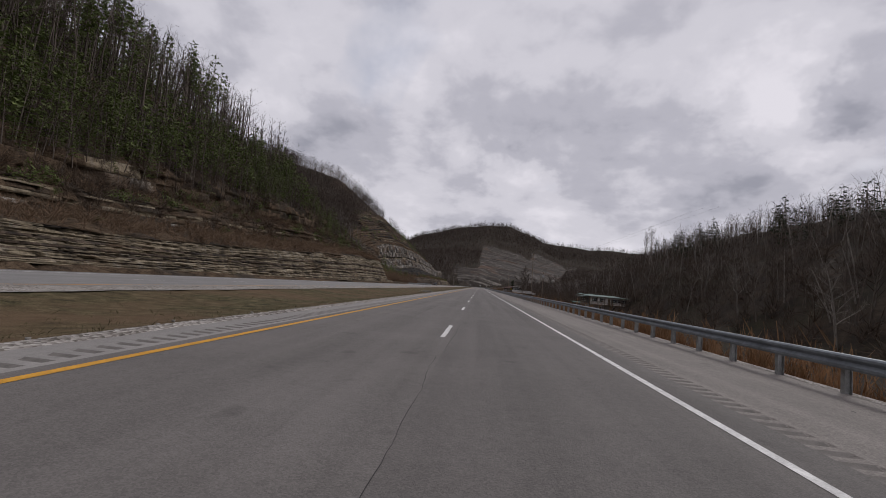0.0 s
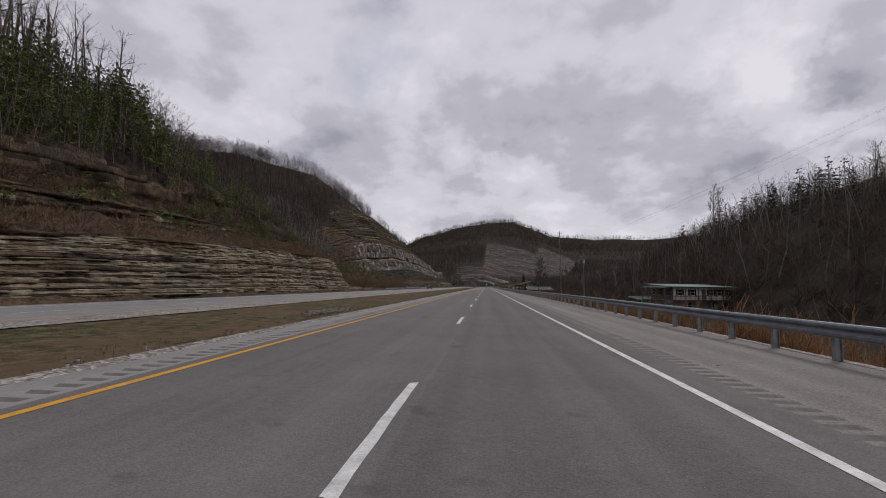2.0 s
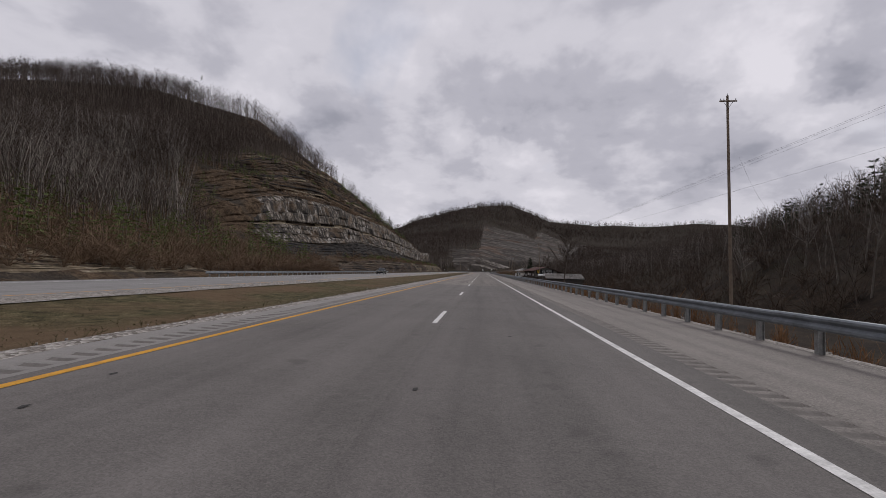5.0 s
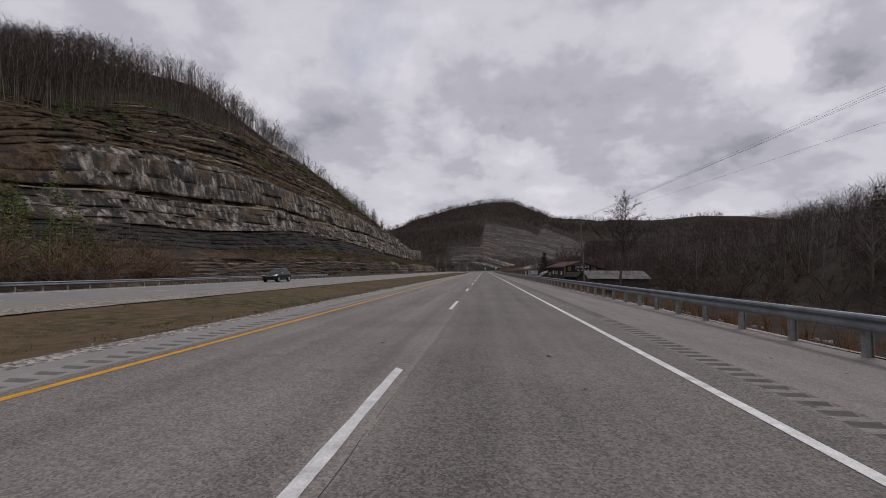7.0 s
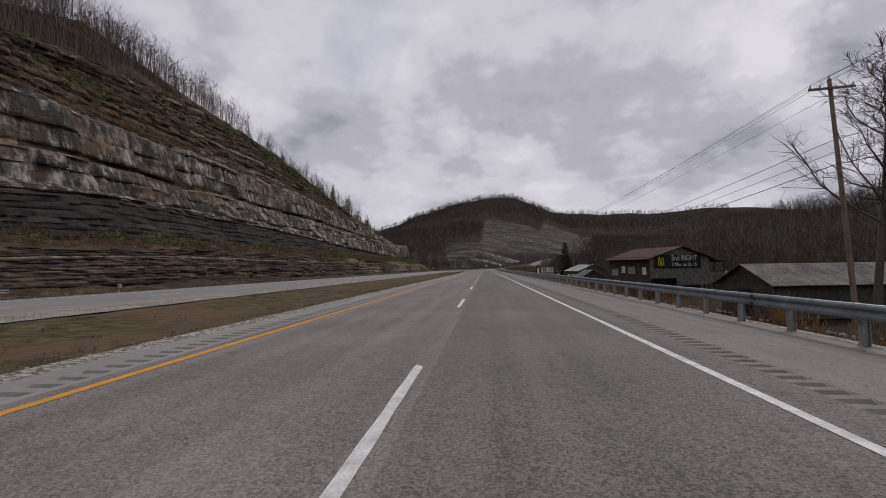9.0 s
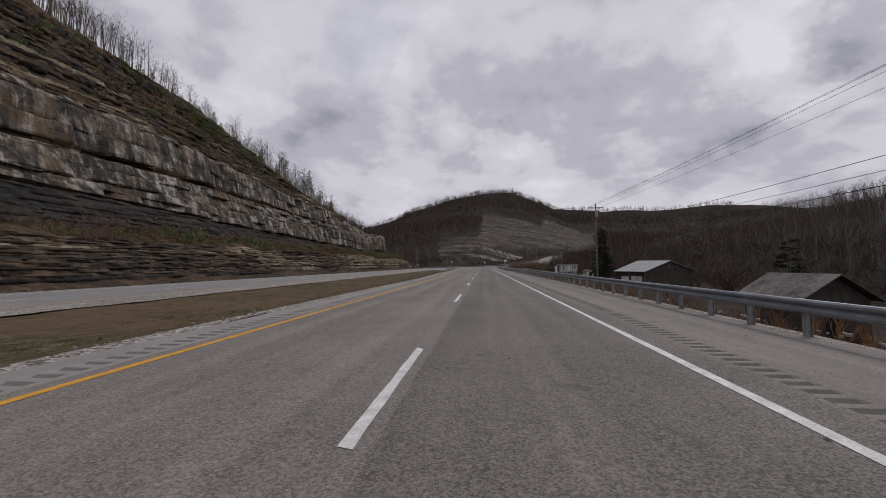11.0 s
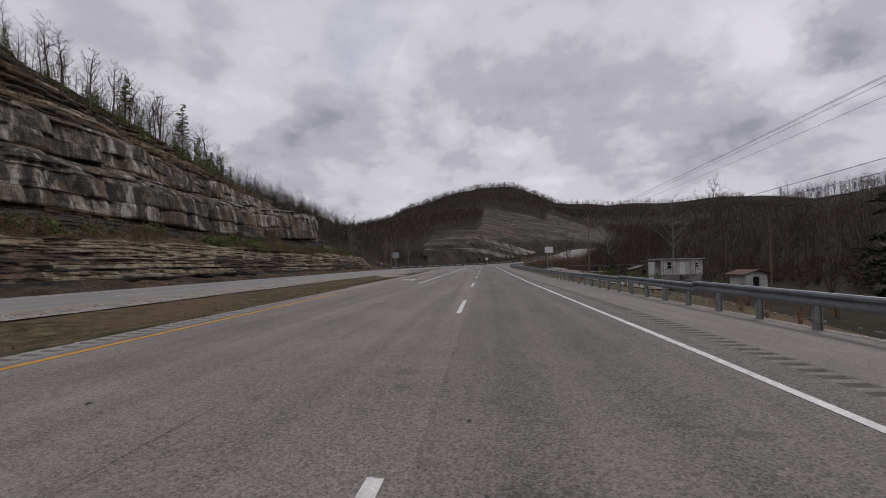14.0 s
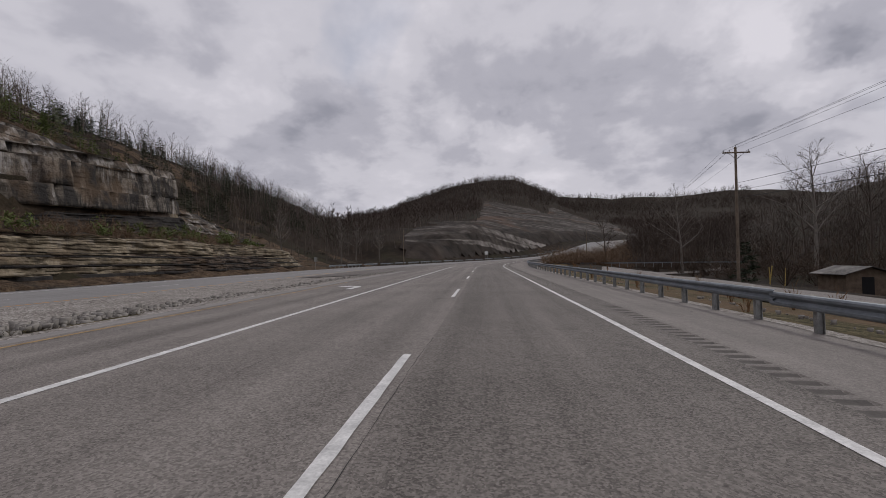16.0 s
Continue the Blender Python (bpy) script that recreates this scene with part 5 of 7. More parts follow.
    k = (lateral(x, y) < -42) & ~rock_mask(x, y)
    k &= (y > 640) | (r.random(n) < 0.6)
    scatter("valley_woods", LITE, feet(x[k], y[k]), WOOD, 10, (0.4, 1.0), label="bare woods beyond the rock cut", category="woods")
    n = 190
    y, x = r.uniform(560, 680, n), -68 - r.beta(1, 1.3, n) * 75
    scatter("wooded_slope_evergreens", HEMF, feet(x, y), GREEND, 72, (0.35, 0.75), label="dark evergreens on the slope past the rock cut", category="woods")
    n = 190
    y, x = r.uniform(590, 800, n), -75 - r.beta(1, 1.2, n) * 120
    scatter("valley_pines", HEMF, feet(x, y), GREEND, 11, (0.55, 1.0), label="dark pines on the hillside", category="woods")
    n = 1500
    y, x = r.uniform(200, 300, n), -62 - r.beta(1, 1.1, n) * 90
    k = x < np.interp(y, [200, 240, 262, 300], [-58, -60, -78, -108])
    x, y = x[k], y[k]
    scatter("pale_hollow_trunks", TRUNKY, feet(x, y), WOODP, 63, (0.7, 1.1), label="pale slender trunks among the hollow woods", category="woods")
    n = 170
    y = r.uniform(440, 580, n)
    scatter("cut_end_evergreens", HEMF, on_section(y, r.uniform(8.3, 12.6, n) + np.interp(y, [440, 520, 580], [2.0, 0, -0.6])), GREEN, 64, (0.25, 0.7), label="dark hemlocks over the end of the rock cut", category="woods")
    # right of the road
    n = 7600
    y, x = r.uniform(-60, 640, n), 46 + r.beta(1, 1.7, n) * 190
    k = (x > np.interp(y, [0, 220, 300, 420, 540, 640], [46, 48, 58, 64, 68, 72])) & (lateral(x, y) > 30)
    near = k & (x < np.interp(y, [0, 220, 300, 420, 540, 640], [60, 62, 72, 80, 86, 92]))
    scatter("valley_edge_woods", MIDKIND, feet(x[near], y[near]), WOOD, 12, (0.4, 0.8), label="bare winter woods at the foot of the valley side", category="woods")
    k &= ~near
    scatter("valley_side_woods", LITE, feet(x[k], y[k]), WOOD, 15, (0.4, 0.85), label="bare winter woods across the valley", category="woods")
    n = 150
    y, x = r.uniform(20, 330, n), 80 + r.beta(1, 1.2, n) * 44
    scatter("valley_side_pines", HEML, feet(x, y), GREEND, 13, (0.7, 1.35), label="dark conifers on the valley side", category="woods")
    n = 1100
    y, x = r.uniform(-20, 640, n), 50 + r.beta(1, 1.5, n) * 120
    k = (x > np.interp(y, [0, 220, 300, 420, 540, 640], [48, 50, 60, 68, 74, 80])) & (lateral(x, y) > 34)
    scatter("pale_valley_trunks", TRUNKY, feet(x[k], y[k]), WOODP, 65, (0.55, 0.95), label="pale slender trunks among the valley woods", category="woods")
    n = 2400
    y, x = r.uniform(420, 920, n), 120 + r.random(n) * 230
    k = lateral(x, y) > 42
    scatter("far_side_woods", LITE, feet(x[k], y[k]), WOOD, 74, (0.6, 1.1), label="bare woods on the far valley side", category="woods")
    n = 34
    y, x = r.uniform(500, 600, n), 50 + r.random(n) * 40
    k = lateral(x, y) > 38
    scatter("side_road_trees", CROWNED, feet(x[k], y[k]), WOOD, 75, (1.0, 1.6), label="tall bare trees behind the side road", category="woods")
    n = 900
    q, l = r.uniform(610, 800, n), 10 + r.beta(1, 1.2, n) * 50
    x, y = on_road(q, l)
    k = np.arctan2(x - 1, y - 471) > radians(17.2)
    scatter("inner_bend_woods", MIDKIND, feet(x[k], y[k]), WOOD, 70, (0.45, 0.95), label="bare woods on the inner side of the bend", category="woods")
    # far hill
    n = 15000
    y, x = r.uniform(640, 2650, n), r.uniform(-640, 900, n)
    y = 640 + (y - 640) * np.where(r.random(n) < 0.3, 0.4, 1)
    k = (lateral(x, y) < -42) & ~rock_mask(x, y) & (height(x, y) > 2)
    k |= (lateral(x, y) > 30) & (y > 640) & ~rock_mask(x, y)
    bend = k & (y < 820) & (lateral(x, y) > 30)
    scatter("bend_woods", LITE, feet(x[bend], y[bend]), WOOD, 48, (0.5, 1.0), label="bare woods inside the bend", category="woods")
    k &= (y > 820) & ((y > 960) | (x > -150))
    m = 2600
    cx = r.uniform(-430, 1400, m)
    cn = 1 + (cx - 1) / FAR - 22
    cy = 470 + FAR * (1010 + np.clip(cn + 20, 0, 220) * 1.1 + np.clip(-cn - 60, 0, 200) * 0.6 + r.uniform(-210, 5, m))
    scatter("crest_line_woods", CREST, feet(cx, cy), WOOD, 69, (0.6, 1.25), label="tall bare trees along the crest of the hill ahead", category="woods")
    scatter("far_woods", FARKIND, feet(x[k], y[k]), WOOD, 14, (1.0, 1.7), label="distant bare woods on the hill ahead", category="woods")


woods()
BRUSH = [(brush(20 + i, 1.3, 13, 0.5, 0.020),) for i in range(4)]
REED = [(brush(30 + i, 1.0, 13, 0.15, 0.012, 0.08),) for i in range(5)]
GRASS = [(brush(40 + i, 0.16, 5, 0.7, 0.007),) for i in range(4)]
THICK = [(brush(44 + i, 3.2, 19, 0.42, 0.030),) for i in range(4)]
BUSH = [(bush(60 + i, 2.2, 150),) for i in range(4)]


def undergrowth():
    r = rnd(5)
    n = 1500
    a = on_section(r.uniform(-20, 205, n), r.uniform(2.05, 3.2, n))
    c = on_section(r.uniform(-20, 205, 1100), r.uniform(3.0, 7.5, 1100))
    scatter("slope_brush", THICK, c, [M["brush_dark"]], 66, (0.3, 0.8), label="tangled grey-brown brush on the rocky slope", category="brush")
    b = on_section(r.uniform(-20, 200, 500), r.uniform(4.05, 4.95, 500))
    scatter("bench_brush", BRUSH, np.concatenate([a, b]), [M["brush"]], 21, (0.5, 1.3), label="dry brown brush on the rock bench", category="brush")
    n = 2100
    y = r.uniform(296, 560, n)
    key = np.where(r.random(n) < 0.45, r.uniform(2.0, 3.25, n), np.where(r.random(n) < 0.6, r.uniform(7, 8, n), r.uniform(9, 13, n)))
    scatter("ledge_brush", BRUSH, on_section(y, key), [M["brush"]], 22, (0.4, 1.2), label="dry brush on the ledges of the cut", category="brush")
    n = 1500
    y, x = r.uniform(188, 272, n), -38 - r.beta(1, 1.5, n) * 50
    k = ~((y > 256) & (x < -46))
    scatter("hollow_brush", THICK, feet(x[k], y[k]), [M["brush"]], 23, (0.4, 1.1), label="tangled brown brush in the hollow", category="brush")
    n = 420
    y = np.concatenate([r.uniform(-10, 205, 230), r.uniform(300, 560, n - 230)])
    low = np.where(y < 250, r.uniform(3.0, 5.6, n), r.uniform(2.2, 3.0, n))
    key = np.where(r.random(n) < np.where(y < 250, 0.55, 0.3), low, r.uniform(8.2, 13, n))
    scatter("ledge_bushes", BUSH, on_section(y, key), [M["needle"]], 24, (0.4, 1.2), label="small green bushes on the ledges", category="bush")
    n = 40
    x, y = r.uniform(21, 42, n), r.uniform(478, 508, n)
    k = ~((x > 28) & (x < 38) & (y > 496)) & ~((x > 36) & (y > 486) & (y < 496))
    scatter("yard_bushes", BUSH, feet(x[k], y[k]), [M["needle"]], 71, (0.4, 1.0), label="olive green bushes round the mobile home", category="bush")
    n = 46
    y, key = r.uniform(390, 570, n), r.uniform(2.1, 3.0, n)
    scatter("bench_bushes", BUSH, on_section(y, key), [M["needle"]], 29, (0.6, 1.35), label="green bushes growing on the low bench", category="bush")
    n = 900
    y = r.uniform(298, 575, n)
    scatter("cut_scrub", BRUSH, on_section(y, r.uniform(7.0, 12.9, n)), [M["brush_dark"]], 67, (0.2, 0.55), label="dark scrub on the upper ledges of the cut", category="brush")
    n = 900
    y, l = r.uniform(600, 790, n), 9.0 + r.beta(1.0, 1.3, n) * 22
    x, yy = on_road(y, l)
    scatter("bend_brush", THICK, np.stack([x, yy, height(x, yy) - 0.1], 1), [M["brush"]], 68, (0.6, 1.15), label="brown brush on the bank inside the bend", category="brush")
    n = 1700
    y, x = r.uniform(-30, 640, n), 42 + r.beta(1, 1.5, n) * 60
    k = lateral(x, y) > 26
    scatter("valley_brush", THICK, feet(x[k], y[k]), [M["brush_dark"]], 25, (0.6, 1.5), label="tangled dark brush on the valley floor", category="brush")
    n = 5200
    y, l = r.uniform(-20, 640, n), 9.5 + r.beta(1.0, 1.6, n) * 10
    k = r.random(n) < np.interp(y, [0, 150, 230, 320, 440, 640], [1, 1, 0.8, 0.9, 0.12, 0.06])
    x, yy = on_road(y[k], l[k])
    scatter("tall_dry_grass", REED, feet(x, yy, 0.1), [M["reed"]], 26, (0.6, 1.35), label="tall orange-brown dry grass below the guardrail", category="grass")
    n = 2600
    y, l = r.uniform(-10, 165, n), 10.6 + r.beta(1.0, 1.4, n) * 8
    scatter("pale_tall_grass", REED, np.stack([l, y, height(l, y) - 0.1], 1), [M["reed_pale"]], 28, (1.2, 1.75), label="pale tall dry grass behind the guardrail", category="grass")
    n = 4600
    y = r.uniform(8, 520, n)
    u = r.beta(0.8, 1.2, n)
    right = bay(y) - 1.9
    l = right - u * (right + 16.8)
    z = np.interp(u, [0, 0.06, 0.2, 0.33, 0.6, 0.75, 1], [-0.10, -0.2, -0.42, -0.62, -0.68, -0.6, -0.45])
    scatter("median_tufts", GRASS, np.stack([l, y, z - 0.02], 1), [M["tuft"]], 27, (0.35, 0.95), label="short dry grass tufts in the median", category="grass")


undergrowth()


def stones(name, where, seed, size, material, **tags):
    """Broken stones as one object of rough blocks."""
    r = rnd(seed)
    n = len(where)
    cube = np.array([[a, b, c] for a in (-1, 1) for b in (-1, 1) for c in (-1, 1)], float)
    F = np.array([[0, 1, 3, 2], [4, 6, 7, 5], [0, 4, 5, 1], [2, 3, 7, 6], [0, 2, 6, 4], [1, 5, 7, 3]])
    s = r.uniform(*size, (n, 1, 1)) * r.uniform(0.6, 1.3, (n, 1, 3))
    V = cube[None] * s * r.uniform(0.55, 1.15, (n, 8, 1)) * 0.5
    a = r.uniform(0, 6.28, n)
    c, q = np.cos(a)[:, None], np.sin(a)[:, None]
    V = np.stack([V[..., 0] * c - V[..., 1] * q, V[..., 0] * q + V[..., 1] * c, V[..., 2]], -1) + where[:, None, :]
    return mesh_ob(name, V.reshape(-1, 3), (F[None] + (np.arange(n) * 8)[:, None, None]).reshape(-1, 4), material, kind="stuff", **tags)


DRAIN = (-9.6, 95.0)


def all_stones():
    r = rnd(9)
    n = 2300
    y = r.uniform(5, 402, n)
    stones("verge_stones", np.stack([bay(y) - 1.35 - np.abs(r.normal(0, 0.32, n)), y, np.full(n, -0.07)], 1), 31, (0.02, 0.08), [M["stone"]], label="loose pale stones along the pavement edge", category="stones")
    n = 300
    y = DRAIN[1] + r.normal(0, 1.7, n)
    l = DRAIN[0] + (y - DRAIN[1]) * 0.03 + r.normal(0, 0.42, n)
    stones("drain_stones", np.stack([l, y, np.full(n, -0.52) + r.uniform(-0.05, 0.1, n)], 1), 32, (0.05, 0.14), [M["stone"]], label="pale riprap stones in the median drain", category="stones")
    n = 2600
    y = r.uniform(490, 534, n)
    l = -9.0 - np.abs(r.normal(0, 1.0, n)) - np.clip((528 - y) / 50, 0, 1) * 0.6
    stones("berm_stones", np.stack([l, y, -0.16 - 0.05 * np.abs(l + 9) + r.uniform(-0.05, 0.06, n)], 1), 33, (0.05, 0.22), [M["stone"]], label="pale broken stones heaped along the median tip", category="stones")
    n = 2200
    y = r.uniform(10, 560, n)
    stones("cliff_foot_rubble", np.stack([r.uniform(-37.5, -32.5, n), y, np.full(n, -0.75)], 1), 34, (0.1, 0.5), [M["rubble"]], label="fallen grey rock rubble at the cliff foot", category="stones")
    n = 1500
    y = r.uniform(5, 620, n)
    x, yy = on_road(y, 8.75 + np.abs(r.normal(0, 0.25, n)))
    stones("rail_stones", np.stack([x, yy, road_z(y) - 0.30], 1), 35, (0.03, 0.1), [M["stone"]], label="loose stones under the guardrail", category="stones")


all_stones()

# ---- buildings, poles, signs ----
def gz(x, y):
    return float(height(np.array([[float(x)]]), np.array([[float(y)]]))[0, 0])


M["white_siding"] = plain("white_siding", (0.80, 0.79, 0.76), 0.7, grain=0.10, scale=1.5)
M["old_siding"] = plain("weathered_white_siding", (0.60, 0.585, 0.55), 0.8, grain=0.22, scale=1.2)
M["metal_green"] = plain("green_grey_roof_metal", (0.155, 0.215, 0.195), 0.75, 0.0, grain=0.14, scale=0.8)
M["green_roof"] = plain("dark_green_roof", (0.032, 0.075, 0.058), 0.9, 0.0, grain=0.15, scale=0.8)
M["metal_pale"] = plain("pale_roof_metal", (0.40, 0.405, 0.41), 0.55, 0.15, grain=0.10, scale=0.7)
M["rust_roof"] = plain("rusty_roof_metal", (0.075, 0.030, 0.024), 0.9, 0.0, grain=0.3, scale=0.7)
M["stained_roof"] = plain("stained_grey_roofing", (0.16, 0.148, 0.138), 0.9, grain=0.4, scale=0.6)
M["grey_board"] = plain("weathered_grey_boards", (0.15, 0.138, 0.126), 0.9, grain=0.3, scale=2.0)
M["dark_board"] = plain("dark_weathered_boards", (0.075, 0.066, 0.058), 0.9, grain=0.3, scale=2.0)
M["brown_wood"] = plain("brown_deck_wood", (0.16, 0.118, 0.085), 0.9, grain=0.25, scale=2.0)
M["pole_wood"] = plain("pole_wood", (0.21, 0.165, 0.125), 0.95, grain=0.25, scale=1.2)
M["black_paint"] = plain("black_paint", (0.012, 0.012, 0.013), 0.5)
M["sign_white"] = plain("sign_white", (0.75, 0.75, 0.73), 0.6, grain=0.06)
M["sign_yellow"] = plain("sign_yellow", (0.80, 0.50, 0.04), 0.6, grain=0.06)
M["sign_grey"] = plain("sign_back_aluminium", (0.40, 0.41, 0.41), 0.5, 0.6, grain=0.08)
M["wire"] = plain("black_cable", (0.018, 0.018, 0.02), 0.7)
M["ceramic"] = plain("grey_insulator", (0.32, 0.33, 0.34), 0.3, grain=0.05)
M["glass_dark"] = plain("dark_window_glass", (0.02, 0.023, 0.026), 0.08, grain=0.05, spec=0.6)
M["concrete"] = plain("concrete_block", (0.30, 0.285, 0.265), 0.95, grain=0.2, scale=1.5)
M["red_brown"] = plain("red_brown_boards", (0.13, 0.065, 0.048), 0.9, grain=0.25, scale=1.5)


def prism(pts, y0, y1):
    """A solid from an (x, z) outline pushed along y."""
    bm = bmesh.new()
    a, b = [bm.verts.new((x, y0, z)) for x, z in pts], [bm.verts.new((x, y1, z)) for x, z in pts]
    n = len(pts)
    bm.faces.new(a), bm.faces.new(b[::-1])
    for i in range(n):
        bm.faces.new((a[i], b[i], b[(i + 1) % n], a[(i + 1) % n]))
    bmesh.ops.recalc_face_normals(bm, faces=bm.faces[:])
    return bm


def slab(p, q, r, thick):
    """A sloping sheet: a parallelogram p, q, r with thickness along z."""
    p, q, r = Vector(p), Vector(q), Vector(r)
    up = Vector((0, 0, thick))
    s = q + r - p
    bm = bmesh.new()
    v = [bm.verts.new(c) for c in (p, q, s, r, p + up, q + up, s + up, r + up)]
    for f in ((0, 1, 2, 3), (4, 5, 6, 7), (0, 1, 5, 4), (1, 2, 6, 5), (2, 3, 7, 6), (3, 0, 4, 7)):
        bm.faces.new([v[i] for i in f])
    bmesh.ops.recalc_face_normals(bm, faces=bm.faces[:])
    return bm


def window_at(root, x, z, w, h, y, side=-1, shutters=True):
    """A window on a wall that faces -y: pane, frame bars, shutters."""
    win = part("window", boxbm(x - w / 2, y + side * 0.03, z - h / 2, x + w / 2, y + 0.02, z + h / 2), M["glass_dark"], root)
    bm = bmesh.new()
    for a in (-w / 2, w / 2 - 0.07):
        box(bm, x + a, y + side * 0.06, z - h / 2, x + a + 0.07, y - 0.001, z + h / 2)
    for a in (-h / 2, -0.03, h / 2 - 0.07):
        box(bm, x - w / 2, y + side * 0.062, z + a, x + w / 2, y - 0.002, z + a + 0.07)
    part("frame", bm, M["sign_white"], win)
    if shutters:
        for a in (-w / 2 - 0.36, w / 2 + 0.02):
            part("shutter", boxbm(x + a, y + side * 0.05, z - h / 2, x + a + 0.34, y, z + h / 2), M["black_paint"], win)
    return win


def porch_house():
    """Two-storey white house with a metal roof and a long timber porch."""
    x, y = 37.9, 155.6
    g = -3.4
    root = thing("house", (x, y, g), 14, "two-storey white house with pale green metal roof and porch", "house")
    W, D = 12.8, 7.0
    part("wall", boxbm(0, 0, 0, W, D, 2.5), M["concrete"], root, "block lower storey")
    part("wall", boxbm(0, 0, 2.5, W, D, 5.05), M["white_siding"], root, "white siding upper storey")
    for k in range(8):
        part("siding_board", boxbm(0.02, -0.015, 2.55 + k * 0.31, W - 0.02, 0.0, 2.55 + k * 0.31 + 0.28), M["white_siding"], root)
    for a in (1.5, 4.2, 8.4, 10.2, 11.9):
        window_at(root, a, 3.95, 1.0, 1.25, -0.015)
    for a in (3.6, 8.6, 11.4):
        window_at(root, a, 1.4, 1.0, 1.0, -0.001, shutters=False)
    part("door", boxbm(6.3, -0.05, 2.5, 7.2, -0.016, 4.55), M["brown_wood"], root)
    part("roof", slab((-1.2, -1.3, 5.05), (W + 0.8, -1.3, 5.05), (-1.2, D + 0.6, 5.6), 0.07), M["metal_green"], root, "pale green ribbed metal")
    roof = bmesh.new()
    for k in range(23):
        a = -1.1 + k * 0.63
        bmesh.ops.create_cube(roof, size=1, matrix=Matrix.Translation((a, D / 2 - 0.45, 5.33)) @ Matrix.Rotation(math.atan2(0.6, D + 2.1), 4, "X") @ Matrix.Diagonal((0.035, D + 2.0, 0.03, 1)))
    part("roof_rib", roof, M["metal_green"], root)
    part("porch_floor", boxbm(-1.2, -1.5, 2.32, W + 0.8, 0, 2.48), M["brown_wood"], root)
    for k in range(6):
        a = -1.1 + k * 2.75
        part("porch_post", boxbm(a, -1.45, 0, a + 0.11, -1.34, 4.95), M["brown_wood"], root)
    for z in (2.85, 3.15, 3.42):
        part("porch_rail", boxbm(-1.15, -1.43, z, W + 0.75, -1.38, z + 0.07), M["brown_wood"], root)
    for k in range(53):
        a = -1.1 + k * 0.27
        part("picket", boxbm(a, -1.42, 2.5, a + 0.06, -1.40, 3.42), M["brown_wood"], root)
    for k in range(24):
        part("side_board", boxbm(-0.03 - 0.006 * (k % 2), 0.01 + k * 0.29, 2.5, -0.002, 0.01 + k * 0.29 + 0.275, 5.04), M["grey_board"], root)
    for b in (1.3, 3.6, 5.6):
        pane = part("window", boxbm(-0.06, b - 0.45, 3.35, -0.037, b + 0.45, 4.55), M["glass_dark"], root)
        frame_bars = bmesh.new()
        for z in (3.31, 3.93, 4.55):
            box(frame_bars, -0.075, b - 0.5, z, -0.038, b + 0.5, z + 0.06)
        part("frame", frame_bars, M["old_siding"], pane)
    part("roof", slab((-2.3, -0.9, 4.86), (-1.22, -0.9, 5.0), (-2.3, D, 4.86), 0.07), M["metal_green"], root, "pale green porch roof")
    part("porch_floor", boxbm(-2.2, -0.6, 2.32, -1.22, D, 2.46), M["brown_wood"], root)
    for b in (-0.5, 2.2, 4.6, 6.7):
        part("porch_post", boxbm(-2.15, b, 0, -2.04, b + 0.11, 4.88), M["brown_wood"], root)
    for z in (2.85, 3.4):
        part("porch_rail", boxbm(-2.13, -0.5, z, -2.07, 6.8, z + 0.07), M["brown_wood"], root)
    part("lattice", boxbm(-2.12, -0.5, 0.1, -2.06, 6.8, 2.3), M["dark_board"], root)
    part("annex", boxbm(W + 0.02, 1.2, 0, W + 4.8, D - 0.4, 4.3), M["grey_board"], root, "grey board annex")
    part("annex_roof", slab((W - 0.2, 0.8, 4.3), (W + 5.1, 0.8, 4.1), (W - 0.2, D, 4.45), 0.08), M["dark_board"], root)


def green_shed():
    root = thing("shed", (37.6, 173.5, -3.4), 8, "low open shed with dark green metal roof", "shed")
    for a in (0.1, 3.1, 6.1):
        for b in (0.1, 4.1):
            part("post", boxbm(a, b, 0, a + 0.15, b + 0.15, 2.0), M["brown_wood"], root)
    part("back_wall", boxbm(0, 4.3, 0, 6.4, 4.4, 1.95), M["dark_board"], root)
    part("roof", slab((-0.6, -0.5, 1.85), (7.0, -0.5, 1.85), (-0.6, 4.8, 2.55), 0.08), M["green_roof"], root)


def board_wall(root, x0, x1, y, z0, top, material, skip=(), step=0.24, name="board"):
    """Upright boards side by side; top gives the height over x; skip lists open spans."""
    r = random.Random(int(x0 * 31 + y * 7))
    shapes = {}
    a = x0
    while a < x1 - 0.02:
        b = min(a + step, x1)
        if not any(s0 < (a + b) / 2 < s1 for s0, s1 in skip):
            t = min(top(a), top(b)) - r.uniform(0, 0.05)
            part(name, boxbm(a + 0.012, y - 0.025 - r.uniform(0, 0.012), z0 + r.uniform(0, 0.08), b - 0.012, y + 0.02, t), material, root)
        a = b


def flat_text(words, size, parent, at, material):
    cu = bpy.data.curves.new("lettering", "FONT")
    cu.body, cu.size, cu.extrude = words, size, 0.006
    cu.align_x, cu.align_y = "CENTER", "CENTER"
    cu.materials.append(material)
    ob = new("lettering", cu)
    ob.parent = parent
    ob.matrix_local = Matrix.Translation(at) @ Matrix.Rotation(radians(90), 4, "X")
    return ob


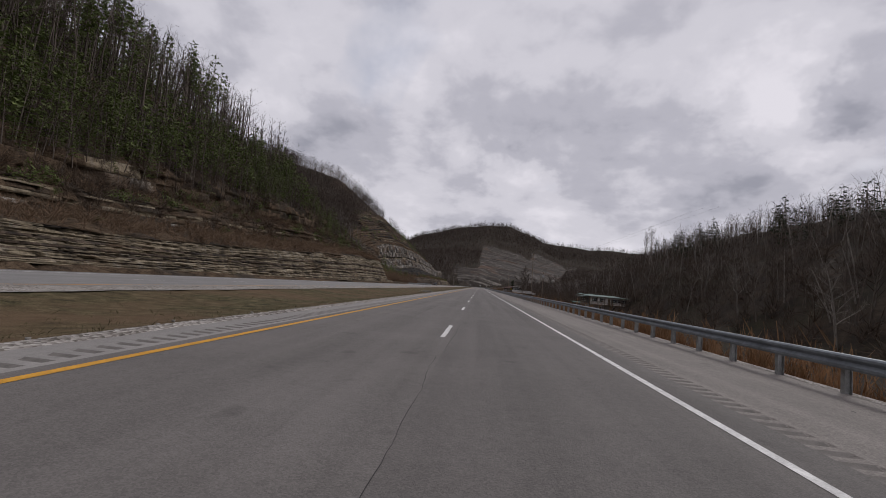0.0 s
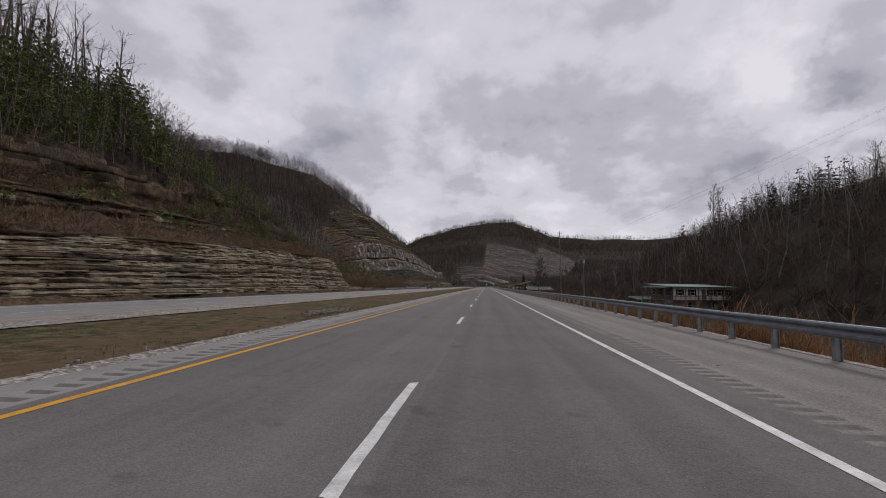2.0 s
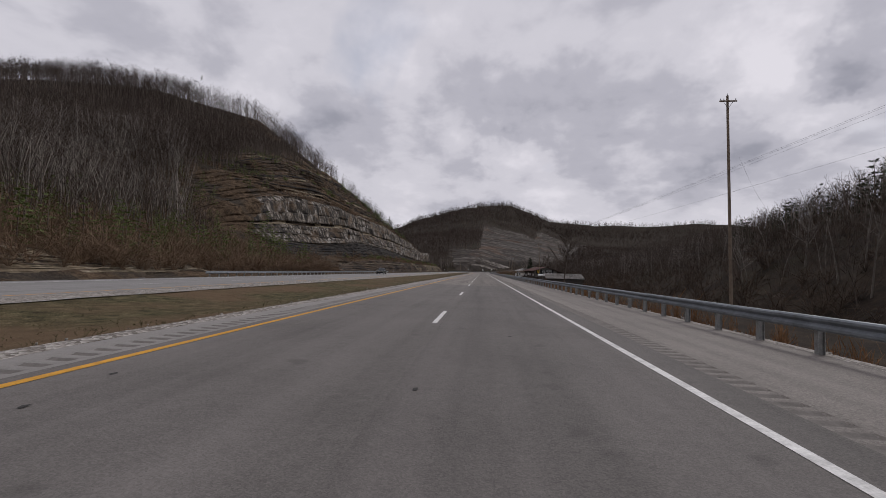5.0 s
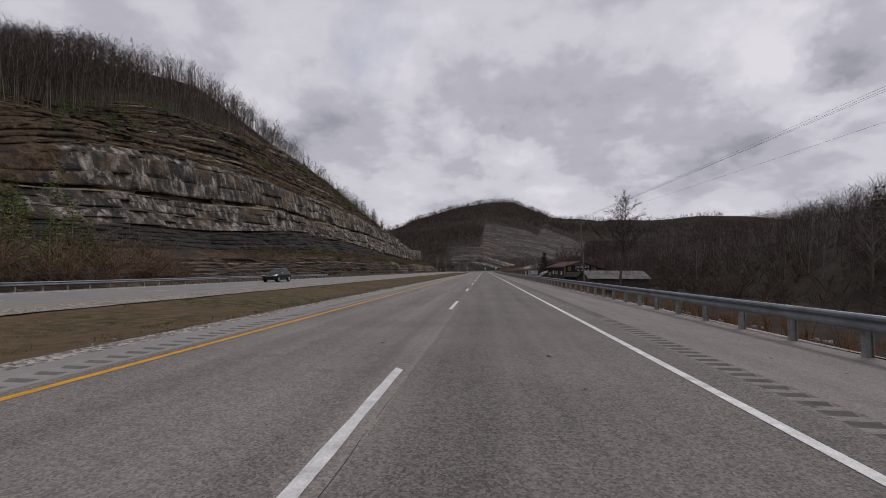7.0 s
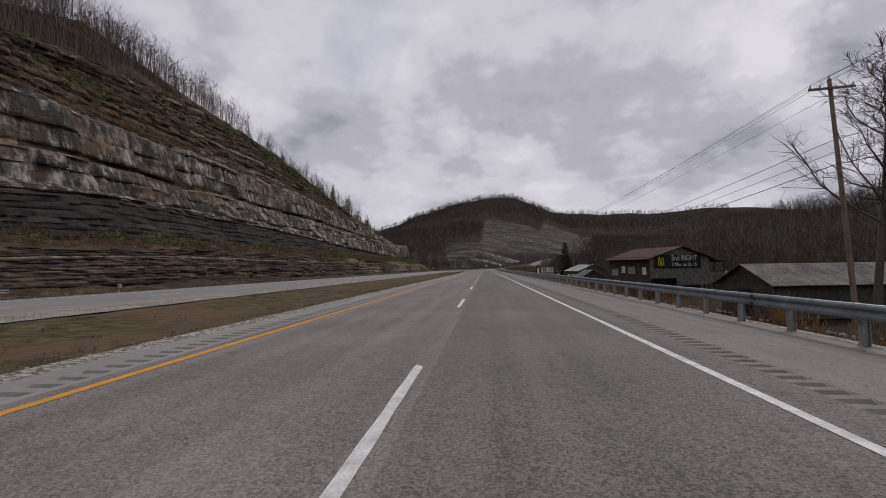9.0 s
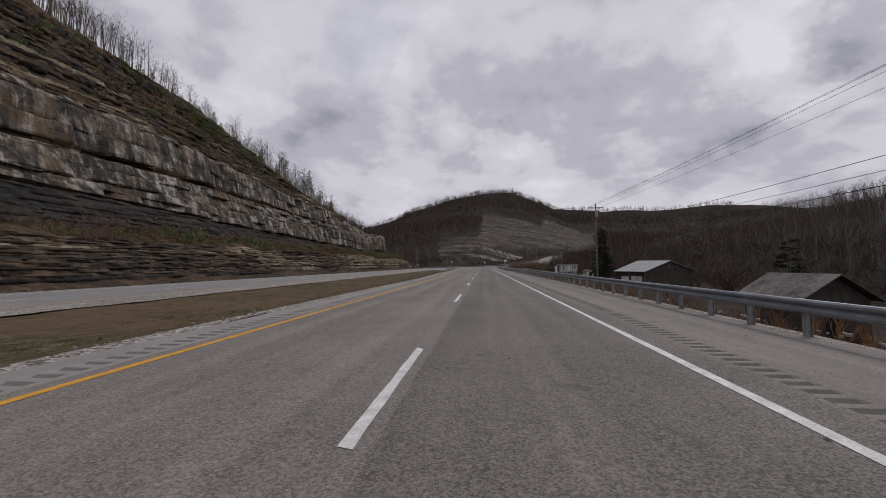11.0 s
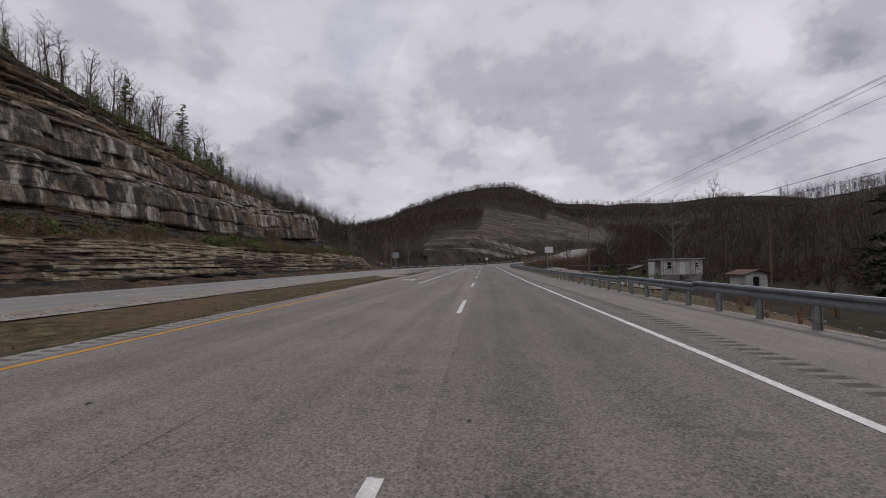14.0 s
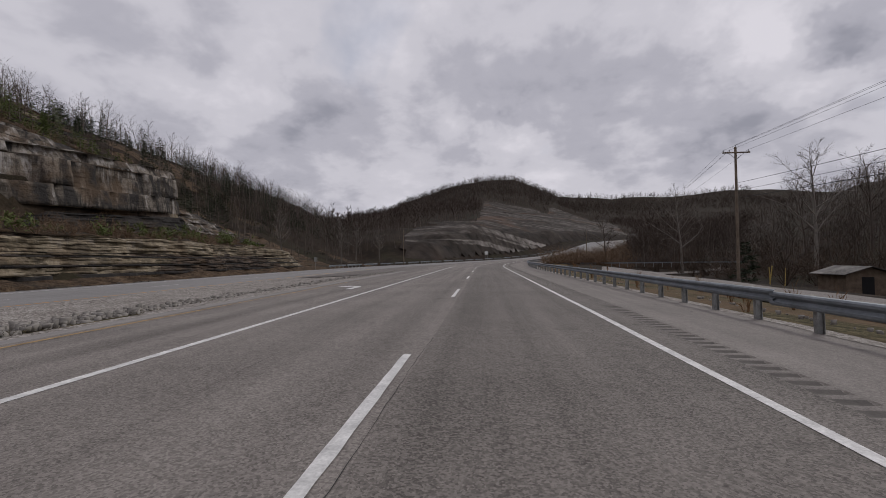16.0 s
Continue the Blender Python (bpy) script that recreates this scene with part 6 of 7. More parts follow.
def barn():
    """Weathered plank barn with a rusty roof and a painted direction board on its gable."""
    g = -3.4
    root = thing("barn", (23.2, 337.6, g), 26, "weathered grey plank barn with rusty metal roof", "barn")
    W, D, E, R = 11.2, 7.6, 5.9, 7.3
    top = lambda x: E + (R - E) * (1 - abs(x - W / 2) / (W / 2))
    part("shell", prism([(0.1, 0.02), (W - 0.1, 0.02), (W - 0.1, E - 0.1), (W / 2, R - 0.1), (0.1, E - 0.1)], 1.4, D), M["dark_board"], root)
    board_wall(root, 0, W, 0.0, 2.9, top, M["grey_board"])
    board_wall(root, 4.9, W, 0.02, 1.9, lambda x: 2.95, M["grey_board"])
    for a in (0.0, 4.85, W - 0.16):
        part("post", boxbm(a, 0.04, -0.1, a + 0.2, 0.24, E), M["dark_board"], root)
    part("side_wall", boxbm(-0.02, 0.3, 0.8, 0.08, D, E), M["dark_board"], root)
    for k in range(13):
        part("side_board", boxbm(-0.05, 0.3 + k * 0.55, 0.8 + (k % 3) * 0.05, -0.021, 0.3 + k * 0.55 + 0.5, E - 0.02), M["dark_board"], root)
    for yy, zz, mm in ((0.6, 4.0, "sign_white"), (2.6, 4.1, "sign_grey"), (4.4, 4.2, "sign_white"), (5.8, 3.8, "sign_grey")):
        part("tin_panel", boxbm(-0.075, yy, zz - 0.5, -0.052, yy + (1.3 if mm == "sign_grey" else 0.7), zz + 0.5), M[mm], root, "pale patch board nailed to the wall")
    part("roof", slab((-0.9, -0.5, E - 0.35), (-0.9, D + 0.4, E - 0.35), (W / 2, -0.5, R + 0.02), 0.06), M["rust_roof"], root, "rusty red sheet metal")
    part("roof", slab((W / 2, -0.5, R + 0.02), (W / 2, D + 0.4, R + 0.02), (W + 0.7, -0.5, E - 0.3), 0.06), M["rust_roof"], root, "rusty red sheet metal")
    part("lean_to_roof", slab((W - 0.1, 0.6, E - 0.02), (W - 0.1, D - 0.4, E - 0.02), (W + 4.6, 0.6, E - 0.75), 0.06), M["dark_board"], root)
    board_wall(root, W + 0.1, W + 4.2, 0.8, 2.0, lambda x: 3.6, M["grey_board"])
    for a in (W + 0.1, W + 2.2, W + 4.2):
        part("lean_to_post", boxbm(a, 0.85, -0.1, a + 0.16, 1.0, E - 0.5), M["dark_board"], root)
    part("lean_to_back", boxbm(W + 0.05, D - 0.6, 0, W + 4.3, D - 0.5, E - 0.8), M["dark_board"], root)
    board = thing("direction_board", (23.2, 337.6, g), 26, "black painted billboard with white lettering on the barn gable", "billboard")
    panel = part("panel", boxbm(0.7, -0.14, 4.35, 9.4, -0.06, 6.2, bevel=0.01), M["black_paint"], board)
    flat_text("2nd RIGHT", 1.05, board, (6.2, -0.145, 5.72), M["sign_white"])
    flat_text("2 Min. on Rt. 15", 0.72, board, (6.2, -0.145, 4.82), M["sign_white"])
    for cx in (1.55, 2.15):
        bm = bmesh.new()
        pts = [(cx + 0.25 * math.cos(a), 4.7 + 1.2 * math.sin(a)) for a in [math.pi * k / 12 for k in range(13)]]
        inner = [(cx + 0.12 * math.cos(a), 4.7 + 1.0 * math.sin(a)) for a in [math.pi * k / 12 for k in range(13)]]
        o, i = [bm.verts.new((p, -0.15, q)) for p, q in pts], [bm.verts.new((p, -0.15, q)) for p, q in inner]
        for k in range(12):
            bm.faces.new((o[k], o[k + 1], i[k + 1], i[k]))
        part("yellow_shape", bm, M["sign_yellow"], board, "plain yellow painted shape")


def low_shed(x, y, rz, W, D, h, rise, roof, wall, label, name="shed"):
    g = gz(x, y) - 0.1
    root = thing(name, (x, y, g), rz, label, "shed")
    part("wall", prism([(0, 0), (W, 0), (W, h), (W / 2, h + rise), (0, h)], 0, D), wall, root)
    part("roof", slab((-0.5, -0.5, h - 0.12), (-0.5, D + 0.5, h - 0.12), (W / 2, -0.5, h + rise + 0.05), 0.06), roof, root)
    part("roof", slab((W / 2, -0.5, h + rise + 0.05), (W / 2, D + 0.5, h + rise + 0.05), (W + 0.5, -0.5, h - 0.12), 0.06), roof, root)
    # flat black panel on the solid wall paints the shade inside a doorway
    part("doorway_dark_panel", boxbm(W * 0.35, -0.03, 0, W * 0.62, 0.0 - 0.002, h * 0.85), M["black_paint"], root)
    return root


def pale_roof_house():
    """Low house with a bright metal gable roof beside the road."""
    root = thing("cottage", (31.4, 420.9, -3.5), 18.6, "low dark-walled house with pale metal gable roof", "house")
    W, D, h, r = 11.8, 9.6, 3.3, 5.4
    part("wall", prism([(0.5, 0), (W - 0.5, 0), (W - 0.5, h + 0.05), (W / 2, r - 0.12), (0.5, h + 0.05)], 0.45, D - 0.4), M["dark_board"], root, "dark board gable and side walls")
    for sx, x0 in ((1, 0.0), (-1, W)):
        part("roof", slab((x0, 0, h - 0.02), (x0, D, h - 0.02), (W / 2, 0, r), 0.06), M["metal_pale"], root, "bright ribbed sheet metal")
    ribs = bmesh.new()
    for k in range(15):
        yy = 0.2 + k * 0.65
        for x0 in (0.0, W):
            tube(ribs, (x0, yy, h + 0.05), (W / 2, yy, r + 0.07), 0.022, sides=4)
    part("roof_rib", ribs, M["metal_pale"], root)
    part("ridge_cap", tube(bmesh.new(), (W / 2, 0, r + 0.05), (W / 2, D, r + 0.05), 0.09, sides=6), M["metal_pale"], root)
    part("porch_wall", boxbm(0.38, 1.4, 0, 0.495, 4.4, 2.4), M["old_siding"], root, "pale panel porch wall")
    part("garage_door", boxbm(0.40, 5.0, 0, 0.494, 7.4, 2.3), M["white_siding"], root)
    part("window", boxbm(0.44, 7.9, 1.2, 0.498, 8.8, 2.2), M["glass_dark"], root)
    for yy in (0.1, 4.6, D - 0.3):
        part("porch_post", boxbm(0.06, yy, 0, 0.18, yy + 0.12, h), M["brown_wood"], root)
    part("gable_vent", boxbm(W / 2 - 0.3, 0.42, 4.0, W / 2 + 0.3, 0.448, 4.5), M["grey_board"], root)


def stakes():
    for k, (x, y, lean) in enumerate(((26.4, 525.5, 8), (27.0, 526.2, -3), (27.5, 525.2, 11))):
        root = thing("stake", (x, y, gz(x, y) - 0.15), 0, "weathered yellow plastic marker stake leaning in the grass", "marker stake", "marker stakes")
        root.matrix_world = pose(x, y, gz(x, y) - 0.15, 0, lean, 20 * k)
        part("shaft", boxbm(-0.045, -0.02, 0, 0.045, 0.02, 2.3, bevel=0.006), M["stake_yellow"], root)
        part("cap", boxbm(-0.05, -0.025, 2.25, 0.05, 0.025, 2.34, bevel=0.008), M["stake_yellow"], root)


def mobile_home():
    root = thing("mobile_home", (29.9, 500.6, -1.9), -6, "old white mobile home with flat metal roof and side porch", "mobile home")
    L = 6.3
    part("wall", boxbm(0, 0, 0.5, L, 3.6, 3.0), M["old_siding"], root)
    part("skirt", boxbm(0.1, 0.1, -0.6, L - 0.1, 3.5, 0.5), M["concrete"], root)
    part("roof", boxbm(-0.9, -0.4, 3.0, L + 0.3, 3.9, 3.16, bevel=0.03), M["metal_pale"], root)
    for k in range(9):
        part("siding_seam", boxbm(0.35 + k * 0.69, -0.02, 0.5, 0.40 + k * 0.69, -0.001, 2.98), M["grey_board"], root)
    window_at(root, 1.3, 2.05, 0.8, 1.2, -0.021, shutters=False)
    window_at(root, 5.4, 2.1, 0.7, 0.8, -0.021, shutters=False)
    part("door", boxbm(2.9, -0.06, 0.6, 3.7, -0.022, 2.6), M["white_siding"], root)
    part("step", boxbm(2.8, -1.2, -0.1, 3.8, -0.03, 0.5), M["grey_board"], root)
    part("porch_roof", slab((-2.4, -0.2, 2.7), (-0.02, -0.2, 2.9), (-2.4, 3.4, 2.7), 0.08), M["dark_board"], root)
    for a, b in ((-2.2, -0.1), (-2.2, 3.1)):
        part("porch_post", boxbm(a, b, -0.6, a + 0.1, b + 0.1, 2.7), M["brown_wood"], root)
    part("porch_wall", boxbm(-1.9, 0.0, -0.2, -1.0, 0.08, 2.7), M["white_siding"], root)


def utility_pole(x, y, top, base, lean=0.0, arm=True, transformer=False, label="weathered wooden utility pole with crossarm", armlen=2.4):
    root = thing("utility_pole", (x, y, base), 0, label, "utility pole", "utility poles")
    h = top - base
    root.matrix_world = Matrix.Translation((x, y, base)) @ Matrix.Rotation(radians(lean), 4, "Y")
    part("pole", tube(bmesh.new(), (0, 0, -0.5), (0, 0, h), 0.15, 0.10, 10), M["pole_wood"], root)
    if arm:
        z = h - 0.55
        cross = part("crossarm", boxbm(-armlen / 2, -0.17, z - 0.06, armlen / 2, -0.06, z + 0.06, bevel=0.01), M["pole_wood"], root)
        for s in (-1, 1):
            part("brace", tube(bmesh.new(), (0, -0.115, z - 0.65), (s * armlen * 0.28, -0.115, z - 0.05), 0.02, sides=5), M["post_steel"], root)
        for a in (-armlen / 2 + 0.1, -armlen / 4, armlen / 2 - 0.1):
            part("insulator", tube(bmesh.new(), (a, -0.115, z + 0.06), (a, -0.115, z + 0.24), 0.045, 0.03, 8), M["ceramic"], cross)
        part("insulator", tube(bmesh.new(), (0, 0, h), (0, 0, h + 0.2), 0.045, 0.03, 8), M["ceramic"], root)
    if transformer:
        part("transformer", tube(bmesh.new(), (0.02, -0.42, h - 2.0), (0.02, -0.42, h - 1.15), 0.24, 0.24, 12), M["ceramic"], root, "grey drum transformer")
        part("cutout", tube(bmesh.new(), (0.3, -0.12, h - 1.3), (0.34, -0.12, h - 0.8), 0.03, sides=6), M["ceramic"], root)
    return root


def cable(pts, sag, r=0.011):
    """A hanging wire through the points given."""
    cu = bpy.data.curves.new("cable", "CURVE")
    cu.dimensions, cu.bevel_depth, cu.bevel_resolution = "3D", r, 1
    for p, q in zip(pts, pts[1:]):
        sp = cu.splines.new("POLY")
        n = 18
        sp.points.add(n - 1)
        for i in range(n):
            u = i / (n - 1)
            c = Vector(p).lerp(Vector(q), u)
            c.z -= sag * 4 * u * (1 - u)
            sp.points[i].co = (*c, 1)
    cu.materials.append(M["wire"])
    return tagged(new("cable", cu), "black overhead cable strung between the poles", "cable", "overhead cables")


def poles_and_cables():
    P0 = (24.0, 170.6, -3.4)
    utility_pole(24.1, 170.6, 9.0, -3.4, arm=True, transformer=True, label="weathered wooden utility pole with short crossarm and transformer", armlen=1.7)
    utility_pole(23.4, 197.0, 18.1, -3.4, -0.9, arm=True, label="tall slim utility pole beside the road", armlen=1.5)
    utility_pole(43.7, 55.6, 2.9, -3.5, 3.0, arm=True, label="weathered wooden utility pole among the bare trees", armlen=2.2)
    utility_pole(21.0, 303.0, 11.6, -3.4, -3.0, transformer=False)
    utility_pole(19.2, 407.3, 10.9, -3.4, -0.5, transformer=True, label="wooden utility pole with crossarm and grey transformer")
    utility_pole(24.6, 526.8, 11.2, -2.5, 0.5)
    utility_pole(46.0, 499.0, 7.4, -2.8, 0, arm=False, label="thin wooden service pole")
    utility_pole(-22.0, 605.0, 9.8, -0.5, 0, arm=False, label="thin wooden pole beyond the junction")
    utility_pole(33.0, 620.0, 9.0, 0.0, 0, arm=False, label="wooden pole beside the bend")
    line = [(24.0, 197.0), (20.35, 303.0), (19.1, 407.3), (24.7, 526.8), (60.0, 640.0)]
    tops = [12.6, 11.1, 10.4, 10.7, 16.0]
    for dx in (-1.1, -0.55, 1.1):
        cable([(x + dx, y - 0.1, z + 0.2) for (x, y), z in zip(line[1:], tops[1:])], 1.0, 0.009)
    cable([(x, y, z + 0.7) for (x, y), z in zip(line[1:], tops[1:])], 0.9, 0.009)
    back = [(34, 190, 20.0), (30, 190, 19.4), (27, 190, 18.2), (38, 190, 15.0)]
    for (x, y, z), dx, dz in zip(back, (-1.1, -0.55, 0, 1.1), (0.2, 0.2, 0.7, 0.2)):
        cable([(x + 30, y - 60, z + 9), (20.35 + dx, 303.0, 11.1 + dz)], 1.2, 0.009)
    for dz, r in ((-3.3, 0.016), (-4.0, 0.013), (-4.7, 0.022)):
        cable([(64, 130, 12 + dz), (20.4, 303.0, 11.1 + dz + 0.4), (19.2, 407.3, 10.4 + dz + 0.4), (24.7, 526.8, 10.7 + dz + 0.4)], 1.5, r)
    cable([(24.0, 170.6, 8.4), (38.0, 155.0, 1.4)], 0.6, 0.008)
    cable([(24.0, 170.6, 8.0), (38.0, 174.5, -1.2)], 0.4, 0.008)
    cable([(24.0, 196.9, 12.4), (62.0, 250.0, 16.0)], 2.0, 0.008)
    cable([(19.1, 407.3, 8.6), (36.0, 433.0, -0.4)], 0.5, 0.008)


def mailbox(x, y, rz):
    root = thing("mailbox", (x, y, -0.45), rz, "white metal mailbox on a wooden post", "mailbox", "roadside mailboxes")
    part("post", boxbm(-0.05, -0.05, 0, 0.05, 0.05, 1.38), M["grey_board"], root)
    part("shelf", boxbm(-0.28, -0.14, 1.38, 0.28, 0.14, 1.42), M["grey_board"], root)
    pts = [(-0.13, 0.0), (0.13, 0.0), (0.13, 0.13)] + [(0.13 * math.cos(a), 0.13 + 0.1 * math.sin(a)) for a in [math.pi * k / 8 for k in range(1, 8)]] + [(-0.13, 0.13)]
    bm = prism(pts, -0.27, 0.27)
    bmesh.ops.transform(bm, matrix=Matrix.Translation((0, 0, 1.42)) @ Matrix.Rotation(radians(90), 4, "Z"), verts=bm.verts[:])
    bodyp = part("box", bm, M["sign_white"], root)
    part("flag", boxbm(0.1, -0.16, 1.52, 0.16, -0.145, 1.64), M["red_brown"], bodyp)
    part("number_bar", boxbm(-0.08, -0.136, 1.5, 0.06, -0.131, 1.56), M["black_paint"], bodyp)


def board_sign(name, x, y, base, w, h, mid, posts, material, label, rz=0.0):
    root = thing(name, (x, y, base), rz, label, "road sign")
    part("panel", boxbm(-w / 2, -0.02, mid - h / 2, w / 2, 0.0, mid + h / 2, bevel=0.004), material, root)
    for a in posts:
        part("post", boxbm(a - 0.03, 0.002, -0.3, a + 0.03, 0.05, mid + h / 2 - 0.05), M["post_steel"], root)
    for a in posts:
        part("bolt", tube(bmesh.new(), (a, -0.03, mid), (a, -0.018, mid), 0.02, sides=6), M["steel"], root)
    return root


porch_house()
green_shed()
barn()
low_shed(24.0, 322.0, -80, 6.0, 14.0, 3.0, 1.7, M["stained_roof"], M["dark_board"], "long dark shed with stained pale roof")
low_shed(20.5, 366.0, 4, 4.2, 5.0, 2.6, 1.5, M["stained_roof"], M["dark_board"], "small dark outbuilding with pale roof")
low_shed(44.0, 352.0, 20, 5.0, 6.0, 2.2, 1.3, M["stained_roof"], M["dark_board"], "low dark shed beside the barn")
pale_roof_house()
mobile_home()
low_shed(37.0, 490.2, 8, 3.2, 3.0, 2.6, 0.5, M["red_brown"], M["old_siding"], "small white shed with brown roof", "hut")
low_shed(35.5, 529.0, 0, 4.0, 3.4, 2.2, 0.6, M["stained_roof"], M["brown_wood"], "small brown wooden shed")
M["stake_yellow"] = plain("faded_yellow_plastic", (0.42, 0.30, 0.09), 0.7, grain=0.15)
stakes()
poles_and_cables()
mailbox(8.75, 211.4, 0)
mailbox(8.75, 213.3, 0)
board_sign("median_sign", -9.2, 474.0, -0.5, 0.76, 0.62, 2.8, (0.0,), M["sign_grey"], "grey sign panel back on a thin steel post")
board_sign("roadside_sign", 8.15, 476.8, -0.5, 0.95, 0.68, 3.1, (-0.2, 0.2), M["sign_white"], "blank white sign board on two posts")
board_sign("bend_sign", 2.0, 640.0, 0.5, 1.2, 1.2, 2.4, (-0.3, 0.3), M["sign_white"], "white sign board beside the bend")
board_sign("junction_sign", -36.0, 575.0, -0.6, 0.75, 0.95, 2.2, (0.0,), M["sign_grey"], "small grey sign on a post at the junction")


# ---- single trees ----
def tree(x, y, seed, h, material, label, pale=False, dz=0.0, **shape):
    wood, twigs = bare_tree(seed, h, **shape)
    root = thing("tree", (x, y, gz(x, y) - 0.1 + dz), 0, label, "tree")
    mesh_ob("trunk", *wood, material, parent=root)
    mesh_ob("crown", *twigs, material if pale else M["twig"], parent=root)
    return root


def conifer(x, y, seed, h, label, material=None, **shape):
    wood, twigs = pine_tree(seed, h, **shape)
    root = thing("conifer", (x, y, gz(x, y) - 0.1), 0, label, "tree")
    mesh_ob("trunk", *wood, M["bark"], parent=root)
    mesh_ob("crown", *twigs, material or M["needle_dark"], parent=root)
    return root


BIG = dict(limbs=16, subs=4, twigs=5)
tree(30.9, 313.8, 201, 23.0, M["bark"], "large bare tree beside the utility pole", spread=0.32, low=0.34, girth=0.015, limbs=26, subs=6, twigs=8)
tree(78.0, 219.0, 202, 20, M["bark_pale"], "tall bare tree standing above the valley woods", spread=0.22, low=0.45, **BIG)
tree(82.5, 222.0, 203, 20, M["bark_pale"], "tall slender bare tree above the woods", spread=0.22, low=0.45, **BIG)
for i, (x, y, h) in enumerate([(44, 66, 12), (50, 96, 13), (56, 120, 12), (52, 185, 11), (60, 240, 13), (58, 285, 12), (62, 345, 12), (55, 250, 11)]):
    tree(x, y, 210 + i, h, M["bark_pale"], "pale-barked bare sycamore on the valley floor", True, spread=0.36, low=0.3, limbs=14, subs=4, twigs=4)
for i, (x, y, h) in enumerate([(46, 586, 21), (66, 600, 20), (75, 590, 22), (59, 565, 25), (85, 585, 24), (57, 541, 25), (70, 470, 18), (64, 450, 15), (63, 522, 20), (48, 471, 20), (50, 600, 18), (68, 548, 22), (36, 610, 16)]):
    tree(x, y, 230 + i, h, M["bark_pale"] if i in (0, 3) else M["bark"], "bare spreading tree beside the side road", i in (0, 3), spread=0.42, low=0.28, **BIG)
for i, (x, y, h) in enumerate([(-50, 588, 14), (-43, 612, 15), (-38, 640, 14), (-47, 640, 16)]):
    tree(x, y, 250 + i, h, M["bark_pale"], "pale bare tree at the end of the rock cut", True, spread=0.3, low=0.3, **BIG)
conifer(35.5, 464.5, 260, 15.8, "tall dark spruce with dense drooping boughs", low=0.05, wide=0.27, rows=32, dense=80, droop=-0.15)
conifer(33.0, 540.0, 261, 6.0, "small dark conifer beside the side road", low=0.06, wide=0.28, rows=14, dense=30)
conifer(24.0, 372.0, 262, 7.0, "dark conifer beyond the barn", low=0.06, wide=0.28, rows=14, dense=30)
for i, (x, y, h) in enumerate([(-84, 530, 15), (-92, 540, 16), (-90, 522, 15), (-98, 534, 17), (-80, 524, 12), (-86, 512, 14), (-96, 515, 15), (-88, 505, 14), (-83, 537, 12), (-78, 541, 15), (-73, 537, 11)]):
    tree(x, y, 270 + i, h, M["bark"], "bare tree on the crest above the rock cut", spread=0.34, low=0.35, limbs=13, subs=4, twigs=4)
for i, (x, y, h) in enumerate([(-86, 541, 16), (-79, 538, 9), (-75, 542, 8), (-71, 532, 7), (-68, 545, 5), (-92, 528, 13)]):
    conifer(x, y, 280 + i, h, "ragged pine on the crest above the rock cut", M["needle"], low=0.35, wide=0.24, rows=14, dense=34)
for i in range(30):
    rr = random.Random(300 + i)
    y = rr.uniform(15, 118)
    x = -62 - rr.random() * 28
    if i % 2:
        conifer(x, y, 300 + i, rr.uniform(15, 20), "tall ragged pine on the hillside", M["needle"], low=0.5, wide=0.2, rows=12, dense=36)
    else:
        tree(x, y, 300 + i, rr.uniform(15, 19), M["bark"], "tall bare tree on the hillside", spread=0.26, low=0.4, limbs=13, subs=3, twigs=4)


# ---- vehicles ----
M["car_paint"] = plain("dark_green_car_paint", (0.016, 0.024, 0.024), 0.22, 0.3, grain=0.06, spec=0.6)
M["rubber"] = plain("tyre_rubber", (0.02, 0.02, 0.02), 0.9)
M["alloy"] = plain("alloy_rim", (0.5, 0.5, 0.5), 0.3, 0.9, grain=0.05)
M["lamp_glass"] = plain("headlamp_glass", (0.7, 0.72, 0.72), 0.15, grain=0.04, spec=0.6)
M["chrome"] = plain("chrome_trim", (0.6, 0.6, 0.6), 0.15, 1.0, grain=0.04)


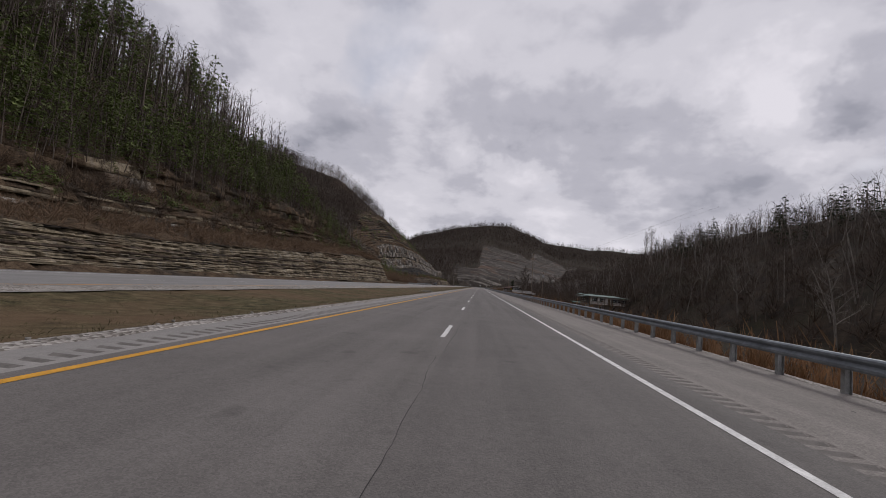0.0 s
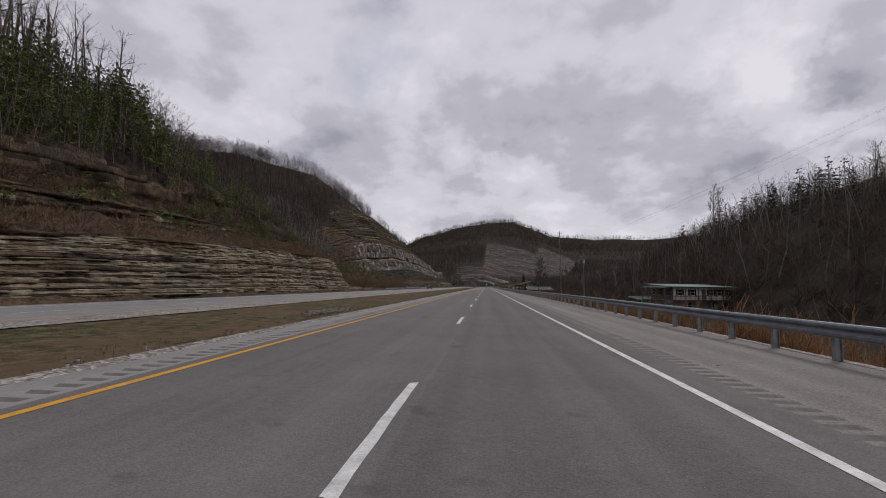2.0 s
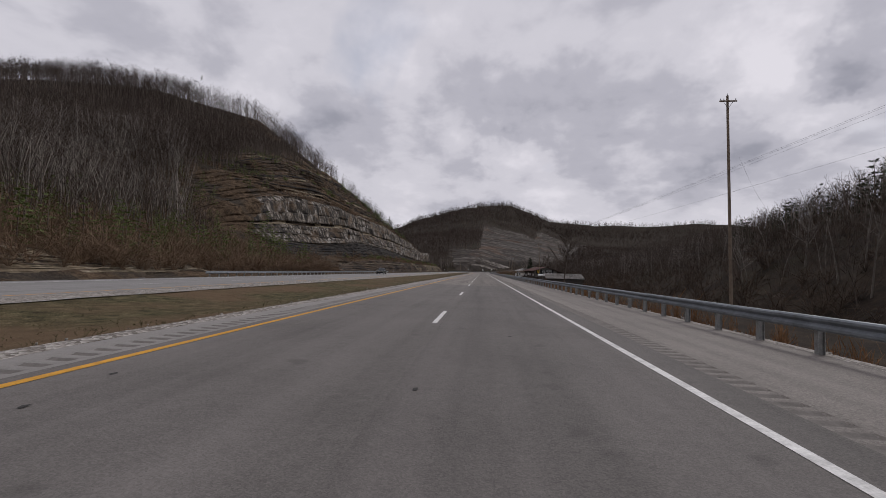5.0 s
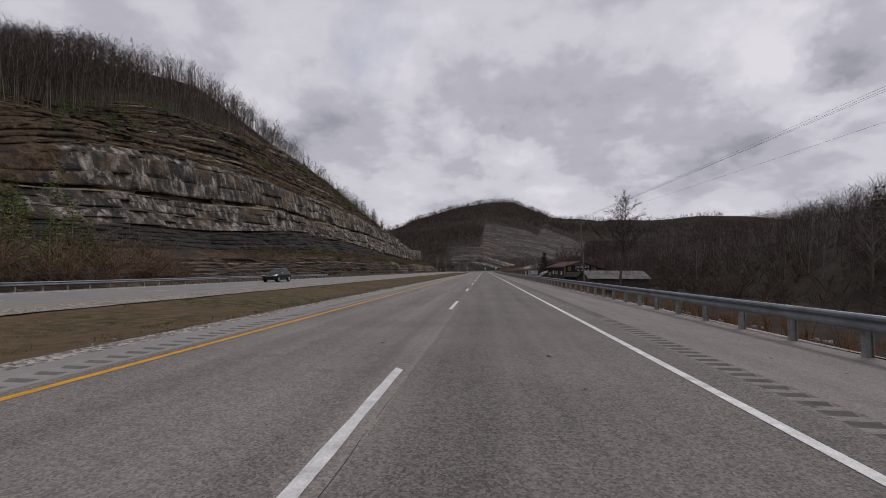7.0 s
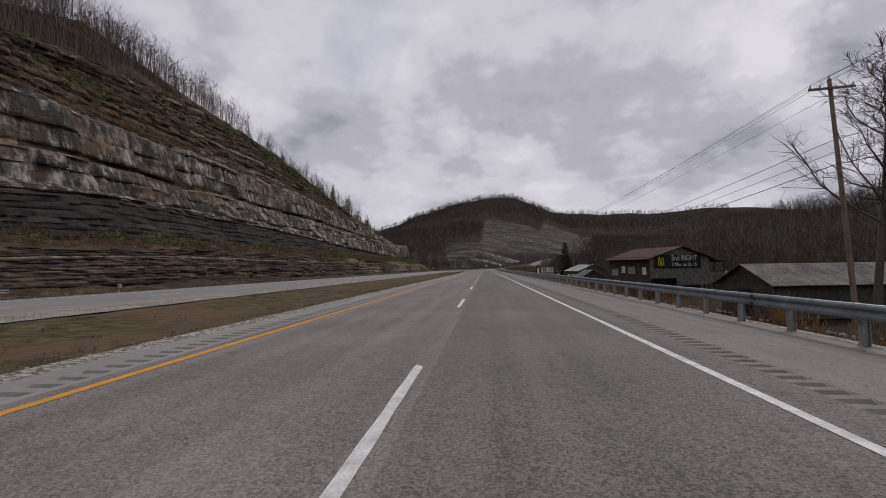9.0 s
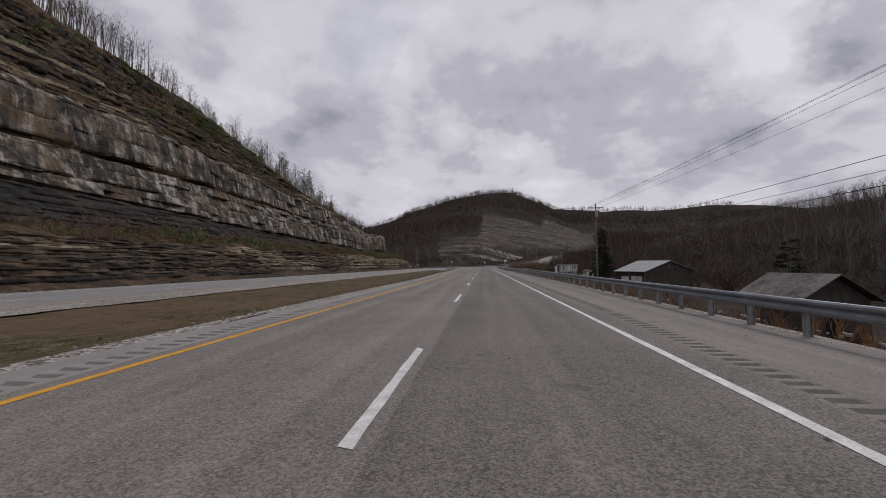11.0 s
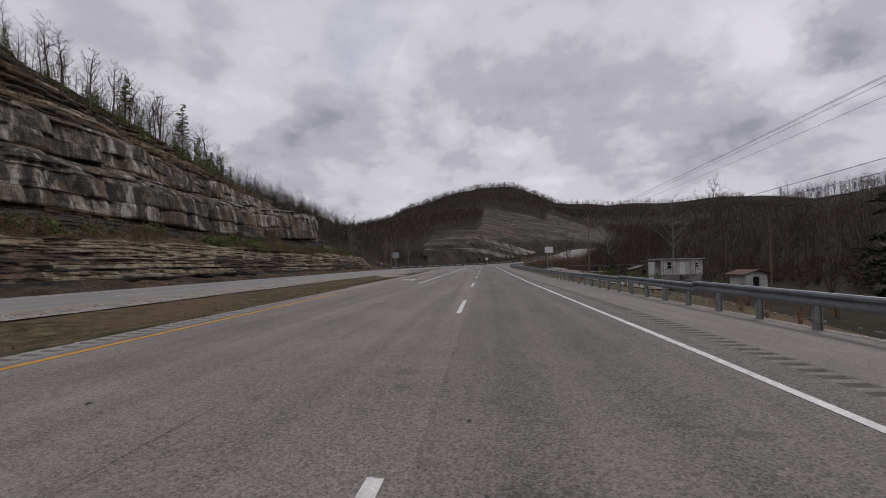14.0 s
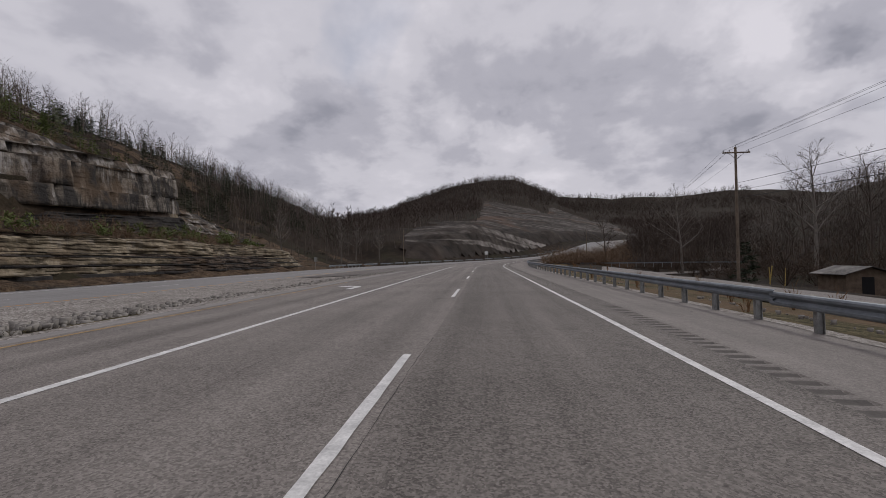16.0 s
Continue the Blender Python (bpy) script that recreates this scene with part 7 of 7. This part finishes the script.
def suv(x, y, z, rz):
    """A dark sport utility car; its nose points along +y before turning."""
    root = thing("suv", (x, y, z), rz, "dark green sport utility car on the opposite carriageway", "car")
    # body from lengthwise stations: y, half width, floor, belt height
    st = [(2.36, 0.70, 0.50, 0.78), (2.25, 0.86, 0.36, 0.98), (1.7, 0.94, 0.30, 1.06), (0.95, 0.96, 0.27, 1.12), (-0.6, 0.97, 0.27, 1.14), (-1.7, 0.96, 0.30, 1.16), (-2.2, 0.90, 0.38, 1.12), (-2.38, 0.78, 0.50, 1.0)]
    bm = bmesh.new()
    rings = []
    for yy, w, f, b in st:
        rings.append([bm.verts.new((sx * ww, yy, zz)) for sx, ww, zz in ((-1, w * 0.86, f), (-1, w, f + 0.18), (-1, w, b - 0.16), (-1, w * 0.90, b), (1, w * 0.90, b), (1, w, b - 0.16), (1, w, f + 0.18), (1, w * 0.86, f))])
    for a, b in zip(rings, rings[1:]):
        for i in range(8):
            bm.faces.new((a[i], a[(i + 1) % 8], b[(i + 1) % 8], b[i]))
    bm.faces.new(rings[0]), bm.faces.new(rings[-1][::-1])
    bmesh.ops.recalc_face_normals(bm, faces=bm.faces[:])
    part("body", bm, M["car_paint"], root)
    cab = [(0.98, 0.82, 1.10, 0.84), (0.25, 0.80, 1.66, 0.64), (-0.5, 0.80, 1.73, 0.64), (-1.6, 0.79, 1.70, 0.62), (-2.18, 0.78, 1.12, 0.74)]
    bm = bmesh.new()
    rows = [[bm.verts.new((-b, yy, 1.08)), bm.verts.new((-t, yy, zz)), bm.verts.new((t, yy, zz)), bm.verts.new((b, yy, 1.08))] for yy, b, zz, t in cab]
    for a, b in zip(rows, rows[1:]):
        for i in range(3):
            bm.faces.new((a[i], a[i + 1], b[i + 1], b[i]))
    for r in (rows[0], rows[-1]):
        bm.faces.new(r)
    bmesh.ops.recalc_face_normals(bm, faces=bm.faces[:])
    cabin = part("cabin", bm, M["car_paint"], root)
    for sx in (-1, 1):
        for y0, y1 in ((0.62, -0.28), (-0.36, -1.2), (-1.28, -1.85)):
            q = bmesh.new()
            t = lambda yy: 1.60 if yy < 0.3 else 1.60 - (yy - 0.3) * 0.95
            v = [q.verts.new((sx * (0.83 - (zz - 1.1) * 0.27), yy, zz)) for yy, zz in ((y0, 1.16), (y1, 1.16), (y1 + (0.12 if y1 < -1.5 else 0), 1.58), (y0 - 0.05, t(y0)))]
            q.faces.new(v)
            part("side_window", q, M["glass_dark"], cabin)
        part("mirror", boxbm(sx * 0.92, 0.62, 1.10, sx * 1.10, 0.78, 1.25, bevel=0.03), M["chrome"], root)
        part("headlight", boxbm(sx * 0.52, 2.20, 0.80, sx * 0.84, 2.33, 0.93, bevel=0.02), M["lamp_glass"], root)
        part("tail_light", boxbm(sx * 0.60, -2.40, 0.86, sx * 0.80, -2.28, 1.06), M["red_brown"], root)
    q = bmesh.new()
    q.faces.new([q.verts.new(c) for c in ((-0.74, 0.93, 1.16), (0.74, 0.93, 1.16), (0.60, 0.33, 1.62), (-0.60, 0.33, 1.62))])
    part("windscreen", q, M["glass_dark"], cabin)
    part("grille", boxbm(-0.48, 2.30, 0.66, 0.48, 2.385, 0.86, bevel=0.01), M["chrome"], root)
    part("bumper", boxbm(-0.80, 2.2, 0.36, 0.80, 2.42, 0.60, bevel=0.05), M["black_paint"], root)
    for sx in (-1, 1):
        for yy in (1.45, -1.45):
            wheel = part("wheel", tube(bmesh.new(), (sx * 0.74, yy, 0.37), (sx * 0.98, yy, 0.37), 0.37, sides=22), M["rubber"], root)
            part("rim", tube(bmesh.new(), (sx * 0.96, yy, 0.37), (sx * 0.992, yy, 0.37), 0.24, 0.2, 14), M["alloy"], wheel)
        part("roof_rail", tube(bmesh.new(), (sx * 0.56, 0.15, 1.735), (sx * 0.56, -1.6, 1.755), 0.02, sides=5), M["chrome"], root)


suv(-26.4, 271.0, -0.4, 180)


def paper_litter(s, l):
    """A crumpled sheet of paper lying on the turning lane."""
    rng = random.Random(8)
    x, y = (float(v) for v in on_road(s, l))
    root = thing("paper_litter", (x, y, float(road_z(s)) + 0.004), 35, "crumpled white paper lying on grey asphalt", "litter")
    bm = bmesh.new()
    bmesh.ops.create_icosphere(bm, subdivisions=2, radius=0.13)
    for v in bm.verts:
        k = rng.uniform(0.65, 1.15)
        v.co = (v.co.x * 1.25 * k, v.co.y * 0.9 * k, max(v.co.z * 0.55 * k + 0.05, 0))
    part("sheet", bm, M["paint_white"], root)


paper_litter(485.0, -5.6)
